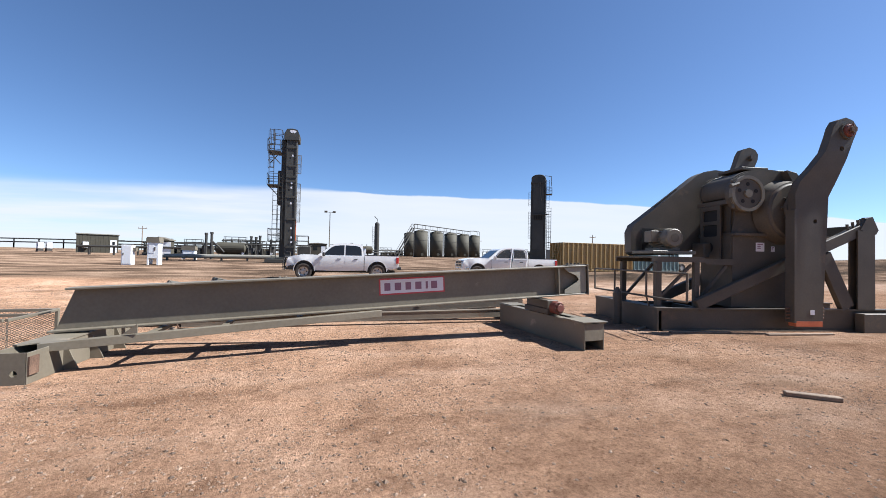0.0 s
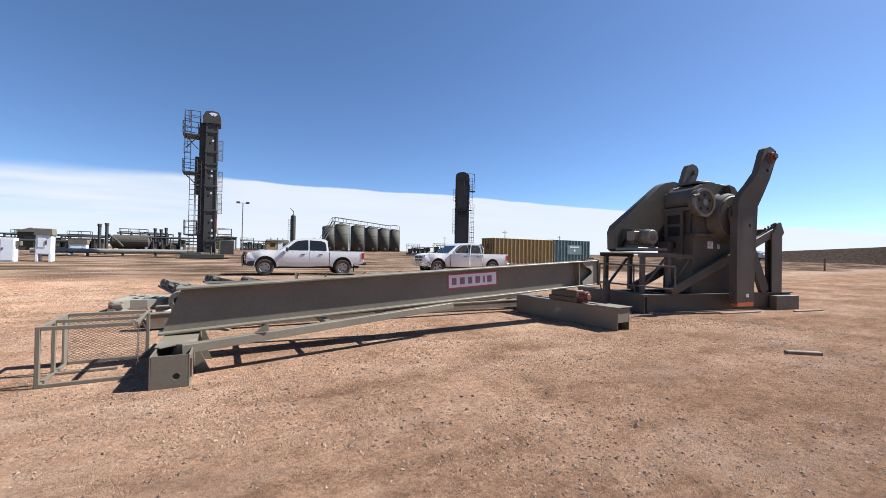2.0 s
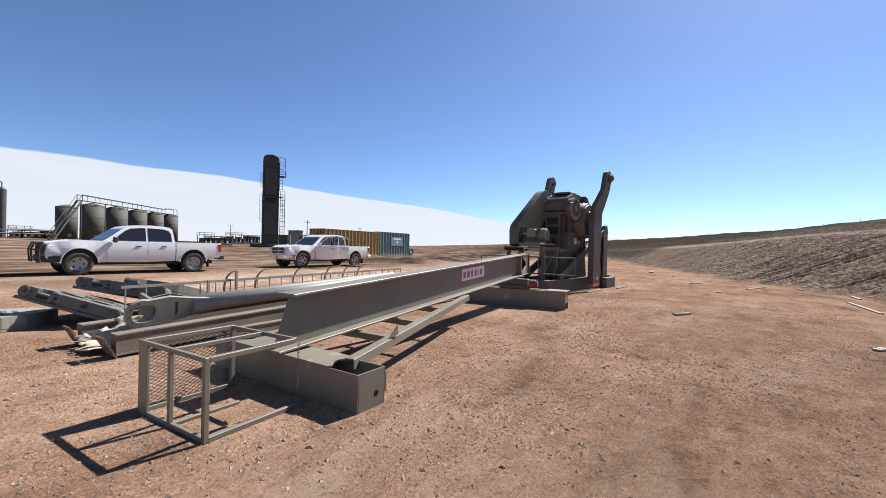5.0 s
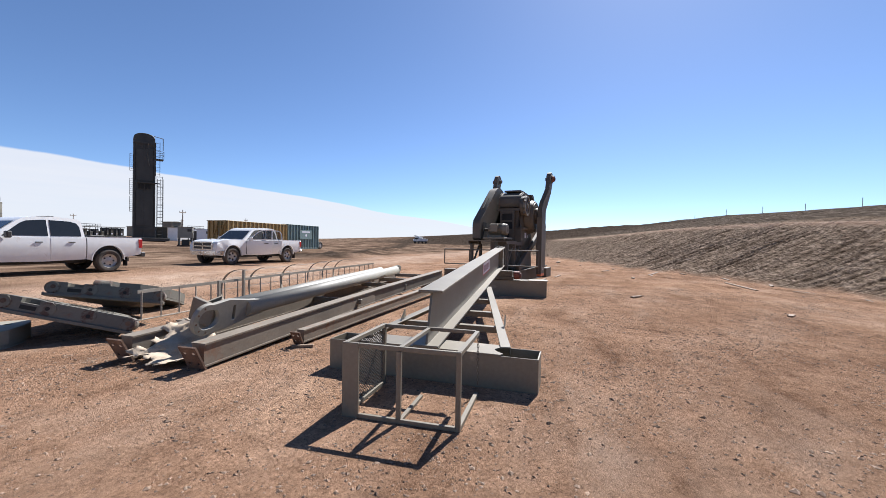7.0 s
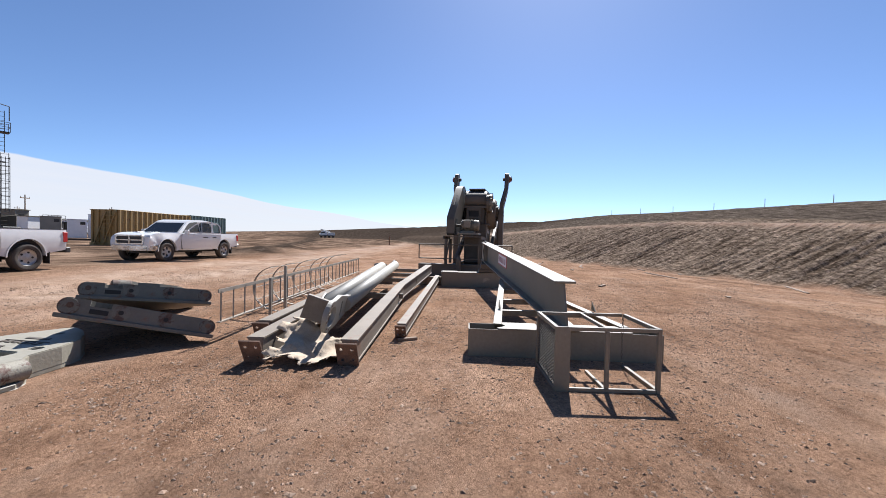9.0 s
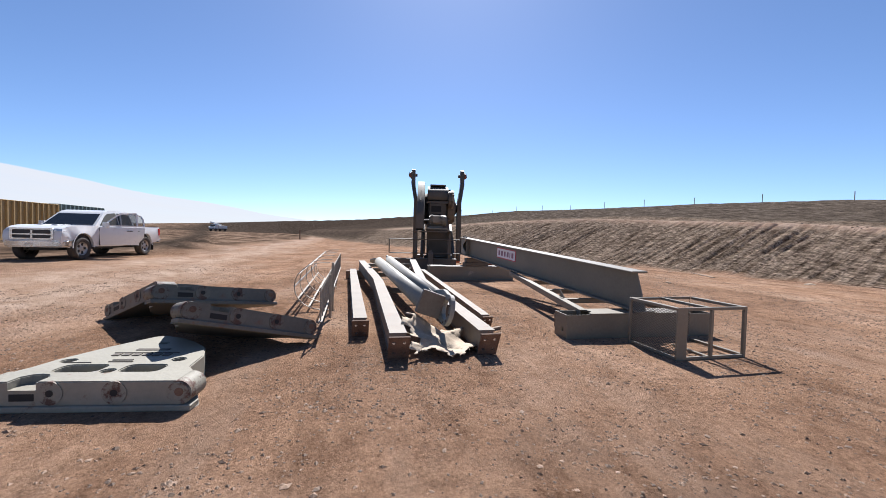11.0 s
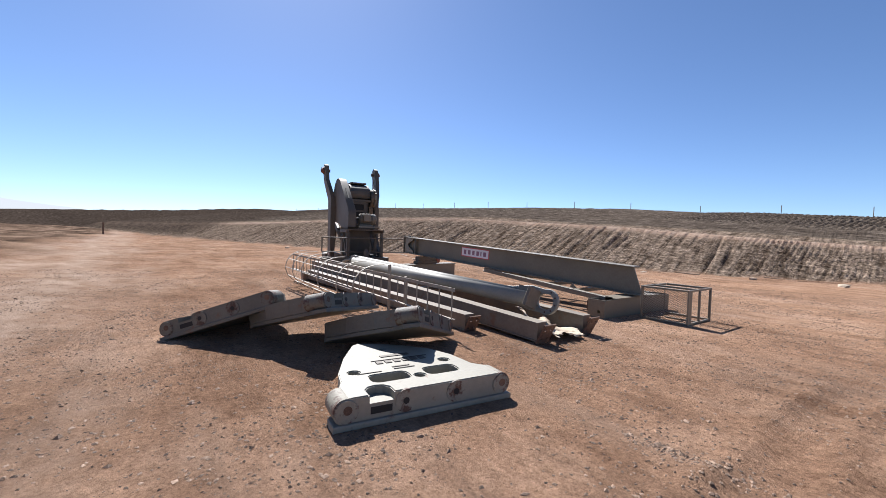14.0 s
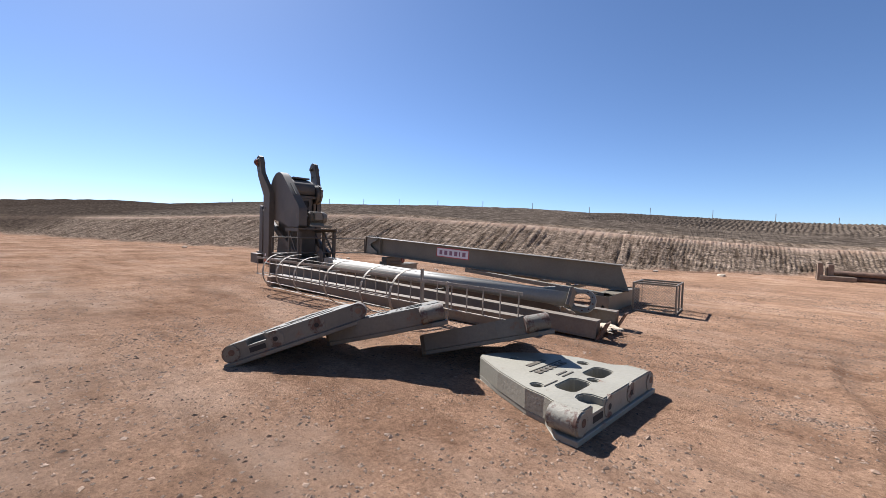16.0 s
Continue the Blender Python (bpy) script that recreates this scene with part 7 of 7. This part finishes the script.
equipment_box(30.2, 48.5, 1.5, 1.2, 1.0, 2.25, PIPEWHITE, "grey equipment box raised over a dark skid")
equipment_box(31.5, 47.1, 1.5, 1.0, 0.2, 2.05, WHITEBOX, "white equipment box with a plain door")
equipment_box(32.35, 46.4, 0.5, 0.5, 0.2, 2.65, WHITEBOX, "tall narrow white equipment box")
equipment_box(32.75, 45.85, 0.65, 0.8, 0.2, 1.9, WHITEBOX, "low white equipment box beside a tall one")
equipment_box(34.0, 45.0, 0.95, 0.9, 1.0, 1.9, PIPEWHITE, "small grey equipment box raised over a dark skid")
equipment_box(-40.2, 73.6, 0.85, 0.6, 0.5, 1.35, WHITEBOX, "small white equipment box by the pipe rack")
equipment_box(-39.4, 74.1, 0.85, 0.6, 0.5, 1.35, WHITEBOX, "small white equipment box by the pipe rack")


# ---- timber and pipe pile at the foot of the bank ----
def pile():
    rng = random.Random(11)
    for k in range(7):
        x, y = -9.4 - 0.1 * (k % 3), -9.2 - 0.28 * (k % 4)
        z = 0.12 + 0.22 * (k // 4)
        bm = rod(B(), (-2.2, 0, 0), (2.6, 0, 0), 0.105, 12)
        ob = lone("rusty_pipe", bm, RUST, "rusty steel pipe in a stack by the earth bank", "pipe", pose(x - 1.0, y, gz(x, y) + z, 0, 0, -6 + rng.uniform(-1, 1)), group="stacked pipes")
    for k in range(4):
        x, y = -7.4 - 0.35 * (k % 2), -9.1 - 0.55 * (k // 2)
        m = pose(x, y, gz(x, y), 0, 0, rng.uniform(-12, 12))
        lone("timber_block", box(B(), (-0.1, -0.12, 0.0), (0.1, 0.12, 0.75 + 0.1 * rng.random())), WOOD, "upright weathered timber block beside the pipe stack", "timber", m, group="timber blocks", bevel=0.012)
    for k in range(3):
        x, y = -7.9, -8.9 - 0.4 * k
        lone("timber_beam", box(B(), (-0.7, -0.1, 0.0), (0.5, 0.1, 0.2)), WOOD, "weathered timber beam lying by the pipe stack", "timber", pose(x, y, gz(x, y) + 0.02, 0, 0, 10 * k - 8), group="timber beams", bevel=0.012)


pile()


def debris():
    rng = random.Random(3)
    spots = [(18.2, 2.9, 1.0), (15.4, 1.0, 0.5), (17.0, 0.6, 2.6), (20.5, 2.2, 0.6), (24, 4.0, 0.9), (8.5, -2.4, 1.2), (3.6, 0.55, 0.25), (11.0, -1.2, 3.0), (6.2, -3.4, 2.2)]
    for x, y, l in spots:
        bm = box(B(), (-l / 2, -0.05, 0), (l / 2, 0.05, 0.03))
        lone("scrap_board", bm, WOOD, "weathered board lying on the earth near the bank", "board", pose(x, y, gz(x, y) + 0.005, 0, 0, rng.uniform(-35, 5)), group="boards on the ground", bevel=0.006)
    for x, y, s in ((13.2, 2.2, 0.12), (28, 5.6, 0.2), (2.8, -4.4, 0.16), (-1.0, -6.3, 0.14), (-3.8, -6.6, 0.2), (3.75, 0.5, 0.07)):
        bm = B()
        bmesh.ops.create_icosphere(bm, subdivisions=1, radius=s)
        for v in bm.verts:
            v.co = Vector((v.co.x * 1.2, v.co.y * 0.8, v.co.z * 0.45)) * (1 + 0.25 * rng.uniform(-1, 1))
        lone("pale_rock", bm, CLOTH, "pale loose rock on bare earth", "rock", pose(x, y, gz(x, y) + s * 0.2, 0, 0, rng.uniform(0, 90)), group="loose rocks")


debris()


# ---- loose stones and clods ----
def scatter(name, label, category, pts, sizes, mat, flat, seed):
    rng = np.random.default_rng(seed)
    base = np.array([(1, 0, 0), (0, 1, 0), (-1, 0, 0), (0, -1, 0), (0, 0, 1), (0, 0, -1)], float)
    tri = np.array([(0, 1, 4), (1, 2, 4), (2, 3, 4), (3, 0, 4), (1, 0, 5), (2, 1, 5), (3, 2, 5), (0, 3, 5)])
    n = len(pts)
    v = base[None] * (1 + 0.45 * rng.uniform(-1, 1, (n, 6, 1)))
    a = rng.uniform(0, 2 * math.pi, n)
    c, s = np.cos(a)[:, None], np.sin(a)[:, None]
    x, y, z = v[..., 0] * rng.uniform(0.8, 1.5, (n, 1)), v[..., 1], v[..., 2] * flat
    v = np.stack([x * c - y * s, x * s + y * c, z], -1) * sizes[:, None, None] + pts[:, None, :]
    f = (tri[None] + (np.arange(n) * 6)[:, None, None]).reshape(-1, 3)
    me = bpy.data.meshes.new(name)
    me.from_pydata(v.reshape(-1, 3).tolist(), [], f.tolist())
    me.materials.append(mat)
    return tagged(new(name, me), label, category, kind="stuff")


def random_island(mat):
    """Stones of one heap differ in tone."""
    t = mat.node_tree
    g = t.nodes.new("ShaderNodeNewGeometry")
    hsv = t.nodes.new("ShaderNodeHueSaturation")
    mr = t.nodes.new("ShaderNodeMapRange")
    mr.inputs[3].default_value, mr.inputs[4].default_value = 0.4, 1.2
    t.links.new(g.outputs["Random Per Island"], mr.inputs[0])
    t.links.new(mr.outputs[0], hsv.inputs["Value"])
    b = t.nodes["Principled BSDF"]
    old = b.inputs["Base Color"].links[0].from_socket
    t.links.new(old, hsv.inputs["Color"])
    t.links.new(hsv.outputs[0], b.inputs["Base Color"])


random_island(STONE)
rg = np.random.default_rng(21)
N = 88000
sx = np.concatenate([rg.uniform(-10, 9, N), rg.uniform(-9, 2, N // 2)])
sy = np.concatenate([rg.uniform(-2, 18, N), rg.uniform(0, 17, N // 2)])
rake = rg.random(260)
sx = np.concatenate([sx, -5.5 - 0.78 * rake + 0.03 * rg.normal(size=260)])
sy = np.concatenate([sy, 11.93 - 0.13 * rake + 0.05 * rg.normal(size=260)])
size = 0.0045 + 0.010 * rg.random(len(sx)) ** 2 + 0.012 * rg.random(len(sx)) ** 10
keep = rg.random(len(sx)) < np.clip(0.55 + 0.8 * lumps(sx, sy, 1.3, 4.0), 0.12, 1)
sp = np.stack([sx, sy, land(sx, sy) + size * 0.15], 1)[keep]
scatter("gravel", "small reddish and pale stones strewn over the pad", "gravel", sp, size[keep], STONE, 0.5, 4)

CLOD = material("dry_clods", (0.08, 0.06, 0.045), (0.22, 0.172, 0.128), 0.95, scale=1.5, fine=12, bump=0.3)
random_island(CLOD)
N = 3500
cx = rg.uniform(-16, 45, N)
cs = rg.uniform(0.2, 1.0, N) ** 1.0
ct = np.interp(cx, TOE_X, TOE_Y)
cr = np.interp(cx, LIP_X, LIP_Z) / 0.42 + 1.5
cy = ct - cs * cr / 0.93
csz = 0.012 + 0.03 * rg.random(N) ** 3
scatter("earth_clods", "dry brown clods of earth on the cut bank", "earth clods", np.stack([cx, cy, land(cx, cy) + csz * 0.2], 1), csz, CLOD, 0.7, 6)


# ---- scraps of board along the foot of the bank ----
rs = random.Random(31)
for k in range(9):
    bx = -5 + 25 * (k + 0.6 * rs.random()) / 9
    by = float(np.interp(bx, TOE_X, TOE_Y)) + rs.uniform(0.15, 0.8)
    ln_, wd = rs.uniform(0.25, 1.1), rs.uniform(0.07, 0.14)
    sb = box(B(), (-ln_ / 2, -wd / 2, 0), (ln_ / 2, wd / 2, 0.035))
    for v in sb.verts:
        v.co.x += rs.uniform(-0.03, 0.03)
        v.co.z += 0.02 if v.co.x > 0 else 0
    lone("board_scrap", sb, WOOD, "splintered scrap of weathered board on the earth", "board", pose(bx, by, float(land(bx, by)) - 0.004, 0, 0, rs.uniform(-20, 45)), group="board scraps", bevel=0.005)
